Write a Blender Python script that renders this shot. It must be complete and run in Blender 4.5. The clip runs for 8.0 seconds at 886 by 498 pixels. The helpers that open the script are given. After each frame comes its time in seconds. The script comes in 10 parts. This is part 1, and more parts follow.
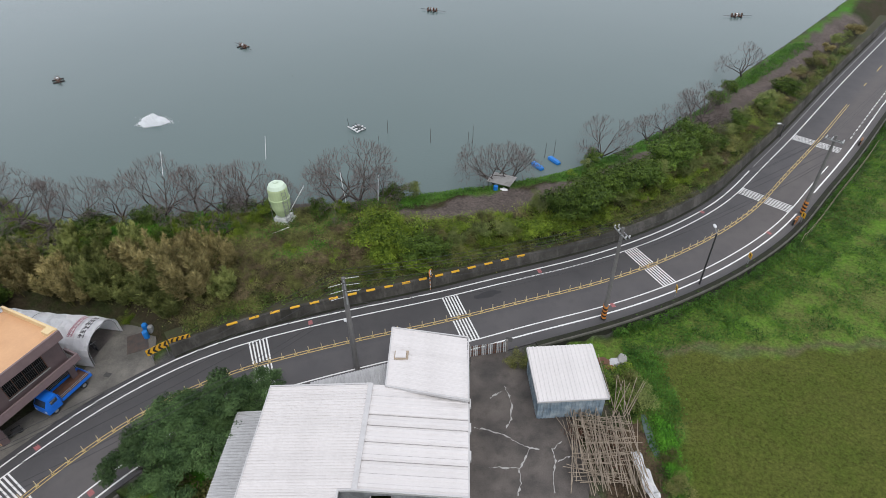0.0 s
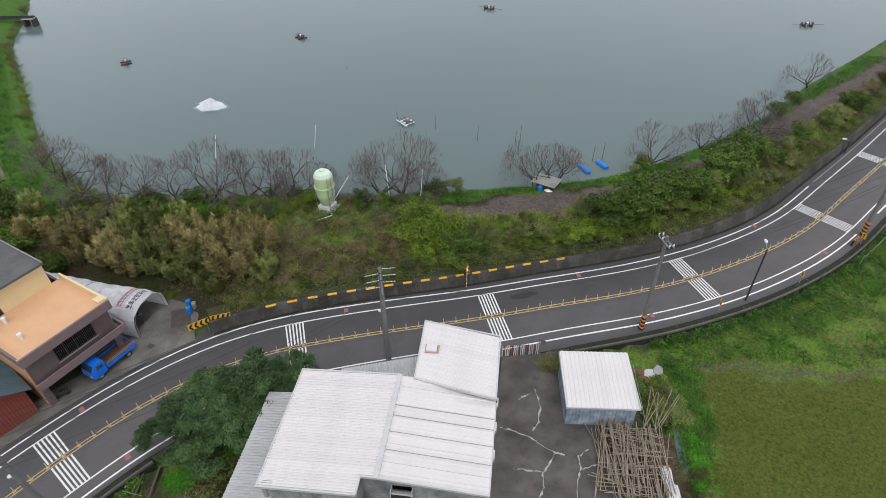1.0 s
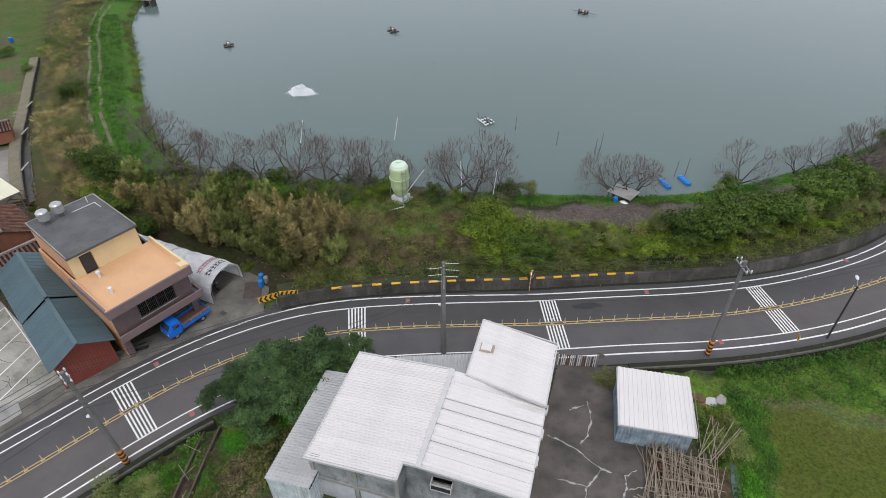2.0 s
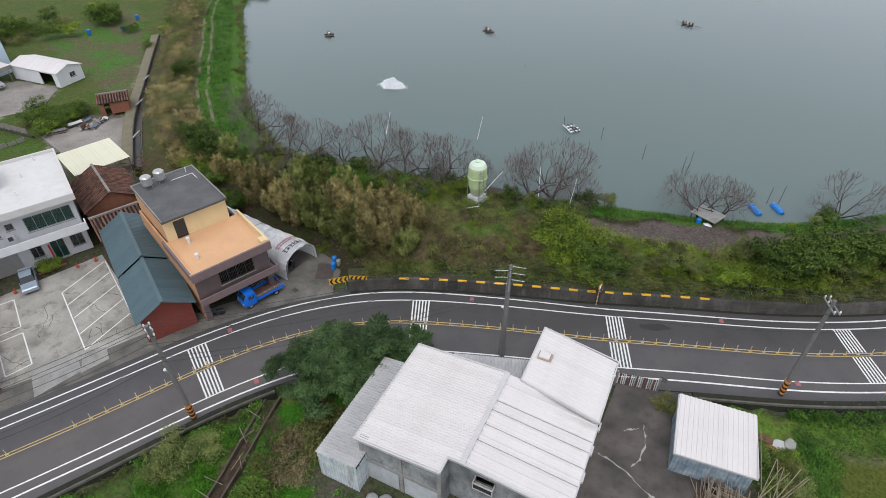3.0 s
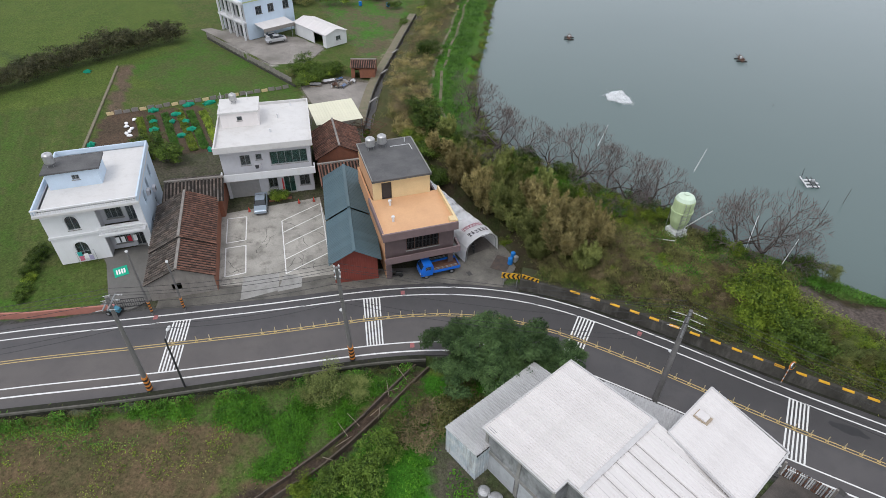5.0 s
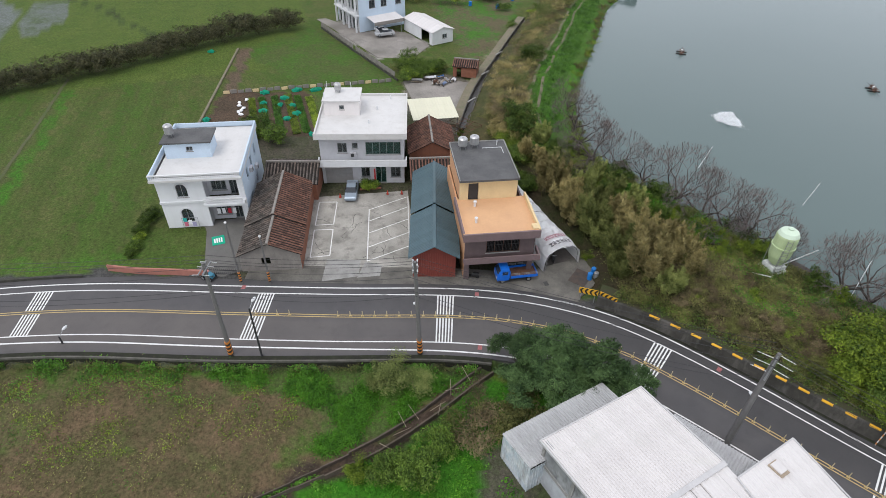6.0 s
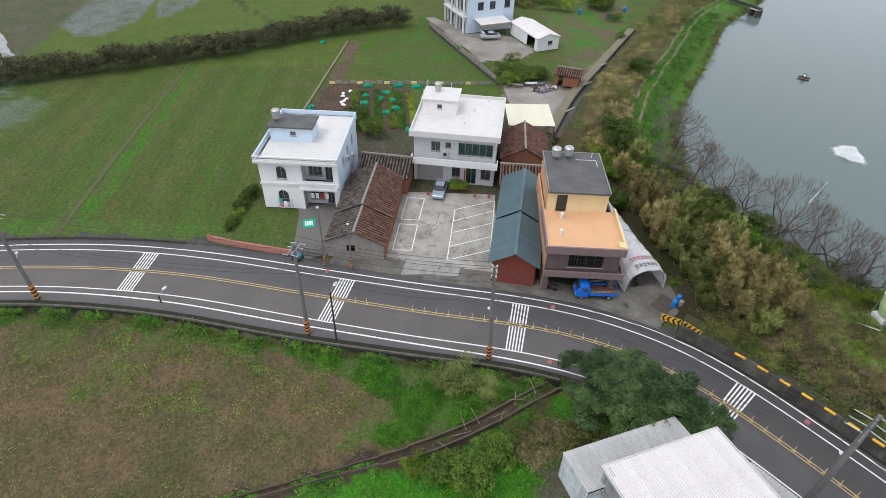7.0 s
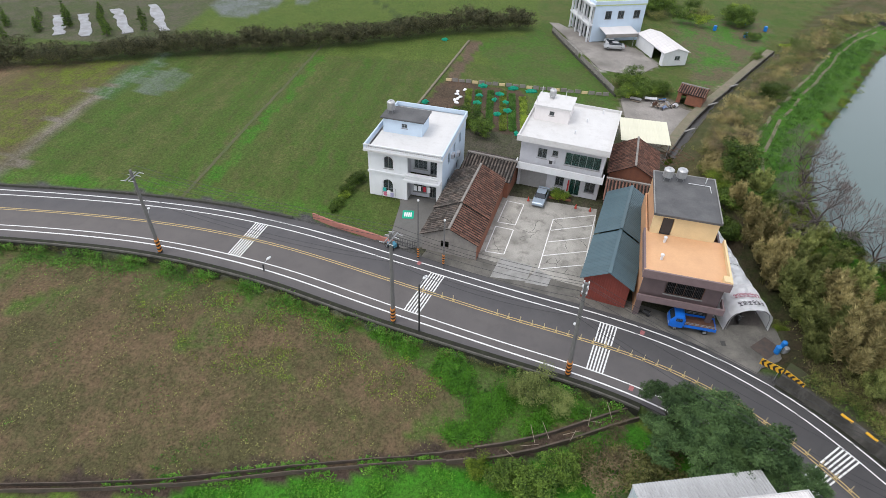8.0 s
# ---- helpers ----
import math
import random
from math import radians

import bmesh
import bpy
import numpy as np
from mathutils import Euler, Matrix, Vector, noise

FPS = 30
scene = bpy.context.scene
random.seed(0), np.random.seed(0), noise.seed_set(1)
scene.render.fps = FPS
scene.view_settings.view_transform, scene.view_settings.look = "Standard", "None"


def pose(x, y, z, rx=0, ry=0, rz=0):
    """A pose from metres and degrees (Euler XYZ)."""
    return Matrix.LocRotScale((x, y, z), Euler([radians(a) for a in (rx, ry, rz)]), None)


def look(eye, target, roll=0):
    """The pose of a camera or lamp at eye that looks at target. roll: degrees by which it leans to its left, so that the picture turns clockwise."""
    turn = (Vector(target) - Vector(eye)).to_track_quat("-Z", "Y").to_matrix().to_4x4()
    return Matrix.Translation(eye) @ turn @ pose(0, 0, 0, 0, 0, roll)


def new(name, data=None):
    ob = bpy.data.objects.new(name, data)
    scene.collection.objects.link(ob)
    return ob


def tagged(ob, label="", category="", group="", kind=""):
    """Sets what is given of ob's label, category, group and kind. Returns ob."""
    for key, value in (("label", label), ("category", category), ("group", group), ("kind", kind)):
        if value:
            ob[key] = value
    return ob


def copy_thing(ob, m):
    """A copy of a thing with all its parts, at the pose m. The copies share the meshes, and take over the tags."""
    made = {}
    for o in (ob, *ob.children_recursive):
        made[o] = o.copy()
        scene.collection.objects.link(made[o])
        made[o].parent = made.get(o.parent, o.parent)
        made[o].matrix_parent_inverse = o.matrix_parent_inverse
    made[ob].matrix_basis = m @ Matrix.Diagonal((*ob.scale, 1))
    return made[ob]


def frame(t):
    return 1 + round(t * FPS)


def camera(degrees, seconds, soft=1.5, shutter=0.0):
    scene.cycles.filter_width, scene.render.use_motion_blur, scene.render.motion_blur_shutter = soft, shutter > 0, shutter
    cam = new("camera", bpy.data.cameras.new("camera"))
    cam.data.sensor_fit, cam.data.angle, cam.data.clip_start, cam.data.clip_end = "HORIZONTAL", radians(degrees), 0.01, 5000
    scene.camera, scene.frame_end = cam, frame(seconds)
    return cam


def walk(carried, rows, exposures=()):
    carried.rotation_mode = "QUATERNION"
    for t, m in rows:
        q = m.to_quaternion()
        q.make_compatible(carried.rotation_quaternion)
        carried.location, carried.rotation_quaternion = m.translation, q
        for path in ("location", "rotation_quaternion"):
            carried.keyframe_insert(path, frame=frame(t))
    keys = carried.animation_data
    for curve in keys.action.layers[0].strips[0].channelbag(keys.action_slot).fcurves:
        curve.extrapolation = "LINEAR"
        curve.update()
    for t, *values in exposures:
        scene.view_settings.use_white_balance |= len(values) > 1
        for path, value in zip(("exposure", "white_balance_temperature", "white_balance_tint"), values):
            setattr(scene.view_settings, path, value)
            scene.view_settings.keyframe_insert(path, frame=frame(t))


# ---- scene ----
cam = camera(74.8, 8.0, 0.78)
PATH = [
    (0, (7.018, 4.006, 44.072), (6.609, 5.507, 42.815), -1.5),
    (0.5, (7.273, 4.015, 43.947), (6.801, 5.496, 42.689), -1.4),
    (1, (7.502, 4.043, 43.839), (6.952, 5.497, 42.581), -1.2),
    (1.5, (7.761, 3.987, 43.813), (7.1, 5.395, 42.556), -1.1),
    (3, (8.406, 3.835, 43.996), (7.43, 5.051, 42.743), -0.3),
    (3.5, (8.71, 3.913, 43.989), (7.618, 5.027, 42.738), -0.2),
    (4, (8.839, 3.976, 43.933), (7.635, 4.971, 42.685), 0.1),
    (4.5, (8.906, 3.858, 44.106), (7.607, 4.725, 42.856), 0.4),
    (6, (9.083, 4.035, 44.513), (7.601, 4.517, 43.26), 1.1),
    (6.5, (9.066, 3.981, 44.688), (7.548, 4.331, 43.434), 1.3),
    (7, (8.99, 3.84, 44.688), (7.446, 4.057, 43.435), 1.6),
    (7.5, (8.94, 3.822, 44.701), (7.384, 3.889, 43.447), 1.8),
    (8, (9.046, 3.774, 44.932), (7.495, 3.674, 43.673), 2.0),
]
walk(cam, [(t, look(eye, target, roll)) for t, eye, target, roll in PATH], [(0.0, 0.0), (5.0, 0.02), (6.5, 0.12), (8.0, 0.26)])

# ---------------------------------------------------------------- world and light
world = bpy.data.worlds.new("overcast_sky")
scene.world = world
world.use_nodes = True
wn, wl = world.node_tree.nodes, world.node_tree.links
sky = wn.new("ShaderNodeTexSky")
sky.sky_type = "NISHITA"
sky.sun_disc = False
sky.sun_elevation, sky.sun_rotation = radians(55), radians(150)
cloud = wn.new("ShaderNodeMixRGB")
cloud.inputs[0].default_value = 0.8
cloud.inputs[2].default_value = (7.32, 7.5, 8.15, 1)
wl.new(sky.outputs[0], cloud.inputs[1])
wl.new(cloud.outputs[0], wn["Background"].inputs[0])
wn["Background"].inputs[1].default_value = 0.165

sun_data = bpy.data.lights.new("sun", "SUN")
sun_data.energy, sun_data.angle, sun_data.color = 1.2, radians(25), (1.0, 0.96, 0.915)
sun = new("sun", sun_data)
sun.matrix_world = look((0, 0, 100), (-28, 46, 0))

# ---------------------------------------------------------------- helpers
def mat(name, colour, rough=0.8, vary=0.25, scale=1.0, bump=0.2, metal=0.0, second=None, fine=14.0, stain=0.0, stain_colour=(0.05, 0.045, 0.04), island=0.0, obj=0.0, spec=0.4, streak=0.0):
    """A surface with variation at two scales, stains, streaks and a fine relief."""
    m = bpy.data.materials.new(name)
    m.use_nodes = True
    n, l = m.node_tree.nodes, m.node_tree.links
    b = n["Principled BSDF"]
    tc = n.new("ShaderNodeTexCoord")
    src = tc.outputs["Object"]
    big = n.new("ShaderNodeTexNoise")
    big.inputs["Scale"].default_value, big.inputs["Detail"].default_value = scale, 5
    small = n.new("ShaderNodeTexNoise")
    small.inputs["Scale"].default_value, small.inputs["Detail"].default_value = scale * fine, 4
    l.new(src, big.inputs[0]), l.new(src, small.inputs[0])
    ramp = n.new("ShaderNodeMapRange")
    ramp.inputs[1].default_value, ramp.inputs[2].default_value = 0.3, 0.7
    l.new(big.outputs[0], ramp.inputs[0])
    c = n.new("ShaderNodeMixRGB")
    other = second or tuple(v * (1 - vary) for v in colour)
    c.inputs[1].default_value, c.inputs[2].default_value = (*colour, 1), (*other, 1)
    l.new(ramp.outputs[0], c.inputs[0])
    g = n.new("ShaderNodeMapRange")
    g.inputs[3].default_value, g.inputs[4].default_value = 1 - vary * 0.9, 1 + vary * 0.9
    l.new(small.outputs[0], g.inputs[0])
    out = n.new("ShaderNodeVectorMath")
    out.operation = "SCALE"
    l.new(c.outputs[0], out.inputs[0]), l.new(g.outputs[0], out.inputs["Scale"])
    last = out.outputs[0]
    if island or obj:
        rnd = n.new("ShaderNodeNewGeometry").outputs["Random Per Island"] if island else n.new("ShaderNodeObjectInfo").outputs["Random"]
        k = island or obj
        mr = n.new("ShaderNodeMapRange")
        mr.inputs[3].default_value, mr.inputs[4].default_value = 1 - k, 1 + k
        l.new(rnd, mr.inputs[0])
        sc = n.new("ShaderNodeVectorMath")
        sc.operation = "SCALE"
        l.new(last, sc.inputs[0]), l.new(mr.outputs[0], sc.inputs["Scale"])
        last = sc.outputs[0]
    if stain:
        st = n.new("ShaderNodeTexNoise")
        st.inputs["Scale"].default_value, st.inputs["Detail"].default_value, st.inputs["Roughness"].default_value = scale * 2.3, 8, 0.7
        mp = n.new("ShaderNodeMapping")
        mp.inputs["Scale"].default_value = (1, 1, 1 - streak)
        l.new(src, mp.inputs[0]), l.new(mp.outputs[0], st.inputs[0])
        sr = n.new("ShaderNodeMapRange")
        sr.inputs[1].default_value, sr.inputs[2].default_value, sr.inputs[4].default_value = 0.5, 0.75, stain
        l.new(st.outputs[0], sr.inputs[0])
        sm = n.new("ShaderNodeMixRGB")
        sm.inputs[2].default_value = (*stain_colour, 1)
        l.new(sr.outputs[0], sm.inputs[0]), l.new(last, sm.inputs[1])
        last = sm.outputs[0]
    l.new(last, b.inputs["Base Color"])
    b.inputs["Roughness"].default_value, b.inputs["Metallic"].default_value = rough, metal
    b.inputs["Specular IOR Level"].default_value = spec
    if bump:
        bp = n.new("ShaderNodeBump")
        bp.inputs["Strength"].default_value, bp.inputs["Distance"].default_value = bump, 0.02
        l.new(small.outputs[0], bp.inputs["Height"]), l.new(bp.outputs[0], b.inputs["Normal"])
    return m


def leaf_mat(name, a, b_, rough=0.55):
    """Leaves: each its own tint between two colours, a little light passing through."""
    m = bpy.data.materials.new(name)
    m.use_nodes = True
    n, l = m.node_tree.nodes, m.node_tree.links
    b = n["Principled BSDF"]
    geo = n.new("ShaderNodeNewGeometry")
    tc = n.new("ShaderNodeTexCoord")
    no = n.new("ShaderNodeTexNoise")
    no.inputs["Scale"].default_value, no.inputs["Detail"].default_value = 0.7, 3
    l.new(tc.outputs["Object"], no.inputs[0])
    add = n.new("ShaderNodeMath")
    add.operation = "MULTIPLY_ADD"
    add.inputs[1].default_value, add.inputs[2].default_value = 0.55, -0.02
    l.new(geo.outputs["Random Per Island"], add.inputs[0])
    mr = n.new("ShaderNodeMapRange")
    mr.inputs[1].default_value, mr.inputs[2].default_value, mr.inputs[3].default_value, mr.inputs[4].default_value = 0.3, 0.7, -0.1, 0.55
    l.new(no.outputs[0], mr.inputs[0])
    sm = n.new("ShaderNodeMath")
    sm.operation = "ADD"
    l.new(add.outputs[0], sm.inputs[0]), l.new(mr.outputs[0], sm.inputs[1])
    c = n.new("ShaderNodeMixRGB")
    c.inputs[1].default_value, c.inputs[2].default_value = (*a, 1), (*b_, 1)
    l.new(sm.outputs[0], c.inputs[0])
    oi = n.new("ShaderNodeObjectInfo")
    om = n.new("ShaderNodeMapRange")
    om.inputs[3].default_value, om.inputs[4].default_value = 0.62, 1.38
    l.new(oi.outputs["Random"], om.inputs[0])
    sc = n.new("ShaderNodeVectorMath")
    sc.operation = "SCALE"
    l.new(c.outputs[0], sc.inputs[0]), l.new(om.outputs[0], sc.inputs["Scale"])
    l.new(sc.outputs[0], b.inputs["Base Color"])
    b.inputs["Roughness"].default_value = rough
    b.inputs["Specular IOR Level"].default_value = 0.12
    return m


def part(name, bm, material, parent=None, label=""):
    """Links a bmesh (or a finished mesh) as one object under a thing or a part."""
    if isinstance(bm, bpy.types.Mesh):
        me = bm
    else:
        me = bpy.data.meshes.new(name)
        if len(bm.faces) < 4000:
            bmesh.ops.recalc_face_normals(bm, faces=bm.faces[:])
        bm.to_mesh(me)
        bm.free()
    if material and not me.materials:
        me.materials.append(material)
    ob = new(name, me)
    if parent:
        ob.parent = parent
    if label:
        ob["label"] = label
    return ob


def thing(name, label, category, m=None, group="", kind=""):
    e = tagged(new(name), label, category, group, kind)
    e.empty_display_size = 0.3
    if m is not None:
        e.matrix_basis = m
    return e


def box(bm, x0, x1, y0, y1, z0, z1):
    v = [bm.verts.new((x, y, z)) for z in (z0, z1) for x, y in ((x0, y0), (x1, y0), (x1, y1), (x0, y1))]
    for f in ((3, 2, 1, 0), (4, 5, 6, 7), (0, 1, 5, 4), (1, 2, 6, 5), (2, 3, 7, 6), (3, 0, 4, 7)):
        bm.faces.new([v[i] for i in f])
    return v


def boxes(*rows):
    bm = bmesh.new()
    for r in rows:
        box(bm, *r)
    return bm


def tube(bm, a, b_, r0, r1=None, sides=8, caps=True):
    """A tapered round bar from a to b."""
    a, b_ = Vector(a), Vector(b_)
    r1 = r0 if r1 is None else r1
    q = (b_ - a).to_track_quat("Z", "Y")
    rings = []
    for p, r in ((a, r0), (b_, r1)):
        rings.append([bm.verts.new(p + q @ Vector((r * math.cos(k * math.tau / sides), r * math.sin(k * math.tau / sides), 0))) for k in range(sides)])
    for k in range(sides):
        j = (k + 1) % sides
        bm.faces.new((rings[0][k], rings[0][j], rings[1][j], rings[1][k]))
    if caps:
        bm.faces.new(rings[0][::-1]), bm.faces.new(rings[1])


def lathe(bm, profile, sides=16, at=(0, 0, 0)):
    """A turned shape from (radius, height) pairs."""
    rings = [[bm.verts.new((at[0] + r * math.cos(k * math.tau / sides), at[1] + r * math.sin(k * math.tau / sides), at[2] + z)) for k in range(sides)] for r, z in profile]
    for a, b_ in zip(rings, rings[1:]):
        for k in range(sides):
            j = (k + 1) % sides
            bm.faces.new((a[k], a[j], b_[j], b_[k]))
    bm.faces.new(rings[0][::-1]), bm.faces.new(rings[-1])


def slab(bm, pts, z0, z1):
    """A flat plate with the outline pts."""
    lo, hi = [bm.verts.new((x, y, z0)) for x, y in pts], [bm.verts.new((x, y, z1)) for x, y in pts]
    area = sum(a[0] * b_[1] - b_[0] * a[1] for a, b_ in zip(pts, pts[1:] + pts[:1]))
    if area < 0:
        lo, hi = lo[::-1], hi[::-1]
    bm.faces.new(lo[::-1]), bm.faces.new(hi)
    for k in range(len(pts)):
        j = (k + 1) % len(pts)
        bm.faces.new((lo[k], lo[j], hi[j], hi[k]))


def raw(name, verts, faces):
    me = bpy.data.meshes.new(name)
    me.from_pydata(verts, [], faces)
    return me


def front(a, b_, z=0.0):
    """The pose of a building whose front runs from a to b: x along the front, y into the depth."""
    return Matrix.Translation((a[0], a[1], z)) @ Matrix.Rotation(math.atan2(b_[1] - a[1], b_[0] - a[0]), 4, "Z")


# ---------------------------------------------------------------- plan: the road's line, the shore and the dike
def smooth_line(points, step):
    p = [Vector((*q, 0)).to_2d() for q in points]
    out = []
    for k in range(1, len(p) - 2):
        a, b_, c, d = p[k - 1 : k + 3]
        steps = max(2, int((c - b_).length / step))
        for i in range(steps):
            t = i / steps
            out.append(0.5 * (2 * b_ + (c - a) * t + (2 * a - 5 * b_ + 4 * c - d) * t * t + (3 * b_ - a - 3 * c + d) * t ** 3))
    out.append(p[-2])
    arr = np.array([tuple(v) for v in out])
    for _ in range(6):
        arr[1:-1] = 0.25 * arr[:-2] + 0.5 * arr[1:-1] + 0.25 * arr[2:]
    return arr


CENTRE = smooth_line([(-45.5, -230), (-46.2, -150), (-47.3, -75), (-47.9, -49), (-47.4, -35), (-46.1, -25.3), (-43.6, -14.8), (-38.7, -1.2), (-35.4, 8.3), (-32.4, 18.3), (-29.1, 25.8),
                      (-24.6, 31.8), (-20.3, 35.3), (-11.9, 40.7), (-4.4, 45.1), (2.2, 49.5), (12, 55.7), (21, 63), (28.9, 71.9), (35.3, 83), (42.2, 95), (55, 118.9), (75, 155), (120, 236), (170, 330)], 1.5)
SHORE = smooth_line([(-205, 165), (-165, 130), (-137, 106), (-119.5, 87), (-101.5, 74.2), (-88, 64.2), (-74.5, 55), (-64, 50), (-53.5, 47.5), (-46.4, 51), (-35, 55), (-24.4, 58.5), (-15.3, 63.1), (-5.8, 67.7),
                     (0.5, 70.5), (5.8, 74.3), (11.4, 80.2), (18.6, 88.7), (27, 101.6), (31.8, 112), (43.6, 131.6), (55.2, 151.7), (80, 196), (130, 290), (160, 345)], 2.5)
BASE = [(-190, 118, 0), (-150, 86, 0), (-127.5, 70, 0), (-112.5, 58.8, 0), (-92, 44.4, 0), (-81, 38, 0), (-72, 33.2, 0), (-60, 33.4, 0), (-50, 35.2, 0), (-38, 37.6, 0.1), (-33, 35.6, 0.2),
        (-30.6, 35.6, 0.9), (-26.2, 39, 1.0), (-21.2, 42, 1.0), (-15.8, 45.3, 1.0), (-9.9, 48.9, 1.0), (-4.2, 52.1, 1.0), (1.1, 55.6, 1.0), (7.2, 59.4, 1.0), (13.6, 64.2, 1.0), (20.4, 70.4, 1.0), (28.4, 82.3, 0.9), (39.4, 101.4, 0.8), (54.8, 130.4, 0.6), (68.6, 155.3, 0.5), (115, 239, 0.5), (160, 320, 0.5)]
WATER = 2.0


def to_line(P, line, values=None):
    """Distance, side (+ left), arc length and value of the nearest place on a line, for many points."""
    best = np.full(len(P), 1e9)
    side, arc, val = np.zeros(len(P)), np.zeros(len(P)), np.zeros(len(P))
    s = 0.0
    for k in range(len(line) - 1):
        a, b_ = np.array(line[k][:2]), np.array(line[k + 1][:2])
        d = b_ - a
        length = math.hypot(*d)
        t = np.clip(((P - a) @ d) / length ** 2, 0, 1)
        q = a + t[:, None] * d
        dist = np.hypot(*(P - q).T)
        near = dist < best
        best[near] = dist[near]
        side[near] = np.sign(d[0] * (P - a)[near][:, 1] - d[1] * (P - a)[near][:, 0])
        arc[near] = s + t[near] * length
        if values is not None:
            val[near] = values[k] + t[near] * (values[k + 1] - values[k])
        s += length
    return best * side, arc, val


def inside(P, poly):
    out = np.zeros(len(P), bool)
    for (x0, y0), (x1, y1) in zip(poly, poly[1:] + poly[:1]):
        if y0 != y1:
            out ^= ((y0 > P[:, 1]) != (y1 > P[:, 1])) & (P[:, 0] < (x1 - x0) * (P[:, 1] - y0) / (y1 - y0) + x0)
    return out


KERB_ARC, KERB_OFF = (90, 98, 115, 126, 144, 156, 163, 174, 222, 253, 273), (-6.1, -6.25, -6.25, -6.7, -7.0, -6.25, -6.0, -5.98, -6.8, -5.85, -5.95)
YARD = [(-17, 34.5), (-8, 39), (-0.6, 42), (2.8, 43.5), (5, 41.5), (12, 43), (14.5, 38), (13.5, 34), (12.5, 29), (9, 14), (-12, 14), (-16.8, 17)]


def ground_height(P):
    d, arc, _ = to_line(P, CENTRE)
    kerb = np.interp(arc, KERB_ARC, KERB_OFF)
    dp, _, _ = to_line(P, SHORE)
    db, _, lev = to_line(P, BASE, [b_[2] for b_ in BASE])
    wob = 0.12 * (np.sin(P[:, 0] * 0.9 + 2.0 * np.sin(P[:, 1] * 0.4)) + np.sin(P[:, 1] * 1.1 + 1.7 * np.sin(P[:, 0] * 0.5)))
    z = np.full(len(P), -0.1)
    z[(d > 30)] += np.clip((d[d > 30] - 30) * -0.02, -0.3, 0) + 0.2 * wob[d > 30]
    inner = d < 0
    field = -0.95 + 0.5 * wob
    yard = inside(P, YARD)
    z = np.where(inner & (d < kerb) & ~yard, field, z)
    z = np.where((np.abs(db) < 1.1) & (P[:, 0] < -71) & (P[:, 0] > -128), -1.2, z)
    dike = (db > 0.5) & (dp < 0)
    h = np.minimum.reduce([lev + 0.1 + 0.42 * db, WATER + 0.05 + 0.55 * -dp, np.full(len(P), 3.0)]) + wob * np.clip(db / 3, 0, 1) * np.clip(-dp / 2, 0, 1)
    z = np.where(dike, h, z)
    z = np.where(dp >= 0, WATER - 0.05 - np.clip(dp * 0.4, 0, 1.2), z)
    z = np.where((d < 6.1) & (d > kerb), -0.14, z)
    return z


def ground_z(x, y):
    return float(ground_height(np.array([[x, y]], float))[0])


def along(*rows):
    """An offset that changes softly with the arc length, from (arc, offset) rows."""
    a, o = zip(*rows)
    return lambda s: sum(np.interp(np.asarray(s) + k, a, o) for k in (-6, -3, 0, 3, 6)) / 5


MIDDLE = along((90, 0.15), (111, -0.15), (123, -0.28), (140, -0.5), (150, -0.15), (158, -0.03), (167, 0), (180, 0.2), (190, 0.1), (207, -0.14), (220, -0.4), (233, -0.4), (247, 0.05), (260, -0.1), (280, 0))
LEFT_EDGE = along((90, 3.2), (110, 3.07), (122, 3.0), (139, 2.65), (150, 3.1), (158, 3.35), (176, 3.3), (190, 3.42), (205, 3.27), (218, 3.1), (234, 3.08), (250, 3.3), (260, 3.05), (280, 3.27))
LEFT_SHOULDER = along((90, 4.3), (110, 4.0), (121, 4.1), (139, 3.75), (150, 4.2), (165, 4.45), (177, 4.45), (188, 4.75), (205, 4.4), (217, 4.08), (234, 4.1), (250, 4.2), (260, 4.1), (282, 4.4))
RIGHT_EDGE = along((95, -3.3), (113, -3.4), (125, -3.77), (143, -3.97), (151, -3.75), (160, -3.62), (170, -3.65), (212, -3.73), (219, -3.78), (231, -3.9), (252, -3.35), (260, -3.55), (273, -3.5))
RIGHT_SHOULDER = along((95, -4.2), (118, -4.35), (126, -4.75), (143, -5.1), (152, -4.7), (162, -4.6), (170, -4.85), (211, -4.8), (231, -4.95), (253, -4.3), (260, -4.3), (264, -4.45), (298, -4.4))


def shifted(f, k):
    return lambda s: f(s) + k


def offset_line(o, s0=-1e9, s1=1e9):
    """Points of the road's line moved o to its left, with their arc length."""
    t = np.gradient(CENTRE, axis=0)
    t /= np.hypot(*t.T)[:, None]
    s = np.concatenate(([0], np.cumsum(np.hypot(*np.diff(CENTRE, axis=0).T))))
    q = CENTRE + (o(s)[:, None] if callable(o) else o) * np.stack((-t[:, 1], t[:, 0]), 1)
    keep = (s >= s0) & (s <= s1)
    return q[keep], s[keep]


def arc_of(x, y):
    return float(to_line(np.array([[x, y]], float), CENTRE)[1][0])


def at_arc(s, o=0.0):
    q, arcs = offset_line(o)
    return np.array([np.interp(s, arcs, q[:, 0]), np.interp(s, arcs, q[:, 1])])


def heading(s):
    a, b_ = at_arc(s - 0.5), at_arc(s + 0.5)
    return math.atan2(b_[1] - a[1], b_[0] - a[0])


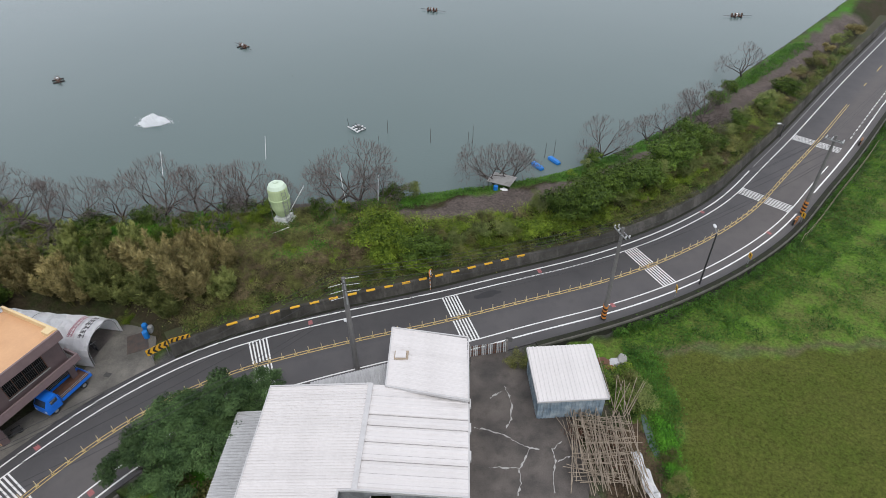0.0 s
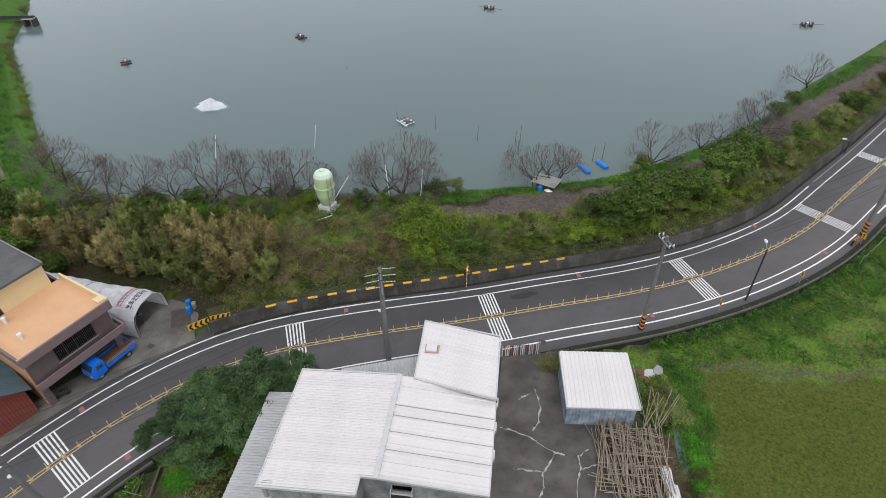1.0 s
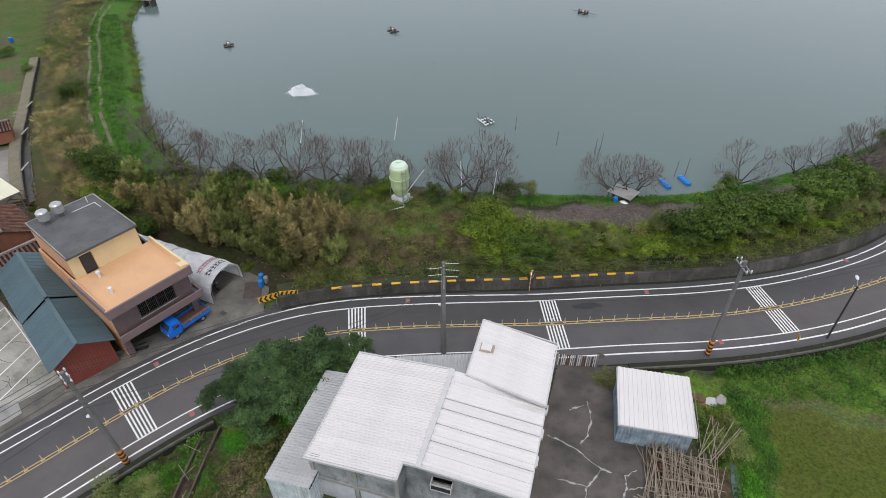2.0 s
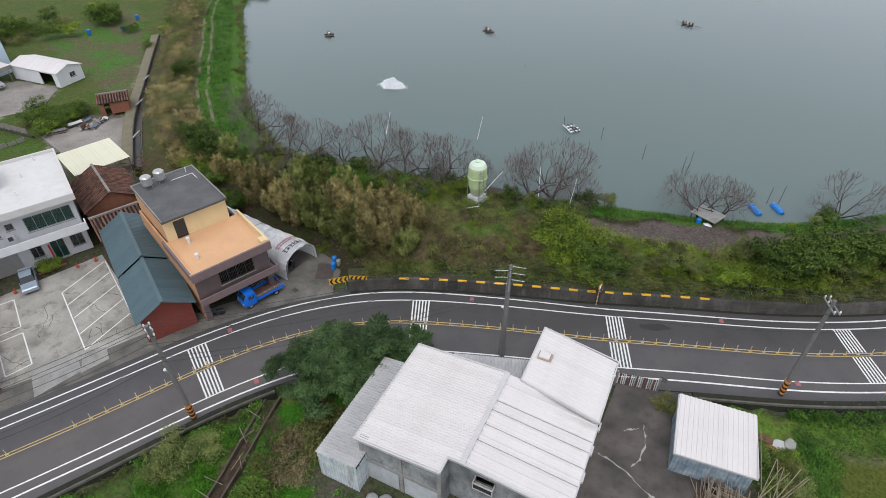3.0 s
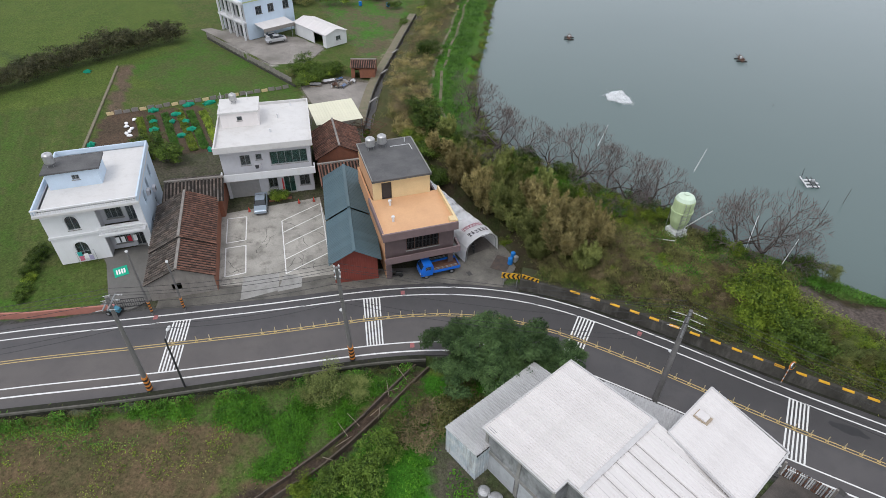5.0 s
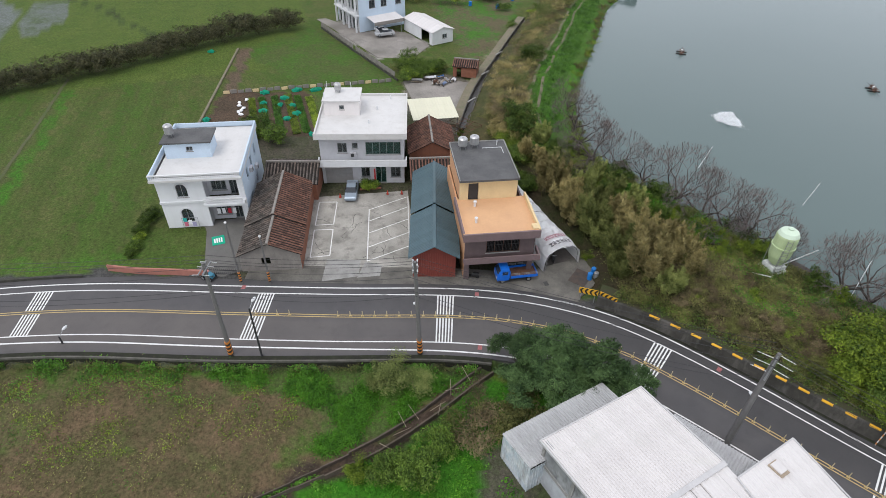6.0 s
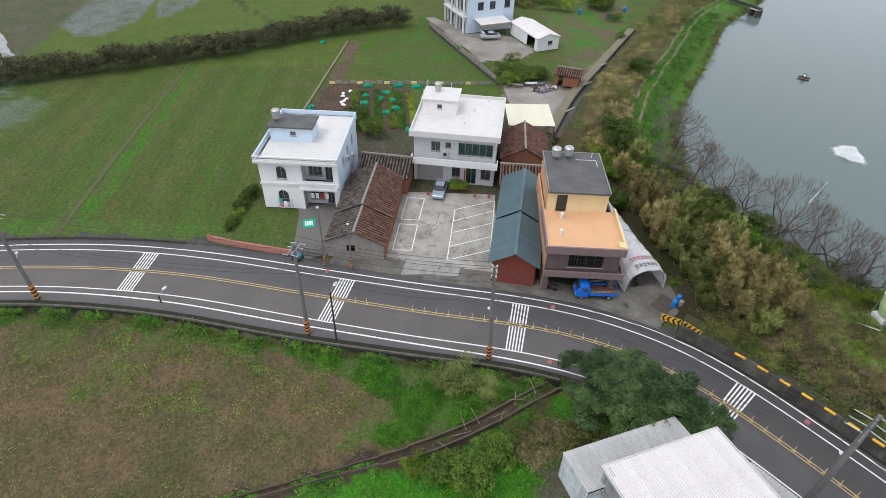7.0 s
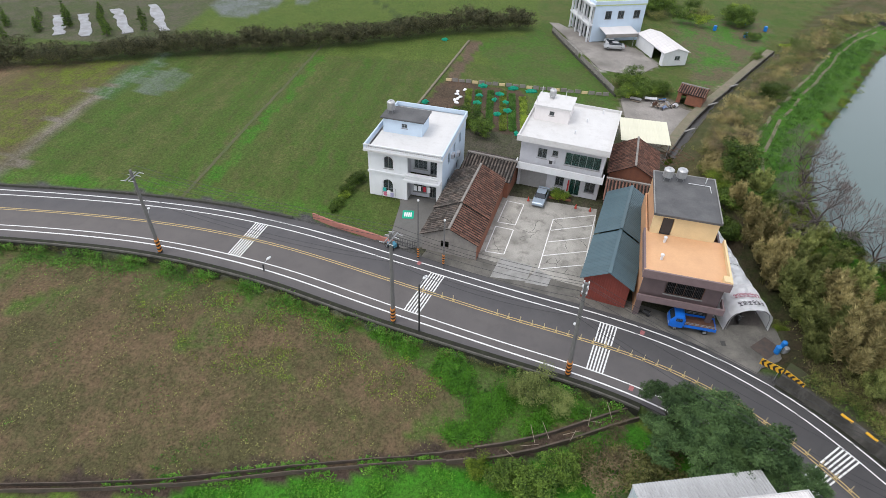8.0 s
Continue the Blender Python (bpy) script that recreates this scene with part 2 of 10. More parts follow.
def strip(bm, o0, o1, z0, z1, s0=-1e9, s1=1e9):
    """A band along the road between two offsets, from z0 to z1."""
    a, _ = offset_line(o0, s0, s1)
    b_, _ = offset_line(o1, s0, s1)
    rows = [[bm.verts.new((*p, z)) for p, z in ((pa, z0), (pa, z1), (pb, z1), (pb, z0))] for pa, pb in zip(a, b_)]
    for r, q in zip(rows, rows[1:]):
        for k in range(4):
            j = (k + 1) % 4
            bm.faces.new((r[k], r[j], q[j], q[k]))
    bm.faces.new(rows[0]), bm.faces.new(rows[-1][::-1])

# ---------------------------------------------------------------- materials
WHITE_PAINT = mat("white_road_paint", (0.72, 0.72, 0.7), 0.7, 0.12, 2.0, 0.1, stain=0.35, stain_colour=(0.25, 0.25, 0.24))
YELLOW_PAINT = mat("yellow_road_paint", (0.5, 0.37, 0.15), 0.7, 0.15, 2.0, 0.1, stain=0.45, stain_colour=(0.2, 0.15, 0.07))
PINK_PAINT = mat("faded_red_paint", (0.4, 0.14, 0.14), 0.8, 0.4, 5.0, 0.1, stain=0.9, stain_colour=(0.1, 0.09, 0.09))
CONCRETE = mat("weathered_concrete", (0.3, 0.295, 0.28), 0.9, 0.2, 0.6, 0.25, second=(0.22, 0.215, 0.2), stain=0.55, stain_colour=(0.1, 0.098, 0.09))
DARK_CONCRETE = mat("mossy_dark_concrete", (0.04, 0.039, 0.033), 0.95, 0.35, 0.8, 0.3, second=(0.055, 0.055, 0.042), stain=0.5, stain_colour=(0.12, 0.11, 0.1), streak=0.7)
YARD_CONCRETE = mat("wet_dark_yard_concrete", (0.13, 0.112, 0.098), 0.7, 0.5, 0.35, 0.3, second=(0.04, 0.036, 0.033), fine=30, stain=0.75, stain_colour=(0.028, 0.025, 0.023))
COURT_CONCRETE = mat("stained_court_concrete", (0.4, 0.38, 0.34), 0.9, 0.3, 0.28, 0.2, second=(0.23, 0.22, 0.195), fine=22, stain=0.95, stain_colour=(0.1, 0.096, 0.082))
WHITE_WALL = mat("white_plaster", (0.66, 0.67, 0.675), 0.75, 0.08, 0.6, 0.1, stain=0.25, stain_colour=(0.4, 0.4, 0.38), streak=0.8)
BLUE_WALL = mat("pale_blue_plaster", (0.52, 0.62, 0.72), 0.75, 0.08, 0.6, 0.1, stain=0.25, stain_colour=(0.36, 0.42, 0.47), streak=0.8)
LILAC_TILE = mat("pale_grey_facade_tile", (0.5, 0.5, 0.52), 0.6, 0.1, 1.5, 0.1, stain=0.2, stain_colour=(0.32, 0.32, 0.33), streak=0.8)
BROWN_TILE = mat("mauve_brown_facade_tile", (0.13, 0.095, 0.095), 0.6, 0.2, 1.2, 0.15, stain=0.25, stain_colour=(0.07, 0.055, 0.055), streak=0.7)
BROWN_TRIM = mat("mauve_brown_trim", (0.19, 0.135, 0.135), 0.65, 0.15, 1.2, 0.1, stain=0.3, stain_colour=(0.1, 0.08, 0.08), streak=0.7)
ORANGE_FLOOR = mat("pale_orange_roof_coating", (0.62, 0.37, 0.2), 0.75, 0.08, 0.4, 0.08, second=(0.56, 0.33, 0.18), stain=0.15, stain_colour=(0.42, 0.26, 0.15))
CREAM_WALL = mat("cream_plaster", (0.68, 0.53, 0.3), 0.75, 0.1, 0.7, 0.1, stain=0.2, stain_colour=(0.45, 0.34, 0.2), streak=0.8)
PEACH_WALL = mat("orange_side_plaster", (0.55, 0.3, 0.16), 0.8, 0.15, 0.7, 0.1, stain=0.25, stain_colour=(0.3, 0.18, 0.1), streak=0.8)
GREY_ROOF = mat("dark_grey_roof_screed", (0.075, 0.075, 0.077), 0.85, 0.25, 0.5, 0.2, second=(0.11, 0.11, 0.11), stain=0.5, stain_colour=(0.045, 0.045, 0.045))
WHITE_ROOF = mat("white_roof_coating", (0.585, 0.575, 0.56), 0.7, 0.08, 0.5, 0.1, stain=0.5, stain_colour=(0.42, 0.4, 0.37))
METAL_ROOF = mat("white_painted_sheet_steel", (0.61, 0.585, 0.57), 0.5, 0.05, 0.4, 0.05, second=(0.57, 0.545, 0.53), stain=0.3, stain_colour=(0.46, 0.435, 0.42), obj=0.03)
OLD_SHEET = mat("grey_corrugated_steel", (0.43, 0.43, 0.43), 0.5, 0.2, 0.6, 0.1, stain=0.5, stain_colour=(0.2, 0.19, 0.185), obj=0.06)
TRIM_METAL = mat("dull_roof_trim", (0.5, 0.49, 0.485), 0.5, 0.12, 1.0, 0.05, stain=0.4, stain_colour=(0.3, 0.29, 0.28))
GREEN_ROOF = mat("blue_green_steel_roof", (0.058, 0.1, 0.118), 0.5, 0.12, 0.5, 0.05, second=(0.07, 0.115, 0.13), stain=0.25, stain_colour=(0.1, 0.13, 0.14), obj=0.08)
RED_SHEET = mat("dark_red_corrugated_wall", (0.2, 0.045, 0.032), 0.6, 0.15, 1.0, 0.05, stain=0.3, stain_colour=(0.12, 0.035, 0.028), streak=0.8)
BRICK_WALL = mat("old_red_brick", (0.26, 0.105, 0.06), 0.9, 0.3, 1.5, 0.3, second=(0.2, 0.085, 0.055), stain=0.4, stain_colour=(0.1, 0.06, 0.045), streak=0.5)
CLAY_TILE = mat("weathered_clay_tile", (0.125, 0.095, 0.078), 0.9, 0.35, 0.7, 0.4, second=(0.09, 0.084, 0.076), island=0.5, stain=0.8, stain_colour=(0.04, 0.036, 0.03))
RED_TILE = mat("red_clay_tile", (0.165, 0.08, 0.055), 0.9, 0.3, 0.8, 0.4, second=(0.125, 0.068, 0.052), island=0.4, stain=0.45, stain_colour=(0.06, 0.045, 0.038))
OLD_PLASTER = mat("peeling_grey_plaster", (0.26, 0.24, 0.215), 0.9, 0.25, 0.9, 0.25, second=(0.18, 0.165, 0.15), stain=0.5, stain_colour=(0.09, 0.08, 0.07), streak=0.6)
STEEL = mat("stainless_steel", (0.5, 0.5, 0.5), 0.4, 0.15, 2.0, 0.05, metal=0.6, stain=0.5, stain_colour=(0.2, 0.19, 0.18), streak=0.7)
DARK_METAL = mat("dark_metal", (0.04, 0.04, 0.042), 0.5, 0.2, 3.0, 0.05)
GREY_METAL = mat("galvanised_metal", (0.3, 0.31, 0.31), 0.5, 0.2, 3.0, 0.05, metal=0.4)
POLE_CONCRETE = mat("grey_pole_concrete", (0.16, 0.155, 0.15), 0.9, 0.2, 1.5, 0.2, stain=0.4, stain_colour=(0.09, 0.085, 0.08), streak=0.8)
BLACK_BAND = mat("black_band", (0.025, 0.024, 0.024), 0.7, 0.2, 3.0, 0.05)
ORANGE_BAND = mat("orange_band", (0.6, 0.22, 0.04), 0.6, 0.2, 3.0, 0.05, stain=0.3, stain_colour=(0.2, 0.1, 0.05))
YELLOW_BAND = mat("yellow_reflective_band", (0.72, 0.4, 0.03), 0.5, 0.12, 3.0, 0.05)
BLACK_PAINT = mat("black_sign_paint", (0.02, 0.02, 0.02), 0.5, 0.1, 3.0, 0.0)
PORCELAIN = mat("white_porcelain", (0.62, 0.63, 0.63), 0.3, 0.08, 4.0, 0.0)
WIRE = mat("black_cable", (0.03, 0.03, 0.032), 0.6, 0.1, 1.0, 0.0)
BARK = mat("grey_brown_bark", (0.065, 0.055, 0.049), 0.95, 0.3, 2.0, 0.4, second=(0.07, 0.06, 0.052))
TWIG = mat("thin_grey_twigs", (0.105, 0.086, 0.078), 0.95, 0.25, 1.0, 0.0, island=0.3)
WOOD = mat("old_bamboo_pole", (0.36, 0.3, 0.225), 0.85, 0.25, 1.5, 0.15, second=(0.24, 0.195, 0.15), island=0.3)
BLUE_PAINT = mat("bright_blue_vehicle_paint", (0.01, 0.14, 0.6), 0.3, 0.1, 2.0, 0.0, stain=0.15)
BLUE_PLASTIC = mat("blue_plastic", (0.01, 0.18, 0.55), 0.4, 0.15, 3.0, 0.0, stain=0.2)
SILVER_PAINT = mat("silver_blue_car_paint", (0.36, 0.43, 0.5), 0.25, 0.05, 2.0, 0.0, metal=0.4)
RUBBER = mat("black_rubber", (0.018, 0.018, 0.018), 0.8, 0.2, 4.0, 0.1)
TANK_GREEN = mat("pale_green_fibreglass", (0.44, 0.54, 0.3), 0.45, 0.12, 0.8, 0.05, stain=0.25, stain_colour=(0.3, 0.38, 0.26), streak=0.7)
FOAM = mat("white_water_foam", (0.82, 0.84, 0.85), 0.8, 0.1, 4.0, 0.5)
CLOTH_WHITE = mat("white_tarpaulin", (0.85, 0.85, 0.86), 0.6, 0.06, 0.9, 0.2, stain=0.15, stain_colour=(0.36, 0.37, 0.37))
NET_GREEN = mat("green_shade_net", (0.005, 0.42, 0.26), 0.7, 0.25, 3.0, 0.1)
RUST = mat("rusty_brown_iron", (0.14, 0.07, 0.045), 0.85, 0.3, 2.0, 0.2)
ROOF_LEAF = leaf_mat("dark_tree_leaf", (0.008, 0.026, 0.008), (0.12, 0.2, 0.07))
BUSH_LEAF = leaf_mat("fresh_bush_leaf", (0.013, 0.04, 0.005), (0.24, 0.32, 0.035))
DEEP_LEAF = leaf_mat("deep_green_leaf", (0.007, 0.024, 0.005), (0.13, 0.2, 0.032))
OLIVE_LEAF = leaf_mat("olive_thicket_leaf", (0.025, 0.034, 0.009), (0.23, 0.23, 0.075))
TAN_LEAF = leaf_mat("tan_bamboo_leaf", (0.07, 0.07, 0.022), (0.5, 0.415, 0.19))
BAMBOO_LEAF = leaf_mat("olive_bamboo_leaf", (0.04, 0.065, 0.015), (0.36, 0.385, 0.13))
BROWN_LEAF = leaf_mat("dry_brush", (0.035, 0.03, 0.015), (0.25, 0.195, 0.11))
FEATHER_LEAF = leaf_mat("light_olive_leaf", (0.045, 0.075, 0.018), (0.22, 0.245, 0.08))
WEED_LEAF = leaf_mat("bright_weed_leaf", (0.014, 0.055, 0.006), (0.105, 0.235, 0.03))
LUSH_LEAF = leaf_mat("lush_weed_leaf", (0.02, 0.08, 0.006), (0.11, 0.3, 0.022))
DRY_GRASS = leaf_mat("dry_grass_blade", (0.07, 0.06, 0.025), (0.2, 0.17, 0.08))


def glass_mat(name, tint):
    m = bpy.data.materials.new(name)
    m.use_nodes = True
    b = m.node_tree.nodes["Principled BSDF"]
    b.inputs["Base Color"].default_value = (*tint, 1)
    b.inputs["Roughness"].default_value = 0.04
    b.inputs["IOR"].default_value = 1.5
    b.inputs["Transmission Weight"].default_value = 0.85
    return m


GLASS = glass_mat("window_glass", (0.22, 0.26, 0.27))
# opaque pane, the unlit room behind it put into its near-black colour
DARK_GLASS = mat("dark_room_pane", (0.012, 0.012, 0.012), 0.12, 0.1, 2.0, 0.0, spec=0.25)
GREEN_GLASS = glass_mat("green_tinted_glass", (0.06, 0.2, 0.17))


def ground_material():
    """Ground cover: soil, mown stubble, paddy, grass and gravel by zone, broken up by noise."""
    m = bpy.data.materials.new("ground_cover")
    m.use_nodes = True
    n, l = m.node_tree.nodes, m.node_tree.links
    b = n["Principled BSDF"]
    at = n.new("ShaderNodeAttribute")
    at.attribute_name = "cover"
    rows = n.new("ShaderNodeAttribute")
    rows.attribute_name = "cover_two"
    tc = n.new("ShaderNodeTexCoord")

    def noisy(scale, detail, rough=0.6):
        t = n.new("ShaderNodeTexNoise")
        t.inputs["Scale"].default_value, t.inputs["Detail"].default_value, t.inputs["Roughness"].default_value = scale, detail, rough
        l.new(tc.outputs["Object"], t.inputs[0])
        return t
    patch, mid, fine = noisy(0.16, 5, 0.65), noisy(1.1, 6, 0.75), noisy(3.6, 6, 0.8)
    add = n.new("ShaderNodeMath")
    add.operation = "MULTIPLY_ADD"
    add.inputs[1].default_value = 0.75
    l.new(mid.outputs[0], add.inputs[0]), l.new(patch.outputs[0], add.inputs[2])
    mr = n.new("ShaderNodeMapRange")
    mr.inputs[1].default_value, mr.inputs[2].default_value = 0.74, 0.98
    l.new(add.outputs[0], mr.inputs[0])
    mix = n.new("ShaderNodeMixRGB")
    l.new(mr.outputs[0], mix.inputs[0]), l.new(at.outputs["Color"], mix.inputs[1]), l.new(rows.outputs["Color"], mix.inputs[2])
    xyz = n.new("ShaderNodeSeparateXYZ")
    l.new(tc.outputs["Object"], xyz.inputs[0])

    def maths(op, a, b_, c_=None):
        q = n.new("ShaderNodeMath")
        q.operation = op
        for k, v in enumerate((a, b_, c_)):
            if isinstance(v, (int, float)):
                q.inputs[k].default_value = v
            elif v is not None:
                l.new(v, q.inputs[k])
        return q.outputs[0]
    row = maths("MULTIPLY_ADD", xyz.outputs[0], 0.07, xyz.outputs[1])
    phase = maths("MULTIPLY_ADD", row, 5.6, maths("MULTIPLY", mid.outputs[0], 9.0))
    wide = maths("SINE", maths("MULTIPLY_ADD", row, 1.1, maths("MULTIPLY", patch.outputs[0], 6.0)), 0)
    ridge = maths("MULTIPLY_ADD", maths("SINE", phase, 0), 0.04, maths("MULTIPLY", wide, 0.05))
    rowed = maths("MULTIPLY_ADD", ridge, at.outputs["Alpha"], 1.0)
    rs = n.new("ShaderNodeVectorMath")
    rs.operation = "SCALE"
    l.new(mix.outputs[0], rs.inputs[0]), l.new(rowed, rs.inputs["Scale"])
    fr = n.new("ShaderNodeMapRange")
    fr.inputs[1].default_value, fr.inputs[2].default_value, fr.inputs[3].default_value, fr.inputs[4].default_value = 0.28, 0.72, 0.3, 1.7
    l.new(fine.outputs[0], fr.inputs[0])
    sc = n.new("ShaderNodeVectorMath")
    sc.operation = "SCALE"
    l.new(rs.outputs[0], sc.inputs[0]), l.new(fr.outputs[0], sc.inputs["Scale"])
    l.new(sc.outputs[0], b.inputs["Base Color"])
    b.inputs["Roughness"].default_value = 0.95
    b.inputs["Specular IOR Level"].default_value = 0.15
    bp = n.new("ShaderNodeBump")
    bp.inputs["Strength"].default_value, bp.inputs["Distance"].default_value = 0.6, 0.12
    l.new(fine.outputs[0], bp.inputs["Height"]), l.new(bp.outputs[0], b.inputs["Normal"])
    return m


GROUND = ground_material()


def water_material():
    m = bpy.data.materials.new("murky_pond_water")
    m.use_nodes = True
    n, l = m.node_tree.nodes, m.node_tree.links
    b = n["Principled BSDF"]
    tc = n.new("ShaderNodeTexCoord")
    big, rip = n.new("ShaderNodeTexNoise"), n.new("ShaderNodeTexNoise")
    big.inputs["Scale"].default_value, big.inputs["Detail"].default_value = 0.02, 4
    rip.inputs["Scale"].default_value, rip.inputs["Detail"].default_value = 1.6, 4
    mp = n.new("ShaderNodeMapping")
    mp.inputs["Scale"].default_value, mp.inputs["Rotation"].default_value = (1.0, 2.2, 1), (0, 0, 0.5)
    l.new(tc.outputs["Object"], big.inputs[0]), l.new(tc.outputs["Object"], mp.inputs[0]), l.new(mp.outputs[0], rip.inputs[0])
    c = n.new("ShaderNodeMixRGB")
    c.inputs[1].default_value, c.inputs[2].default_value = (0.082, 0.118, 0.113, 1), (0.104, 0.142, 0.135, 1)
    l.new(big.outputs[0], c.inputs[0]), l.new(c.outputs[0], b.inputs["Base Color"])
    b.inputs["Roughness"].default_value = 0.12
    b.inputs["IOR"].default_value = 1.33
    bp = n.new("ShaderNodeBump")
    bp.inputs["Strength"].default_value, bp.inputs["Distance"].default_value = 0.25, 0.05
    l.new(rip.outputs[0], bp.inputs["Height"]), l.new(bp.outputs[0], b.inputs["Normal"])
    return m


WATER_MAT = water_material()

# ---------------------------------------------------------------- ground, one sheet
DITCH = [(-25.0, 20.2), (-24, 17.6), (-21.8, 13.3), (-20.2, 9.3), (-19.1, 5.3), (-18.4, 1.5), (-17.5, -3.3), (-16.4, -9), (-13.6, -22), (-11.4, -40)]
RICE = [(15.2, 45.6), (25, 48), (39.4, 52), (70, 60), (130, 60), (130, -20), (19, -20), (19.8, 31.4), (18.3, 42.3)]
GREEN_PATCH = [(-24, 18.8), (-19.4, 8.2), (-17.8, 1.5), (-15.8, -9), (-12.6, -22), (10, -22), (3, 13), (-11, 17.5), (-14.8, 17.6), (-18.6, 28)]
LAWN = [(-51, -14.8), (-57.4, -13.5), (-55.4, -6.4), (-49, -6.6), (-47.6, -8.5)]
VEG = [(-79, -7.4), (-87, -7.5), (-98.4, -3.7), (-95.4, 11.8), (-78.3, 10)]
GRAVEL = [(-14.5, 58.5), (-8.5, 61.6), (-3, 65.6), (2.5, 67.6), (6, 70.3), (12.5, 76.6), (20, 86.8), (29, 100.8), (41, 121), (58, 152), (62, 150), (45, 120), (33, 99.5), (23, 84), (14, 73.3), (7, 66.5), (0, 62.2), (-6, 58.8), (-11, 56.6)]
GARDEN = [(-93, 46), (-127, 66), (-150, 76), (-150, 50), (-118, 46), (-98, 45)]


def axis(lo, hi, fine0, fine1, step):
    """Grid lines that are close in the middle and wide towards the horizon."""
    mid = list(np.arange(fine0, fine1 + step, step))
    up, down, s = [], [], step
    while mid[-1] + sum([]) < hi and (not up or up[-1] < hi):
        s *= 1.07
        up.append((up[-1] if up else mid[-1]) + s)
    s = step
    while not down or down[-1] > lo:
        s *= 1.07
        down.append((down[-1] if down else mid[0]) - s)
    return np.array(down[::-1] + mid + up)


gx, gy = axis(-2500, 2500, -100, 48, 0.75), axis(-2500, 2500, -42, 106, 0.75)
GX, GY = np.meshgrid(gx, gy)
GP = np.stack((GX.ravel(), GY.ravel()), 1)
GZ = ground_height(GP)
nx, ny = len(gx), len(gy)
idx = np.arange(nx * ny).reshape(ny, nx)
quads = np.stack((idx[:-1, :-1], idx[:-1, 1:], idx[1:, 1:], idx[1:, :-1]), -1).reshape(-1, 4)
ground_me = raw("ground", np.column_stack((GP, GZ)).tolist(), quads.tolist())


def cover_colours(P):
    """Two ground-cover colours for every place: they are blended by noise."""
    w = P + 0.8 * np.stack((np.sin(P[:, 1] * 1.3) + np.sin(P[:, 1] * 0.47 + P[:, 0] * 0.3), np.sin(P[:, 0] * 1.1) + np.sin(P[:, 0] * 0.53 - P[:, 1] * 0.4)), 1) * 0.45
    d, arc, _ = to_line(w, CENTRE)
    dp, _, _ = to_line(w, SHORE)
    db, _, _ = to_line(w, BASE)
    dd, _, _ = to_line(w, DITCH)
    one = np.tile(np.array((0.05, 0.085, 0.02)), (len(P), 1))
    two = np.tile(np.array((0.075, 0.1, 0.03)), (len(P), 1))

    def zone(mask, a, b_):
        one[mask], two[mask] = a, b_
    # north fields
    north = d > 5.4
    zone(north & (w[:, 0] < -50), (0.05, 0.088, 0.016), (0.078, 0.09, 0.028))
    stripe = np.sin(w[:, 1] * 0.55 + w[:, 0] * 0.1) > 0.55
    zone(north & (w[:, 1] < -3) & stripe & (w[:, 0] > -110), (0.066, 0.082, 0.022), (0.052, 0.086, 0.018))
    zone(north & (w[:, 1] < -3) & (np.sin(w[:, 1] * 0.31 + 1.0) > 0.6) & (w[:, 0] > -112), (0.048, 0.095, 0.015), (0.06, 0.088, 0.02))
    zone(north & (w[:, 1] < -3) & (np.sin(w[:, 1] * 2.1 + 0.15 * w[:, 0]) > 0.8) & (w[:, 0] > -110), (0.072, 0.08, 0.027), (0.055, 0.085, 0.018))
    zone(north & (w[:, 1] < -3) & (np.abs(w[:, 1] + 35.5 + (w[:, 0] + 60) * 0.07) < 0.32) & (w[:, 0] > -112), (0.085, 0.088, 0.036), (0.062, 0.085, 0.025))
    zone(north & (np.abs(w[:, 1] + 33.6 + (w[:, 0] + 60) * 0.07) < 1.0) & (w[:, 0] > -112), (0.04, 0.13, 0.012), (0.06, 0.1, 0.02))
    zone(north & (d < 9) & (w[:, 1] < -14), (0.045, 0.12, 0.012), (0.07, 0.1, 0.025))
    zone(north & (w[:, 1] < -64.4 + (w[:, 0] + 57) * 0.04) & (w[:, 0] > -98), (0.09, 0.115, 0.018), (0.085, 0.07, 0.035))
    zone(north & (np.abs(w[:, 1] + 64.2 - (w[:, 0] + 57) * 0.04) < 0.5 + (w[:, 0] + 100) * 0.035) & (w[:, 0] > -90), (0.16, 0.14, 0.115), (0.1, 0.09, 0.06))
    zone(north & (np.hypot((w[:, 0] + 92) / 12, (w[:, 1] + 62.5 + 0.03 * w[:, 0] + 2.8) / 2.4) < 1), (0.11, 0.14, 0.1), (0.05, 0.1, 0.025))
    zone(north & (w[:, 0] < -108) & (w[:, 1] < 16), (0.06, 0.095, 0.018), (0.075, 0.105, 0.022))
    zone(north & (w[:, 0] < -108) & (np.hypot((w[:, 0] + 150) / 22, (w[:, 1] + 58) / 9) < 1), (0.085, 0.105, 0.07), (0.13, 0.145, 0.135))
    zone(north & (w[:, 0] < -108) & (np.hypot((w[:, 0] + 156) / 14, (w[:, 1] + 44) / 5) < 1), (0.08, 0.105, 0.06), (0.12, 0.135, 0.12))
    zone(north & (w[:, 0] < -108) & (w[:, 1] < -66), (0.085, 0.08, 0.055), (0.06, 0.075, 0.03))
    zone(north & (np.abs(w[:, 1] + 23 - (w[:, 0] + 143) * 0.585) < 0.9) & (w[:, 0] < -126), (0.03, 0.04, 0.014), (0.05, 0.08, 0.02))
    zone(north & (w[:, 1] < -3) & (np.hypot((w[:, 0] + 90) / 6, (w[:, 1] + 56) / 4) < 1), (0.075, 0.11, 0.05), (0.1, 0.125, 0.09))
    zone(north & (w[:, 1] < -83) & (w[:, 0] > -93) & (w[:, 0] < -84), (0.17, 0.11, 0.07), (0.12, 0.1, 0.05))
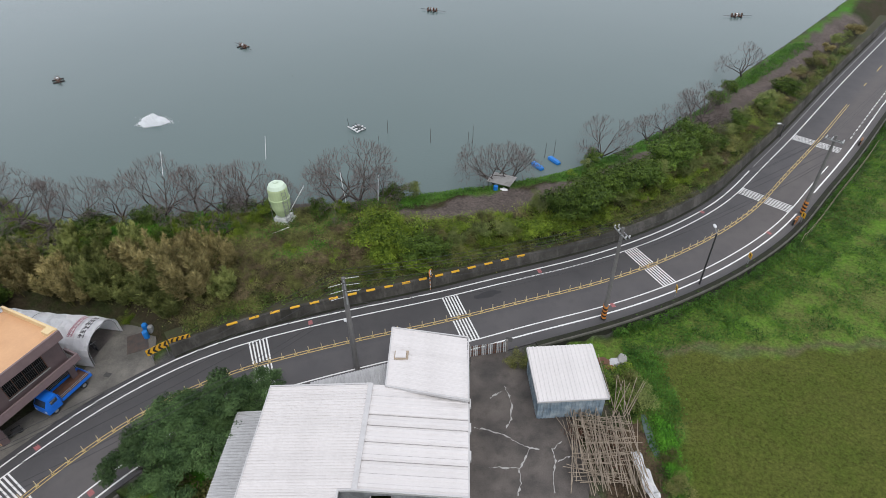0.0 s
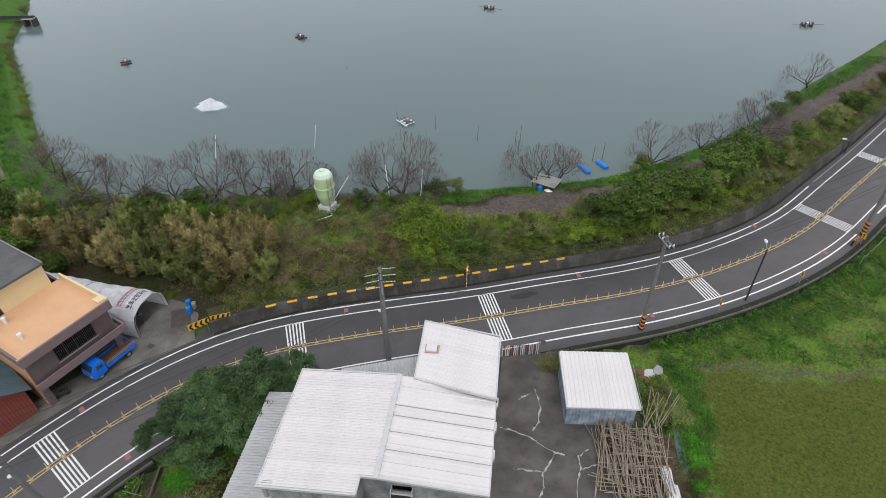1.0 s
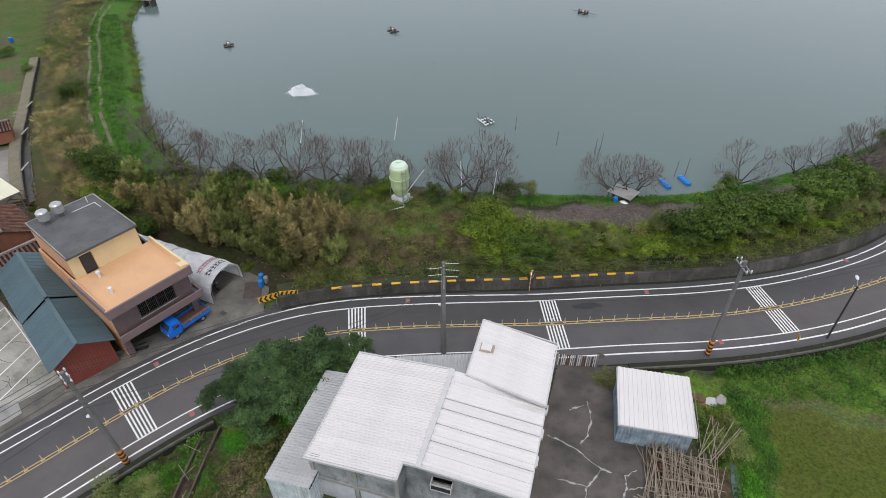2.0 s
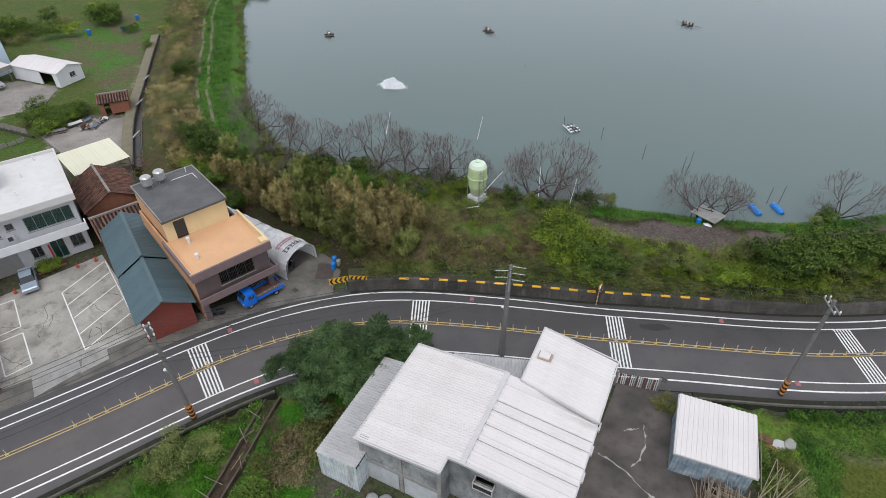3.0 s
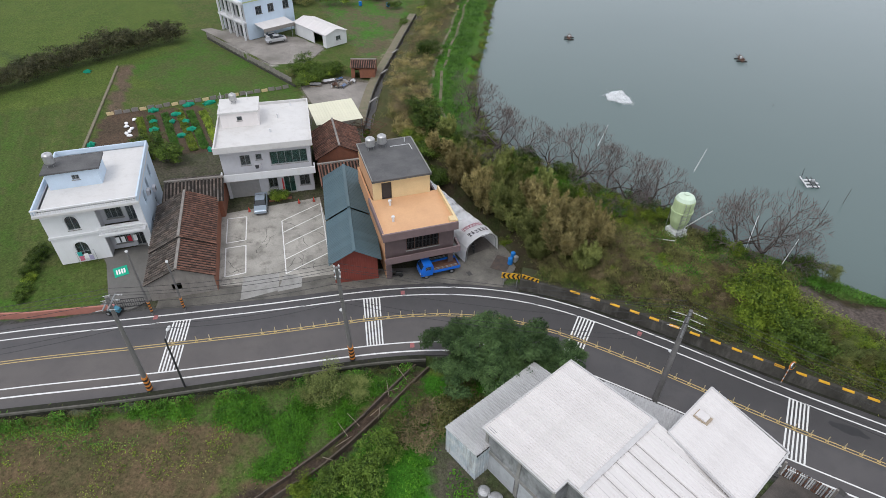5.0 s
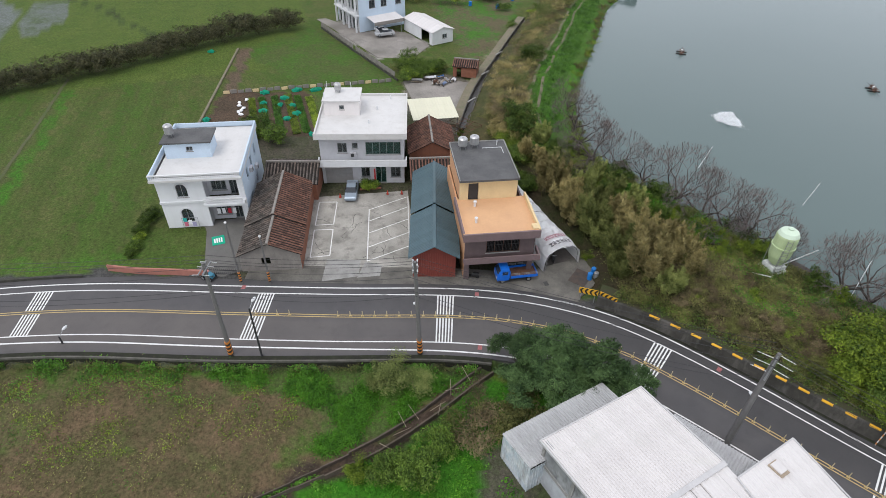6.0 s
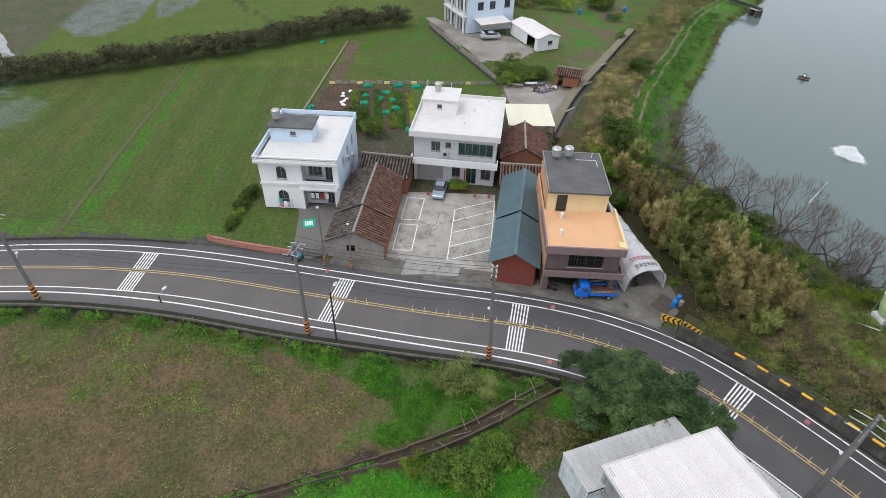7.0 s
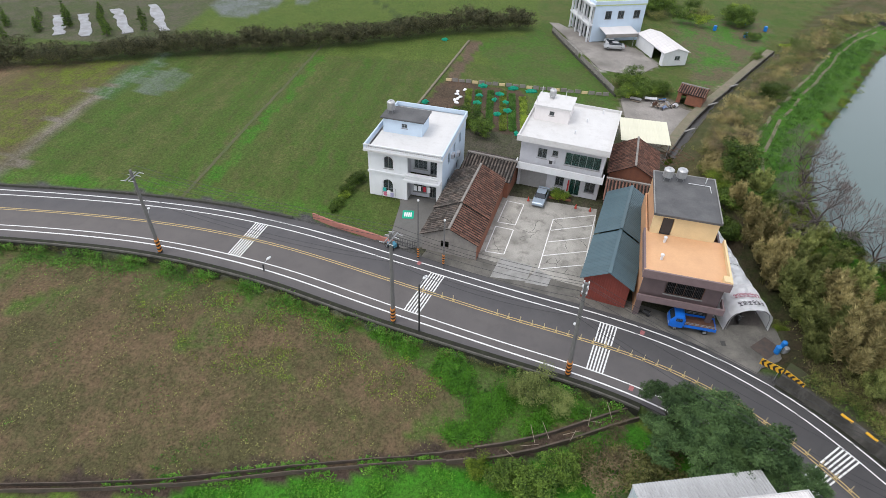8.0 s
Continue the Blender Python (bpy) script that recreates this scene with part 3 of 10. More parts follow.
    # houses' surroundings
    zone(north & inside(w, [(-84, -6), (-41, -6), (-31, 33.6), (-36, 37.5), (-60, 34), (-90, 32)]), (0.08, 0.072, 0.054), (0.05, 0.056, 0.028))
    zone(inside(w, LAWN), (0.055, 0.1, 0.018), (0.07, 0.095, 0.025))
    zone(inside(w, [(-84, 12), (-95, 12), (-120, 0), (-131, 17), (-96, 28.5), (-84, 24)]), (0.05, 0.105, 0.016), (0.065, 0.085, 0.025))
    zone(inside(w, [(-98, -3.9), (-121, -0.2), (-121, 2.2), (-97.4, -1.4)]), (0.12, 0.085, 0.06), (0.08, 0.065, 0.04))
    # the farm's yard
    zone(inside(w, [(-108, 27), (-128, 21), (-136, 23.5), (-125, 28), (-122, 37), (-112, 40)]), (0.29, 0.275, 0.25), (0.2, 0.19, 0.175))
    zone(inside(w, VEG), (0.085, 0.058, 0.04), (0.06, 0.045, 0.03))
    zone(inside(w, GARDEN), (0.05, 0.13, 0.018), (0.1, 0.085, 0.05))
    zone(inside(w, [(-81, 27), (-72, 33), (-91, 43), (-97, 38), (-95, 29)]), (0.2, 0.18, 0.15), (0.12, 0.11, 0.085))
    # inner side of the road
    inner = d < -6.4
    zone(inner, (0.078, 0.155, 0.018), (0.09, 0.11, 0.028))
    zone(inner & (dd < -0.4) & (w[:, 1] < 20) & (w[:, 0] < -10), (0.118, 0.083, 0.048), (0.072, 0.066, 0.03))
    zone(inner & (dd < -0.4) & (w[:, 1] < 20) & (d > -8.2), (0.045, 0.105, 0.014), (0.075, 0.075, 0.03))
    zone(inner & (dd < -0.4) & (w[:, 1] < 20) & (d > -17) & (np.sin(0.5 * w[:, 0] + 1.4 * np.sin(0.33 * w[:, 1])) + np.sin(0.62 * w[:, 1] + 0.3 * w[:, 0]) > 0.75), (0.06, 0.1, 0.02), (0.09, 0.078, 0.038))
    zone(inner & (dd < -0.4) & (w[:, 1] < 20) & inside(w, [(-32.5, -6.5), (-29.5, -1.5), (-27, 2.0), (-24, 3.2), (-20.2, 2.6), (-21.2, 9), (-24.5, 15.5), (-27, 17.5), (-30, 8.5)]), (0.05, 0.12, 0.014), (0.06, 0.085, 0.025))
    zone(inside(w, GREEN_PATCH) & (dd > 0.2), (0.035, 0.15, 0.01), (0.04, 0.13, 0.012))
    zone(inner & (np.abs(dd) < 0.9) & (w[:, 1] < 21), (0.07, 0.05, 0.036), (0.045, 0.034, 0.026))
    zone(inside(w, RICE), (0.058, 0.078, 0.012), (0.07, 0.082, 0.016))
    zone(inner & (np.abs(to_line(w, [(15, 46.2), (25, 48.6), (39.4, 52.8), (70, 61)])[0]) < 0.5) & (w[:, 0] > 14), (0.1, 0.08, 0.045), (0.07, 0.1, 0.03))
    zone(inside(w, [(13.6, 38), (16.4, 36.6), (18.2, 33.4), (18.6, 29), (13, 29), (13, 34)]), (0.1, 0.07, 0.045), (0.06, 0.045, 0.03))
    zone(inside(w, YARD), (0.08, 0.07, 0.055), (0.055, 0.07, 0.03))
    zone(inner & (d > -7.1), (0.045, 0.05, 0.025), (0.035, 0.06, 0.016))
    # dike: base colours darkened to put in the shade under its scrub
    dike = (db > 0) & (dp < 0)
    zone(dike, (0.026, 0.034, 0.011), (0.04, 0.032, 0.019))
    zone(dike & (w[:, 0] < -58) & (dp > -8.2), (0.05, 0.14, 0.013), (0.055, 0.105, 0.02))
    zone(dike & (w[:, 0] > -16) & (dp > -3.2), (0.05, 0.15, 0.013), (0.06, 0.1, 0.02))
    zone(dike & (w[:, 0] < -60) & (dp < -8.2), (0.085, 0.07, 0.036), (0.055, 0.06, 0.022))
    zone((db < -0.9) & (db > -2.6) & (w[:, 0] < -76) & (w[:, 0] > -112), (0.2, 0.17, 0.125), (0.12, 0.12, 0.06))
    zone(inside(w, GRAVEL), (0.12, 0.098, 0.086), (0.082, 0.068, 0.06))
    zone(dp > 0, (0.06, 0.06, 0.045), (0.05, 0.05, 0.04))
    zone((d < 6.0) & (d > np.interp(arc, KERB_ARC, KERB_OFF)), (0.08, 0.078, 0.074), (0.06, 0.06, 0.056))
    return one, two


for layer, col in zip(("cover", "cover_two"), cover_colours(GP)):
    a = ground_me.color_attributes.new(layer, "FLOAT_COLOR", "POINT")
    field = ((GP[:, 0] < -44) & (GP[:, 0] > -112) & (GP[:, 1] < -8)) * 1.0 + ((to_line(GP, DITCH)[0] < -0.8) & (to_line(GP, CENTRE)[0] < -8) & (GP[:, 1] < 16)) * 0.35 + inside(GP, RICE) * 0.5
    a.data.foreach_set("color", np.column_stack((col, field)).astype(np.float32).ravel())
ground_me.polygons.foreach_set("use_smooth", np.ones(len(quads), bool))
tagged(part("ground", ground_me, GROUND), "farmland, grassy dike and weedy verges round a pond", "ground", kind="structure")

# water: the shore's line closed far out
shore_pts = [tuple(p) for p in SHORE]
bm = bmesh.new()
outline = [(p[0] - 0.0, p[1] - 0.0) for p in shore_pts] + [(600, 900), (-700, 900), (-700, 420)]
ring = [bm.verts.new((x, y, WATER)) for x, y in outline]
bm.faces.new(ring)
bmesh.ops.triangulate(bm, faces=bm.faces[:])
tagged(part("water", bm, WATER_MAT), "still grey-green water of a large fish pond", "water", kind="structure")

# two wheel tracks of bare earth along the dike
TRACK = mat("bare_track_earth", (0.17, 0.14, 0.1), 0.95, 0.35, 0.8, 0.3, second=(0.075, 0.1, 0.035), fine=8)
sl = SHORE[(SHORE[:, 0] < -60) & (SHORE[:, 0] > -150)]
tg = np.gradient(sl, axis=0)
tg /= np.hypot(*tg.T)[:, None]
nl = np.stack((tg[:, 1], -tg[:, 0]), 1)
TRACKS = (6.4, 8.1)
for o in TRACKS:
    bm = bmesh.new()
    rows = []
    for k in range(len(sl)):
        wob = 0.18 * math.sin(k * 1.3 + o)
        e = np.array([sl[k] + nl[k] * (o + wob - 0.26), sl[k] + nl[k] * (o + wob + 0.26)])
        rows.append([bm.verts.new((q[0], q[1], z + 0.05)) for q, z in zip(e, ground_height(e))])
    for p, q in zip(rows, rows[1:]):
        bm.faces.new((p[0], q[0], q[1], p[1]))
    tagged(part("track", bm, TRACK), "bare earth wheel track along the grassy dike", "track", kind="structure")

FIELD_PATH = mat("brown_field_path", (0.085, 0.08, 0.04), 0.95, 0.4, 0.5, 0.3, second=(0.06, 0.085, 0.024), fine=10)
xs = np.arange(-113, -46.5, 0.8)
bm = bmesh.new()
rows = []
for k, x in enumerate(xs):
    y, wob = -35.5 - (x + 60) * 0.07, 0.05 * math.sin(k * 0.9) + 0.04 * math.sin(k * 2.3)
    e = np.array([(x, y + wob - 0.26), (x, y + wob + 0.26)])
    rows.append([bm.verts.new((q[0], q[1], z + 0.04)) for q, z in zip(e, ground_height(e))])
for p, q in zip(rows, rows[1:]):
    bm.faces.new((p[0], q[0], q[1], p[1]))
tagged(part("track", bm, FIELD_PATH), "narrow brown footpath across the green field", "track", kind="structure")

def strip_piece(bm, s0, s1, o0, o1, z0, z1):
    q = [tuple(at_arc(s, o)) for s, o in ((s0, o0), (s1, o0), (s1, o1), (s0, o1))]
    slab(bm, q, z0, z1)


# ---------------------------------------------------------------- road
road = tagged(new("road"), "two-lane grey asphalt road with white edge lines", "road", kind="structure")
KERB = along(*zip(KERB_ARC, KERB_OFF))
LEFT_END = along((60, 5.0), (128, 5.02), (140, 5.1), (300, 5.15))


def asphalt_sheet():
    """The carriageway, with its wear kept as a value that runs across the lanes."""
    rows = []
    cols = [LEFT_END, LEFT_SHOULDER, LEFT_EDGE, shifted(LEFT_EDGE, -0.75), shifted(LEFT_EDGE, -2.4), MIDDLE, shifted(MIDDLE, -1.0), shifted(RIGHT_EDGE, 0.8), RIGHT_EDGE, RIGHT_SHOULDER, shifted(KERB, 0.6)]
    wear = [0.05, 0.12, 0.3, 0.18, 0.3, 0.45, 0.75, 0.7, 0.85, 0.72, 0.4]
    for c in cols:
        rows.append(offset_line(c)[0])
    n, m = len(rows[0]), len(cols)
    verts = [(p[0], p[1], z) for z in (0.0, -0.3) for r in rows for p in r]
    faces = [(j * n + i, (j + 1) * n + i, (j + 1) * n + i + 1, j * n + i + 1) for j in range(m - 1) for i in range(n - 1)]
    low = n * m
    for j in (0, m - 1):
        faces += [(j * n + i, j * n + i + 1, low + j * n + i + 1, low + j * n + i) for i in range(n - 1)]
    me = raw("asphalt", verts, faces)
    a = me.attributes.new("lane_wear", "FLOAT", "POINT")
    a.data.foreach_set("value", np.tile((np.array(wear)[:, None] + np.interp(offset_line(0)[1], (110, 150, 175, 195, 232, 255), (0.22, 0.15, -0.05, -0.3, -0.2, 0.1))[None, :]).ravel(), 2).astype(np.float32))
    return me


def asphalt_material():
    m = mat("asphalt", (0.078, 0.075, 0.075), 0.85, 0.2, 0.3, 0.25, second=(0.092, 0.088, 0.086), fine=60, stain=0.3, stain_colour=(0.04, 0.04, 0.041))
    n, l = m.node_tree.nodes, m.node_tree.links
    at = n.new("ShaderNodeAttribute")
    at.attribute_name = "lane_wear"
    c = n.new("ShaderNodeValToRGB")
    c.color_ramp.elements[0].position, c.color_ramp.elements[0].color = 0.0, (0.66, 0.66, 0.67, 1)
    c.color_ramp.elements[1].position, c.color_ramp.elements[1].color = 1.0, (1.3, 1.22, 1.16, 1)
    e = c.color_ramp.elements.new(0.4)
    e.color = (0.92, 0.92, 0.95, 1)
    l.new(at.outputs["Fac"], c.inputs[0])
    b = n["Principled BSDF"]
    x = n.new("ShaderNodeMixRGB")
    x.blend_type = "MULTIPLY"
    x.inputs[0].default_value = 1.0
    l.new(b.inputs["Base Color"].links[0].from_socket, x.inputs[1]), l.new(c.outputs[0], x.inputs[2])
    l.new(x.outputs[0], b.inputs["Base Color"])
    return m


part("asphalt", asphalt_sheet(), asphalt_material(), road)
for name, f, w, s0, s1 in (("edge_line", LEFT_EDGE, 0.14, 0, 1e9), ("edge_line", RIGHT_EDGE, 0.14, 0, 274), ("shoulder_line", LEFT_SHOULDER, 0.16, 0, 266), ("shoulder_line", RIGHT_SHOULDER, 0.17, 0, 258.5), ("shoulder_line", RIGHT_SHOULDER, 0.2, 264, 1e9)):
    bm = bmesh.new()
    strip(bm, shifted(f, w / 2), shifted(f, -w / 2), -0.1, 0.005, s0, s1)
    part(name, bm, WHITE_PAINT, road)
bm = bmesh.new()
strip(bm, shifted(LEFT_SHOULDER, 0.08), shifted(LEFT_SHOULDER, -0.07), -0.1, 0.005, 266, 420)
part("shoulder_line", bm, mat("worn_road_paint", (0.24, 0.235, 0.23), 0.8, 0.3, 2.0, 0.1, stain=0.6, stain_colour=(0.1, 0.1, 0.1)), road, "worn grey shoulder line")
for k in range(40):
    bm = bmesh.new()
    strip_piece(bm, 284 + k * 1.6, 284.9 + k * 1.6, -3.42, -3.58, -0.05, 0.006)
    part("edge_dash", bm, WHITE_PAINT, road)
for o in (0.16, -0.16):
    bm = bmesh.new()
    strip(bm, shifted(MIDDLE, o + 0.05), shifted(MIDDLE, o - 0.05), -0.1, 0.005, 0, 298.0)
    part("centre_line", bm, YELLOW_PAINT, road)
dash_s = 305.4
for k in range(8):
    bm = bmesh.new()
    strip(bm, 0.07, -0.07, -0.1, 0.005, dash_s + k * 10.1, dash_s + 3.8 + k * 10.1)
    if len(bm.faces) > 4:
        part("centre_dash", bm, YELLOW_PAINT, road)
# slow-down bars: groups of six thin bars across both lanes
GROUP_ARCS = [arc_of(-45.7, -23.9), arc_of(-38.2, -1.2), arc_of(-31.9, 17.7), arc_of(-20.2, 35.4), arc_of(-2.8, 46.0), arc_of(16.6, 59.0), arc_of(31.8, 76.2), arc_of(41.6, 94)]
for s in GROUP_ARCS:
    for lane in (1, -1):
        for k in range(6):
            bm = bmesh.new()
            c = s + (k - 2.5) * 0.325
            mid, end = float(MIDDLE(c)), float((LEFT_EDGE if lane > 0 else RIGHT_EDGE)(c))
            a, b_ = at_arc(c, mid + lane * 0.28), at_arc(c, end - lane * 0.07)
            h = heading(c)
            u = np.array((math.cos(h), math.sin(h))) * 0.075
            slab(bm, [tuple(a - u), tuple(a + u), tuple(b_ + u), tuple(b_ - u)], -0.05, 0.006)
            part("slow_bar", bm, WHITE_PAINT, road)


def profile_strip(bm, prof, s0, s1):
    """A body along the road with the cross-section prof of (offset, height) pairs."""
    lines = [offset_line(o, s0, s1)[0] for o, _ in prof]
    rows = [[bm.verts.new((ln[i][0], ln[i][1], z)) for ln, (_, z) in zip(lines, prof)] for i in range(len(lines[0]))]
    for r, q in zip(rows, rows[1:]):
        for k in range(len(prof)):
            j = (k + 1) % len(prof)
            bm.faces.new((r[k], r[j], q[j], q[k]))
    bm.faces.new(rows[0]), bm.faces.new(rows[-1][::-1])


BANK_WALL = mat("streaked_dark_concrete", (0.07, 0.066, 0.058), 0.95, 0.4, 0.35, 0.35, second=(0.026, 0.025, 0.02), fine=9, stain=0.6, stain_colour=(0.16, 0.15, 0.138), streak=0.75)
KERB_RIM = mat("grey_kerb_rim", (0.12, 0.112, 0.1), 0.95, 0.3, 1.2, 0.3, second=(0.07, 0.07, 0.055), stain=0.7, stain_colour=(0.05, 0.052, 0.035))
DARK_GUTTER = mat("dark_gutter", (0.014, 0.013, 0.01), 0.95, 0.45, 0.9, 0.4, second=(0.02, 0.024, 0.01), fine=8, stain=0.4, stain_colour=(0.05, 0.047, 0.04))
BANK_SOIL = mat("rooty_bank_soil", (0.05, 0.042, 0.026), 0.95, 0.4, 0.7, 0.5, second=(0.04, 0.05, 0.018), fine=10)


def walls_along_road():
    lo, hi = arc_of(-31, 34.5), arc_of(75, 155)
    w = tagged(new("wall_embankment"), "streaked dark concrete retaining wall with yellow marks on its rim", "retaining wall", kind="structure")
    bm = bmesh.new()
    profile_strip(bm, [(5.15, -0.4), (5.17, 0.0), (5.4, 1.22), (5.42, 1.28), (5.72, 1.28), (5.75, -0.4)], lo, hi)
    part("wall_body", bm, BANK_WALL, w)
    bm = bmesh.new()
    profile_strip(bm, [(5.752, -0.4), (5.752, 1.2), (6.4, 1.32), (7.7, 1.25), (7.7, -0.4)], lo, hi)
    part("bank_soil", bm, BANK_SOIL, w, "bare rooty soil behind the wall")
    # near-black strip along the wall's foot
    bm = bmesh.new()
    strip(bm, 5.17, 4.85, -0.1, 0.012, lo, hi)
    part("gutter", bm, DARK_GUTTER, w, "dark gutter strip at the wall's foot")
    s = 189.6
    while s < arc_of(6, 52):
        bm = bmesh.new()
        strip_piece(bm, s, s + 0.95, 5.36, 5.62, 1.283, 1.3)
        strip_piece(bm, s, s + 0.95, 5.36, 5.39, 1.2, 1.283)
        part("yellow_mark", bm, YELLOW_BAND, w)
        s += 1.98
    k = tagged(new("wall_kerb"), "dark mossy kerb with a pale rim along the field side of the road", "kerb", kind="structure")
    for s0, s1 in ((0, arc_of(-25.6, 21.4)), (arc_of(1.5, 49.5), hi)):
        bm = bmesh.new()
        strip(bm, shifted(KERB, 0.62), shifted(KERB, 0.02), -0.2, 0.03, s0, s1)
        part("gutter", bm, DARK_GUTTER, k, "dark mossy gutter strip")
        bm = bmesh.new()
        profile_strip(bm, [(shifted(KERB, 0.02), -0.1), (shifted(KERB, 0.02), 0.14), (shifted(KERB, -0.14), 0.13), (shifted(KERB, -0.15), -0.1)], s0, s1)
        part("rim", bm, KERB_RIM, k, "pale weathered rim")
        bm = bmesh.new()
        strip(bm, shifted(KERB, 0.0), shifted(KERB, -0.13), -1.3, -0.102, s0, s1)
        part("wall_body", bm, DARK_GUTTER, k)
    n = tagged(new("wall_field"), "low dark kerb between the road and the field", "kerb", kind="structure")
    bm = bmesh.new()
    strip(bm, shifted(LEFT_END, 0.3), shifted(LEFT_END, 0.02), -0.6, 0.32, 0, arc_of(-44.8, -20.3))
    part("wall_body", bm, DARK_CONCRETE, n)


walls_along_road()

# ---------------------------------------------------------------- building pieces
def pieces(name, rows, material, parent, label=""):
    """Boxes, each a part of its own."""
    for r in rows if isinstance(rows[0], tuple) else (rows,):
        part(name, boxes(r), material, parent, label)


def wall(bm, along, a0, a1, t0, t1, z0, z1, holes=()):
    """A wall along x or y, one joined mesh, with openings (a, a, z, z) that go through it."""
    xs = sorted({a0, a1, *[h[k] for h in holes for k in (0, 1)]})
    zs = sorted({z0, z1, *[min(max(h[k], z0), z1) for h in holes for k in (2, 3)]})
    nx_, nz_ = len(xs) - 1, len(zs) - 1
    solid = [[not any(h[0] - 1e-6 <= xs[i] and xs[i + 1] <= h[1] + 1e-6 and h[2] - 1e-6 <= zs[k] and zs[k + 1] <= h[3] + 1e-6 for h in holes) for k in range(nz_)] for i in range(nx_)]
    made = {}

    def v(i, k, s):
        if (i, k, s) not in made:
            t = (t0, t1)[s]
            made[i, k, s] = bm.verts.new((xs[i], t, zs[k]) if along == "x" else (t, xs[i], zs[k]))
        return made[i, k, s]

    def full(i, k):
        return 0 <= i < nx_ and 0 <= k < nz_ and solid[i][k]
    for i in range(nx_):
        for k in range(nz_):
            if not solid[i][k]:
                continue
            bm.faces.new((v(i, k, 0), v(i + 1, k, 0), v(i + 1, k + 1, 0), v(i, k + 1, 0)))
            bm.faces.new((v(i, k, 1), v(i, k + 1, 1), v(i + 1, k + 1, 1), v(i + 1, k, 1)))
            for (p, q), (e, f) in ((((i, k), (i + 1, k)), (i, k - 1)), (((i, k + 1), (i + 1, k + 1)), (i, k + 1)), (((i, k), (i, k + 1)), (i - 1, k)), (((i + 1, k), (i + 1, k + 1)), (i + 1, k))):
                if not full(e, f):
                    bm.faces.new((v(*p, 0), v(*q, 0), v(*q, 1), v(*p, 1)))


def walls(parent, material, *specs, name="wall", label=""):
    """Walls, each a part of its own."""
    for s in specs:
        bm = bmesh.new()
        wall(bm, *s)
        part(name, bm, material, parent, label)


def rib_wall(bm, a, b_, z0, z1, pitch=0.3, deep=0.05, turn=1):
    """A corrugated sheet wall from a to b."""
    a, b_ = Vector((*a, 0)), Vector((*b_, 0))
    u = (b_ - a).normalized()
    n = Vector((-u.y, u.x, 0)) * deep * turn
    k = int((b_ - a).length / pitch)
    line = []
    for i in range(k):
        f = i * (b_ - a).length / k
        line += [a + u * f, a + u * (f + pitch * 0.55), a + u * (f + pitch * 0.65) - n, a + u * (f + pitch * 0.9) - n]
    line.append(b_)
    lo, hi = [bm.verts.new((p.x, p.y, z0)) for p in line], [bm.verts.new((p.x, p.y, z1)) for p in line]
    lo2, hi2 = [bm.verts.new((p.x + n.x, p.y + n.y, z0)) for p in line], [bm.verts.new((p.x + n.x, p.y + n.y, z1)) for p in line]
    for i in range(len(line) - 1):
        bm.faces.new((lo[i], lo[i + 1], hi[i + 1], hi[i]))
        bm.faces.new((lo2[i + 1], lo2[i], hi2[i], hi2[i + 1]))
        bm.faces.new((hi[i], hi[i + 1], hi2[i + 1], hi2[i]))
    for i in (0, -1):
        bm.faces.new((lo[i], hi[i], hi2[i], lo2[i]))


def window(parent, along, a0, a1, t, z0, z1, out=-1, bars=1, glass=None, frame_mat=None, name="window", grille=False):
    """A framed pane set in an opening; out is the sign of the outward way across the wall."""
    def bx(bm, p0, p1, q0, q1, r0, r1):
        if along == "x":
            box(bm, p0, p1, min(q0, q1), max(q0, q1), r0, r1)
        else:
            box(bm, min(q0, q1), max(q0, q1), p0, p1, r0, r1)
    w = 0.07
    bm = bmesh.new()
    for s in ((a0, a1, z0, z0 + w), (a0, a1, z1 - w, z1), (a0, a0 + w, z0 + w, z1 - w), (a1 - w, a1, z0 + w, z1 - w)):
        bx(bm, s[0], s[1], t, t - out * 0.08, s[2], s[3])
    o = part(name, bm, frame_mat or GREY_METAL, parent)
    for k in range(bars):
        c = a0 + (a1 - a0) * (k + 1) / (bars + 1)
        bm = bmesh.new()
        bx(bm, c - 0.03, c + 0.03, t - out * 0.01, t - out * 0.07, z0 + w, z1 - w)
        part("glazing_bar", bm, frame_mat or GREY_METAL, o)
    bm = bmesh.new()
    bx(bm, a0 + w, a1 - w, t - out * 0.035, t - out * 0.045, z0 + w, z1 - w)
    p = part("pane", bm, glass or GLASS, o)
    p.visible_shadow = False
    bm = bmesh.new()
    bx(bm, a0 - 0.08, a1 + 0.08, t - out * 0.02, t + out * 0.1 + out * 0.05, z0 - 0.08, z0 - 0.003)
    part("sill", bm, CONCRETE, o)
    if grille:
        bm = bmesh.new()
        for k in range(int((a1 - a0) / 0.16)):
            bx(bm, a0 + 0.08 + k * 0.16, a0 + 0.1 + k * 0.16, t + out * 0.06, t + out * 0.08, z0, z1)
        for z in (z0 + 0.05, (z0 + z1) / 2, z1 - 0.07):
            bx(bm, a0, a1, t + out * 0.055, t + out * 0.085, z, z + 0.03)
        part("grille", bm, DARK_METAL, o)
    return o


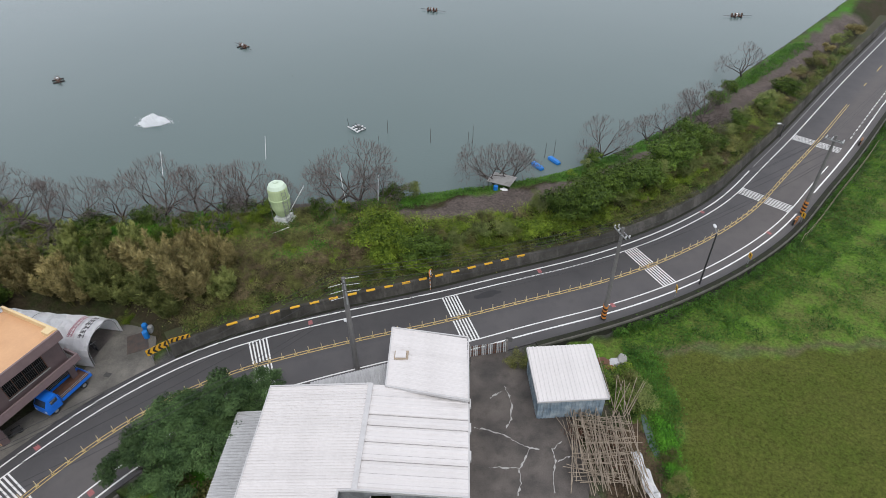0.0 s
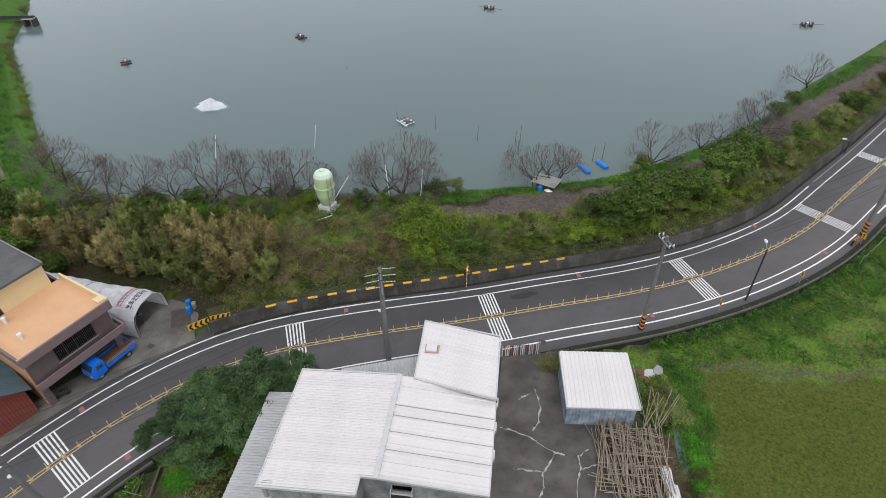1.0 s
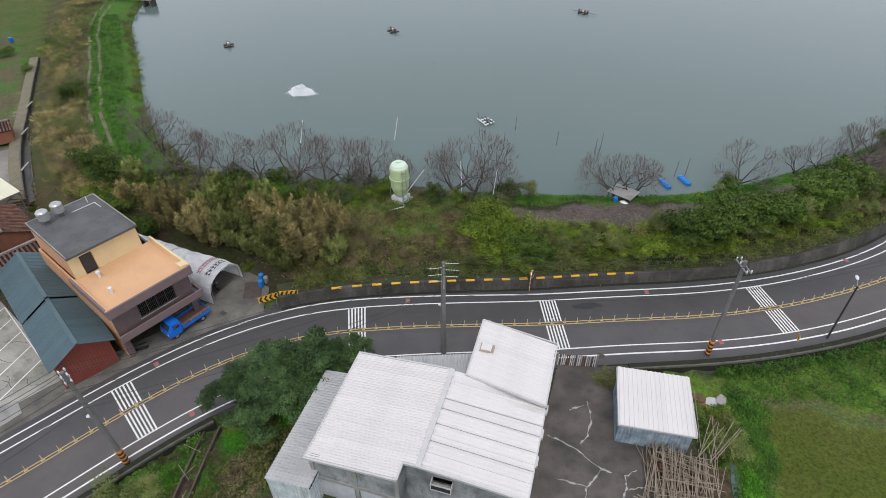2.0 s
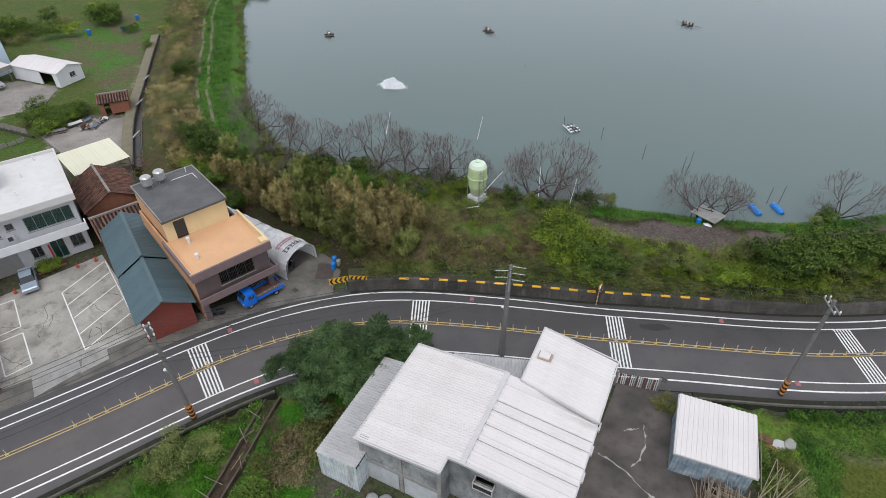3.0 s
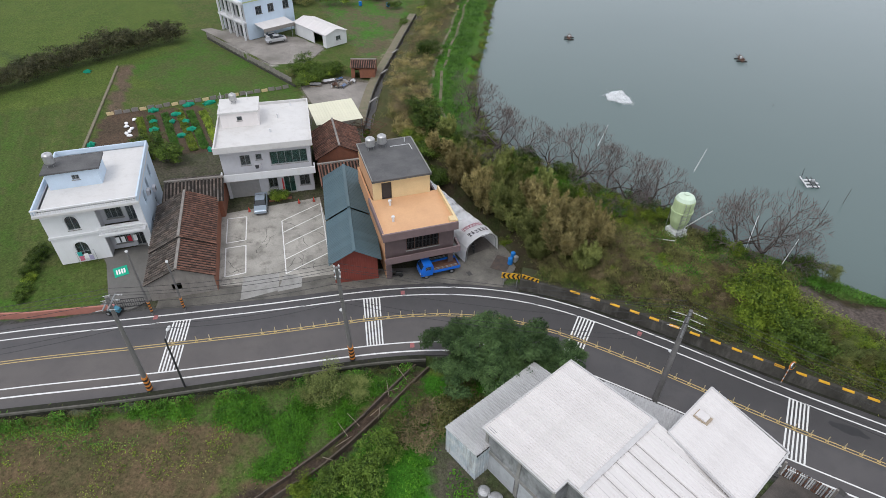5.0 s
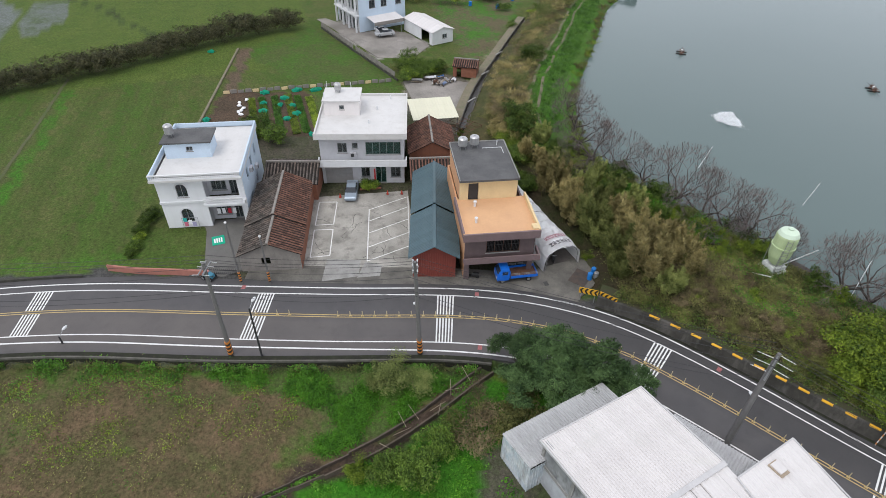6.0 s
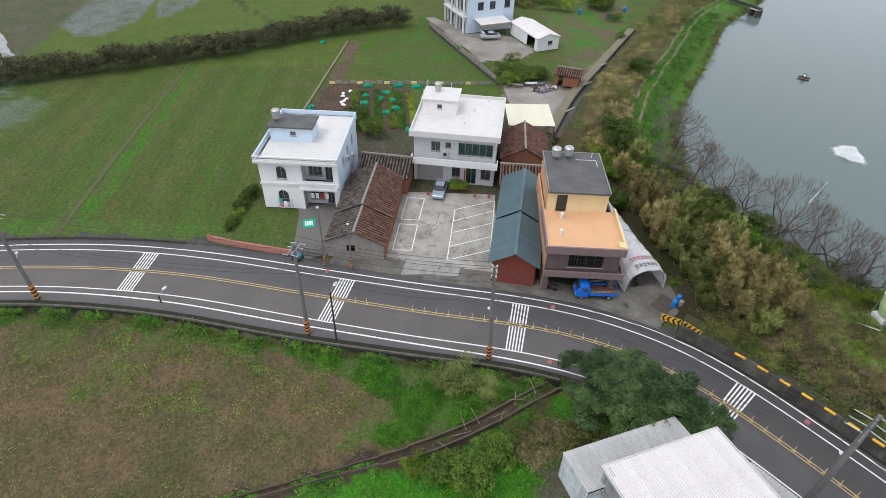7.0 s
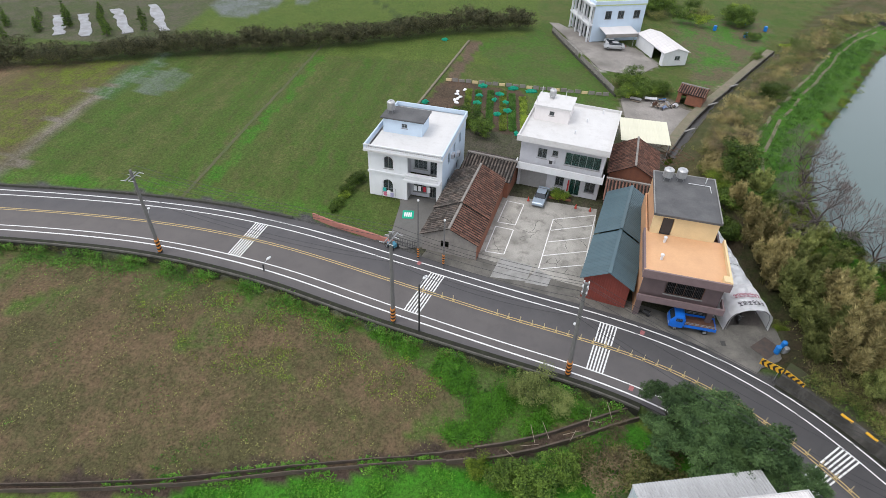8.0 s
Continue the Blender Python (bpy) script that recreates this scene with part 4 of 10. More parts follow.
def sheet(bm, o, along, across, ribs, high=0.05, thick=0.01, wide=0.3):
    """A ribbed metal sheet: ribs run along, repeated across."""
    o, along, across = Vector(o), Vector(along), Vector(across)
    n = across.cross(along).normalized()
    if n.z < 0:
        n = -n
    prof = [(0.0, 0.0)]
    for k in range(ribs):
        c = (k + 0.5) / ribs
        h = wide / ribs / 2
        prof += [(c - h * 1.6, 0.0), (c - h, high), (c + h, high), (c + h * 1.6, 0.0)]
    prof.append((1.0, 0.0))
    a = [bm.verts.new(o + across * f + n * z) for f, z in prof]
    b_ = [bm.verts.new(o + along + across * f + n * z) for f, z in prof]
    for k in range(len(prof) - 1):
        bm.faces.new((a[k], b_[k], b_[k + 1], a[k + 1]))
    # the sheet's under side
    lo = [bm.verts.new(o + along * t + across * s - n * (thick + 0.02)) for t, s in ((0, 0), (1, 0), (1, 1), (0, 1))]
    bm.faces.new(lo)
    bm.faces.new((a[0], lo[0], lo[1], b_[0])), bm.faces.new((a[-1], b_[-1], lo[2], lo[3]))
    bm.faces.new([lo[0], *a, lo[3]][:2] + a[1:] + [lo[3]]), bm.faces.new([lo[1]] + b_ + [lo[2]])


def sheets(parent, name, material, o, along, across, panels, ribs, high=0.045, label="", lift=0.0):
    """A roof slope of separate ribbed sheets laid side by side."""
    o, along, across = Vector(o), Vector(along), Vector(across)
    step = across / panels
    bm = bmesh.new()
    sheet(bm, (0, 0, 0), along, step * 1.0, ribs, high)
    me = bpy.data.meshes.new(name)
    bm.to_mesh(me)
    bm.free()
    me.materials.append(material)
    for k in range(panels):
        ob = new(name, me)
        ob.parent = parent
        ob.location = o + step * k + Vector((0, 0, lift * (k % 2) * 0.006))
        if label:
            ob["label"] = label


TILE_BED = mat("dark_tile_bed", (0.02, 0.016, 0.013), 0.95, 0.3, 1.0, 0.2)
SEAM = mat("dirty_roof_seam", (0.38, 0.365, 0.355), 0.7, 0.25, 2.0, 0.0, stain=0.5, stain_colour=(0.14, 0.13, 0.12))


def seams(parent, o, along, across, n, wide, high=0.075, seed=1, jitter=0.0):
    """Narrow dirty laps between roof sheets."""
    o, along, across = Vector(o), Vector(along), Vector(across)
    u = across.normalized() * wide / 2
    up = Vector((0, 0, high))
    bm = bmesh.new()
    v = [bm.verts.new(p) for p in (-u, u, along + u, along - u, up - u, up + u, along + u + up, along - u + up)]
    for f in ((3, 2, 1, 0), (4, 5, 6, 7), (0, 1, 5, 4), (1, 2, 6, 5), (2, 3, 7, 6), (3, 0, 4, 7)):
        bm.faces.new([v[i] for i in f])
    me = bpy.data.meshes.new("roof_seam")
    bm.to_mesh(me)
    bm.free()
    me.materials.append(SEAM)
    rr_ = random.Random(seed)
    for k in range(1, n):
        ob = new("roof_seam", me)
        ob.parent = parent
        ob.location = o + across * ((k + rr_.uniform(-jitter, jitter)) / n)


def tile_slope(bm, o, along, across, pitch=0.44, course=0.5, r=0.105, rnd=None):
    """Rows of overlapping half-round clay tiles over a bed, along the fall of a roof."""
    rnd = rnd or random.Random(3)
    o, along, across = Vector(o), Vector(along), Vector(across)
    n = across.cross(along).normalized()
    if n.z < 0:
        n = -n
    ua, uc = along.normalized(), across.normalized()
    v = [bm.verts.new(o + along * t + across * s + n * z) for z in (-0.08, 0.0) for t, s in ((0, 0), (1, 0), (1, 1), (0, 1))]
    for f in ((3, 2, 1, 0), (4, 5, 6, 7), (0, 1, 5, 4), (1, 2, 6, 5), (2, 3, 7, 6), (3, 0, 4, 7)):
        bm.faces.new([v[i] for i in f]).material_index = 1
    rows, steps = int(across.length / pitch), max(2, int(along.length / course))
    for k in range(rows + 1):
        base = o + uc * min(max(k * pitch, r), across.length - r)
        for i in range(steps):
            p, q = base + along * (i / steps), base + along * ((i + 1.08) / steps if i < steps - 1 else 1.0)
            j = rnd.uniform(-0.012, 0.012)
            ring = []
            for c, lift in ((p, 0.0), (q, 0.03)):
                ring.append([bm.verts.new(c + uc * (r * math.cos(math.pi * m / 4) + j) + n * (r * math.sin(math.pi * m / 4) + lift)) for m in range(5)])
            for m in range(4):
                bm.faces.new((ring[0][m], ring[0][m + 1], ring[1][m + 1], ring[1][m]))
            bm.faces.new(ring[1])


def gable_house(name, label, m, W, D, eave, ridge, ridge_along, wall_mat, tiles, over=0.35, holes_front=(), holes_right=(), tile_seed=1):
    """An old low house: walls, two gables, a tiled roof with a ridge cap."""
    h = thing(name, label, "house", m)
    t = 0.25
    walls(h, wall_mat,
          ("x", 0, W, 0, t, 0, eave, holes_front),
          ("x", 0, W, D - t, D, 0, eave),
          ("y", t, D - t, 0, t, 0, eave),
          ("y", t, D - t, W - t, W, 0, eave, holes_right))
    for k in (0, 1):
        bm = bmesh.new()
        if ridge_along == "y":
            y0, y1 = (0, t) if k == 0 else (D - t, D)
            tri = [(0, eave), (W, eave), (W / 2, ridge - 0.05)]
            a, b_ = [bm.verts.new((x, y0, z)) for x, z in tri], [bm.verts.new((x, y1, z)) for x, z in tri]
        else:
            x0, x1 = (0, t) if k == 0 else (W - t, W)
            tri = [(0, eave), (D, eave), (D / 2, ridge - 0.05)]
            a, b_ = [bm.verts.new((x0, y, z)) for y, z in tri], [bm.verts.new((x1, y, z)) for y, z in tri]
        bm.faces.new(a), bm.faces.new(b_[::-1])
        for i in range(3):
            bm.faces.new((a[i], a[(i + 1) % 3], b_[(i + 1) % 3], b_[i]))
        part("gable", bm, wall_mat, h)
    rnd = random.Random(tile_seed)
    for k in (0, 1):
        bm = bmesh.new()
        s = (ridge - eave) / ((W if ridge_along == "y" else D) / 2)
        if ridge_along == "y":
            e = -over if k == 0 else W + over
            tile_slope(bm, (e, -over, eave - over * s), (W / 2 - e, 0, (ridge - eave) + over * s), (0, D + 2 * over, 0), rnd=rnd)
        else:
            e = -over if k == 0 else D + over
            tile_slope(bm, (-over, e, eave - over * s), (0, D / 2 - e, (ridge - eave) + over * s), (W + 2 * over, 0, 0), rnd=rnd)
        part("roof_slope", bm, RED_TILE if k == 1 and wall_mat == OLD_PLASTER else tiles, h).data.materials.append(TILE_BED)
    bm = bmesh.new()
    if ridge_along == "y":
        box(bm, W / 2 - 0.14, W / 2 + 0.14, -over, D + over, ridge - 0.05, ridge + 0.16)
    else:
        box(bm, -over, W + over, D / 2 - 0.14, D / 2 + 0.14, ridge - 0.05, ridge + 0.16)
    part("ridge_cap", bm, OLD_PLASTER, h)
    return h


def water_tank(parent, x, y, z, r=0.5, hgt=1.1, legs=0.35):
    bm = bmesh.new()
    lathe(bm, [(r * 0.55, legs), (r * 0.97, legs + 0.12), (r, legs + 0.2), (r, legs + hgt * 0.45), (r * 1.02, legs + hgt * 0.5), (r, legs + hgt * 0.55), (r, legs + hgt), (r * 0.75, legs + hgt + 0.14), (r * 0.25, legs + hgt + 0.2), (r * 0.25, legs + hgt + 0.27), (0.02, legs + hgt + 0.28)], 18, (x, y, z))
    t = part("water_tank", bm, STEEL, parent, "round stainless steel roof water tank")
    for k in range(4):
        bm = bmesh.new()
        a = math.tau * (k + 0.5) / 4
        tube(bm, (x + r * 0.8 * math.cos(a), y + r * 0.8 * math.sin(a), z), (x + r * 0.8 * math.cos(a), y + r * 0.8 * math.sin(a), z + legs + 0.15), 0.03, sides=6)
        part("leg", bm, GREY_METAL, t)


def balustrade(parent, x0, x1, y, z, material, high=0.75):
    bm = boxes((x0, x1, y - 0.09, y + 0.09, z + high - 0.12, z + high), (x0, x1, y - 0.07, y + 0.07, z, z + 0.1))
    rail = part("balustrade", bm, material, parent)
    bm = bmesh.new()
    n = int((x1 - x0) / 0.24)
    for k in range(n):
        x = x0 + (k + 0.5) * (x1 - x0) / n
        lathe(bm, [(0.05, 0.1), (0.07, 0.25), (0.035, 0.42), (0.06, high - 0.12)], 6, (x, y, z))
    part("baluster_row", bm, material, rail)


# ---------------------------------------------------------------- the houses along the road
def white_blue_house():
    W, D, T = 10.2, 13.0, 0.2
    h = thing("house", "two-storey white and pale blue house with a balustraded flat roof", "house", front((-57.3, -10.9), (-55.5, -1.1)) @ Matrix.Diagonal((1, 1, 1.05, 1)))
    f1, top = 3.5, 7.0
    arch1, arch2 = (2.0, 3.4, 0.75, 2.7), (2.2, 3.5, 4.3, 6.1)
    porch, bal = (5.4, 9.5, 0.0, 2.7), (5.5, 9.5, 4.1, 6.3)
    walls(h, mat("white_ribbed_facade", (0.72, 0.73, 0.74), 0.7, 0.06, 0.8, 0.1, stain=0.2, stain_colour=(0.5, 0.5, 0.5), streak=0.8),
          ("x", 0, W, 0, T, 0, top, [arch1, arch2, porch, bal]))
    rw = [(3.0, 4.0, 4.4, 5.9), (6.0, 7.0, 4.4, 5.9), (9.2, 10.2, 4.4, 5.9), (3.0, 4.0, 0.9, 2.3), (8.0, 9.0, 0.9, 2.3)]
    walls(h, BLUE_WALL,
          ("y", T, D - T, W - T, W, 0, top, rw))
    walls(h, BLUE_WALL,
          ("y", T, D - T, 0, T, 0, top),
          ("x", 0, W, D - T, D, 0, top))
    for a in (arch1, arch2):
        o = window(h, "x", a[0], a[1], 0.1, a[2], a[3], bars=1)
        # an arched head over the opening
        bm = bmesh.new()
        c, r = (a[0] + a[1]) / 2, (a[1] - a[0]) / 2
        for k in range(8):
            t0, t1 = math.pi * k / 8, math.pi * (k + 1) / 8
            ring = [(c + q * math.cos(t), a[3] - r + q * math.sin(t)) for t in (t0, t1) for q in (r, r + 0.18)]
            lo, hi = [bm.verts.new((x, -0.06, z)) for x, z in ring], [bm.verts.new((x, 0.01, z)) for x, z in ring]
            for f in ((0, 1, 3, 2),):
                bm.faces.new([lo[i] for i in f]), bm.faces.new([hi[i] for i in f[::-1]])
            bm.faces.new((lo[0], lo[2], hi[2], hi[0])), bm.faces.new((lo[1], hi[1], hi[3], lo[3]))
        # spandrels that round the opening's corners
        for sgn in (1, -1):
            pts = [(c + sgn * r, a[3])] + [(c + sgn * r * math.cos(t), a[3] - r + r * math.sin(t)) for t in [k * math.pi / 16 for k in range(9)]]
            vs = [bm.verts.new((x, 0.02, z)) for x, z in pts]
            bm.faces.new(vs if sgn > 0 else vs[::-1])
        part("arch", bm, WHITE_WALL, o)
    # recessed porch and balcony
    for a, floor_z in ((porch, 0.0), (bal, 3.5)):
        bm = boxes((a[0] - 0.2, a[1] + 0.2, 1.5, 1.65, floor_z, a[3] + 0.3), (a[0] - 0.15, a[0], T, 1.5, floor_z, a[3] + 0.3), (a[1], a[1] + 0.15, T, 1.5, floor_z, a[3] + 0.3), (a[0], a[1], T, 1.5, a[3] + 0.1, a[3] + 0.25))
        part("recess", bm, LILAC_TILE, h)
        window(h, "x", a[0] + 0.5, a[0] + 2.3, 1.45, floor_z + 0.7, floor_z + 2.3, bars=2)
        window(h, "x", a[0] + 2.7, a[0] + 3.7, 1.45, floor_z + 0.1, floor_z + 2.3, bars=1, name="door")
    bm = boxes((-0.1, W + 0.1, -0.12, 0.0, 3.45, 3.75), (5.2, W - 0.1, -0.9, 0.0, 3.4, 3.6))
    part("band", bm, WHITE_WALL, h)
    balustrade(h, 5.3, W - 0.2, -0.75, 3.6, WHITE_WALL, 0.7)
    pieces("roof", ((-0.35, W + 0.2, -0.75, D + 0.15, 6.75, 7.0), (0, W, 0, D, 6.5, 6.75)), WHITE_ROOF, h)
    balustrade(h, -0.3, W + 0.1, -0.62, 7.0, WHITE_WALL, 0.7)
    pieces("parapet", ((W + 0.0, W + 0.18, -0.55, D + 0.1, 7.0, 7.6), (-0.33, -0.15, -0.55, D + 0.1, 7.0, 7.6), (-0.15, W, D - 0.08, D + 0.1, 7.0, 7.6)), BLUE_WALL, h)
    walls(h, BLUE_WALL,
          ("x", 0.6, 6.1, 4.6, 4.8, 7.0, 9.0, [(3.2, 4.0, 7.9, 8.5)]),
          ("x", 0.6, 6.1, 7.6, 7.8, 7.0, 9.0),
          ("y", 4.8, 7.6, 0.6, 0.8, 7.0, 9.0),
          ("y", 4.8, 7.6, 5.9, 6.1, 7.0, 9.0), name="roof_room")
    window(h, "x", 3.2, 4.0, 4.7, 7.9, 8.5, bars=1)
    part("flat_roof", boxes((0.3, 6.4, 4.3, 8.1, 9.0, 9.18)), GREY_ROOF, h, "dark grey flat roof over the stair room")
    water_tank(h, 1.3, 6.0, 9.18, 0.55, 1.1)
    ac_unit(h, W, 4.6, 4.6)
    ac_unit(h, W, 7.8, 3.2)
    return h


def ac_unit(parent, x, y, z, along="y"):
    if along == "y":
        b_ = (x + 0.02, x + 0.42, y, y + 0.8, z, z + 0.6)
        g = (x + 0.42, x + 0.44, y + 0.08, y + 0.55, z + 0.06, z + 0.54)
    else:
        b_ = (x, x + 0.8, y - 0.42, y - 0.02, z, z + 0.6)
        g = (x + 0.08, x + 0.55, y - 0.44, y - 0.42, z + 0.06, z + 0.54)
    o = part("air_conditioner", boxes(b_), LILAC_TILE, parent)
    part("fan_grille", boxes(g), DARK_METAL, o)


def white_house():
    W, D, T = 11.4, 12.0, 0.2
    h = thing("house", "two-storey white house with a broad flat white roof", "house", front((-62.5, 9.4), (-59.6, 20.3)) @ Matrix.Diagonal((1, 1, 1.06, 1)))
    g, wl_, dr = (0.4, 4.2, 0.0, 2.6), (5.4, 6.6, 1.0, 2.4), (7.4, 8.9, 0.0, 2.5)
    wr = (9.5, 10.9, 0.9, 2.4)
    u1, u2, u3 = (2.4, 3.7, 4.6, 6.0), (4.4, 5.2, 5.2, 6.0), (6.2, 11.0, 4.3, 6.1)
    walls(h, LILAC_TILE,
          ("x", 0, W, 0, T, 0, 7.0, [g, wl_, dr, wr, u1, u2, u3]))
    walls(h, WHITE_WALL,
          ("y", T, D - T, 0, T, 0, 7.0),
          ("y", T, D - T, W - T, W, 0, 7.0, [(4, 5, 4.6, 5.8)]),
          ("x", 0, W, D - T, D, 0, 7.0))
    SHUTTER = mat("grey_roller_shutter", (0.3, 0.295, 0.285), 0.6, 0.12, 1.5, 0.05, stain=0.3, stain_colour=(0.2, 0.19, 0.18), streak=0.7)
    door_ = part("roller_door", boxes((g[0], g[1], 0.13, 0.15, 0, 2.6)), SHUTTER, h, "closed pale grey roller shutter")
    for k in range(13):
        part("shutter_slat", boxes((g[0], g[1], 0.1, 0.13, k * 0.2 + 0.01, k * 0.2 + 0.185)), SHUTTER, door_)
    window(h, "x", *wl_[:2], 0.08, *wl_[2:], grille=True)
    window(h, "x", *wr[:2], 0.08, *wr[2:], grille=True)
    window(h, "x", *u1[:2], 0.08, *u1[2:])
    window(h, "x", *u2[:2], 0.08, *u2[2:], bars=0)
    window(h, "x", *u3[:2], 0.08, *u3[2:], bars=4, glass=GREEN_GLASS)
    window(h, "x", *dr[:2], 0.08, dr[2] + 0.02, dr[3], bars=1, glass=GREEN_GLASS, frame_mat=STEEL, name="door")
    part("red_banner", boxes((7.15, 7.35, -0.04, -0.003, 0.5, 2.2)), mat("red_paper", (0.5, 0.03, 0.03), 0.7, 0.1, 3, 0), h, "red paper door couplet")
    pieces("canopy_slab", ((-0.3, W + 0.4, -1.1, 0.0, 3.05, 3.3), (-0.3, W + 0.4, -1.1, -0.95, 3.3, 4.0), (-0.3, -0.15, -0.95, 0, 3.3, 4.0), (W + 0.25, W + 0.4, -0.95, 0, 3.3, 4.0)), WHITE_WALL, h)
    pieces("roof", ((-0.5, W + 0.5, -1.0, D + 0.3, 6.95, 7.25), (-0.5, W + 0.5, -1.0, -0.8, 7.25, 7.75), (-0.5, -0.32, -0.8, D + 0.3, 7.25, 7.6), (W + 0.32, W + 0.5, -0.8, D + 0.3, 7.25, 7.6), (-0.32, W + 0.32, D + 0.12, D + 0.3, 7.25, 7.6)), WHITE_ROOF, h)
    walls(h, mat("pinkish_white_plaster", (0.72, 0.68, 0.66), 0.75, 0.06, 0.7, 0.1, stain=0.2, stain_colour=(0.5, 0.47, 0.45), streak=0.8),
          ("x", 0.3, 5.2, 5.6, 5.8, 7.25, 9.2, [(2.4, 3.1, 8.1, 8.7)]),
          ("x", 0.3, 5.2, 9.6, 9.8, 7.25, 9.2),
          ("y", 5.8, 9.6, 0.3, 0.5, 7.25, 9.2),
          ("y", 5.8, 9.6, 5.0, 5.2, 7.25, 9.2), name="roof_room")
    window(h, "x", 2.4, 3.1, 5.68, 8.1, 8.7, bars=0)
    part("flat_roof", boxes((0.1, 5.4, 5.4, 10.0, 9.2, 9.4)), WHITE_ROOF, h)
    water_tank(h, 2.1, 8.4, 9.4, 0.5, 0.8, 0.3)
    for x, y, z, up_, r_ in ((0.4, 9.6, 9.4, 1.0, 0.04), (3.9, 9.2, 9.4, 1.0, 0.04), (0.4, 6.0, 9.4, 1.0, 0.04), (6.6, 3.2, 7.25, 0.55, 0.1), (7.6, 7.4, 7.25, 0.55, 0.1), (9.4, 11.0, 7.25, 0.55, 0.1)):
        bm = bmesh.new()
        tube(bm, (x, y, z), (x, y, z + up_), r_, sides=8)
        part("vent_pipe", bm, WHITE_WALL, h)
    ac_unit(h, 4.1, 0.0, 4.15, "x")
    ac_unit(h, W - 0.2, 2.4, 1.2)
    return h


def orange_house():
    W, D, T = 7.9, 15.0, 0.2
    h = thing("house", "brown-tiled house with an orange roof terrace and grey top roof", "house", front((-37.6, 21.75), (-36.2, 29.55)))
    f1, deck = 3.1, 6.3
    shop, up = (0.6, 7.3, 0.0, 2.5), (2.4, 6.2, 3.7, 5.85)
    walls(h, BROWN_TILE,
          ("x", 0, W, 0, T, 0, deck, [shop, up]),
          ("y", T, D - T, W - T, W, 0, deck, [(2, 3.2, 4.1, 5.3)]))
    walls(h, PEACH_WALL,
          ("y", T, D - T, 0, T, 0, deck),
          ("x", 0, W, D - T, D, 0, deck))
    window(h, "x", *up[:2], 0.06, *up[2:], bars=3, glass=DARK_GLASS, frame_mat=RUST, grille=True)
    # dark sheet added behind the pane in place of the room's shade
    part("curtain", boxes((up[0], up[1], 0.24, 0.26, up[2], up[3])), DARK_METAL, h, "added dark sheet behind the window for the unlit room")
    window(h, "y", 2, 3.2, W - 0.06, 4.1, 5.3, out=1)
    bm = boxes((shop[0], shop[1], 2.6, 2.75, 0, 3.0))
    part("shop_wall", bm, BROWN_TILE, h)
    for a in (1.0, 4.4):
        window(h, "x", a, a + 2.6, 2.55, 0.4, 2.3, bars=2)
    pieces("canopy_band", ((-0.15, W + 0.6, -0.75, 0.0, 2.75, 3.0), (-0.15, W + 0.6, -0.75, -0.57, 3.0, 3.55), (W + 0.42, W + 0.6, -0.57, 1.0, 3.0, 3.55)), BROWN_TRIM, h)
    part("terrace_floor", boxes((-0.1, W + 0.1, -0.55, 6.8, deck, deck + 0.2)), ORANGE_FLOOR, h, "pale orange coated roof terrace")
    pieces("parapet", ((-0.3, W + 0.3, -0.75, -0.55, deck - 0.35, deck + 0.62), (-0.3, -0.1, -0.55, 6.8, deck - 0.3, deck + 0.55)), BROWN_TRIM, h)
    pieces("parapet_cap", ((-0.3, W + 0.3, -0.55, -0.4, deck + 0.2, deck + 0.6), (-0.1, 0.05, -0.4, 6.8, deck + 0.2, deck + 0.5)), ORANGE_FLOOR, h)
    pieces("cream_parapet", ((W + 0.1, W + 0.32, -0.55, 6.8, deck - 0.3, deck + 0.75), (W - 0.5, W + 0.1, -0.4, 0.5, deck + 0.2, deck + 0.75)), CREAM_WALL, h)
    door = (1.3, 2.5, deck + 0.2, deck + 2.4)
    walls(h, CREAM_WALL,
          ("x", 0.3, 7.1, 6.6, 6.8, deck, 9.2, [door]),
          ("x", 0.3, 7.1, D - T, D, deck, 9.2), label="cream plaster top-floor wall")
    walls(h, PEACH_WALL,
          ("y", 6.8, D - T, 0.3, 0.3 + T, deck, 9.2),
          ("y", 6.8, D - T, 7.1 - T, 7.1, deck, 9.2))
    part("door", boxes((door[0] + 0.05, door[1] - 0.05, 6.7, 6.75, door[2], door[3] - 0.05)), DARK_METAL, h)
    part("flat_roof", boxes((0.15, 7.15, 6.0, D + 0.1, 9.2, 9.45)), GREY_ROOF, h, "dark grey cracked concrete roof")
    pieces("roof_kerb", ((0.15, 0.25, 6.0, D + 0.1, 9.45, 9.56), (7.05, 7.15, 6.0, D + 0.1, 9.45, 9.56), (0.25, 7.05, D, D + 0.1, 9.45, 9.56)), CONCRETE, h)
    water_tank(h, 1.6, 13.4, 9.45, 0.58, 1.0, 0.4)
    water_tank(h, 3.1, 13.7, 9.45, 0.58, 1.0, 0.4)
    bm = bmesh.new()
    pts = [(4.0, 13.2, 9.55), (6.4, 13.2, 9.55), (6.4, 11.8, 9.55)]
    for a, b_ in zip(pts, pts[1:]):
        tube(bm, a, b_, 0.035, sides=6)
    tube(bm, (6.0, 14.0, 9.45), (6.0, 14.0, 10.1), 0.05, sides=6)
    part("roof_pipe", bm, PORCELAIN, h)
    for x, y in ((1.9, 5.2), (1.5, 2.0)):
        bm = bmesh.new()
        lathe(bm, [(0.14, 0), (0.14, 0.5), (0.2, 0.55), (0.2, 0.7), (0.03, 0.78)], 10, (x, y, deck + 0.2))
        part("vent_cowl", bm, WHITE_WALL, h)
    return h


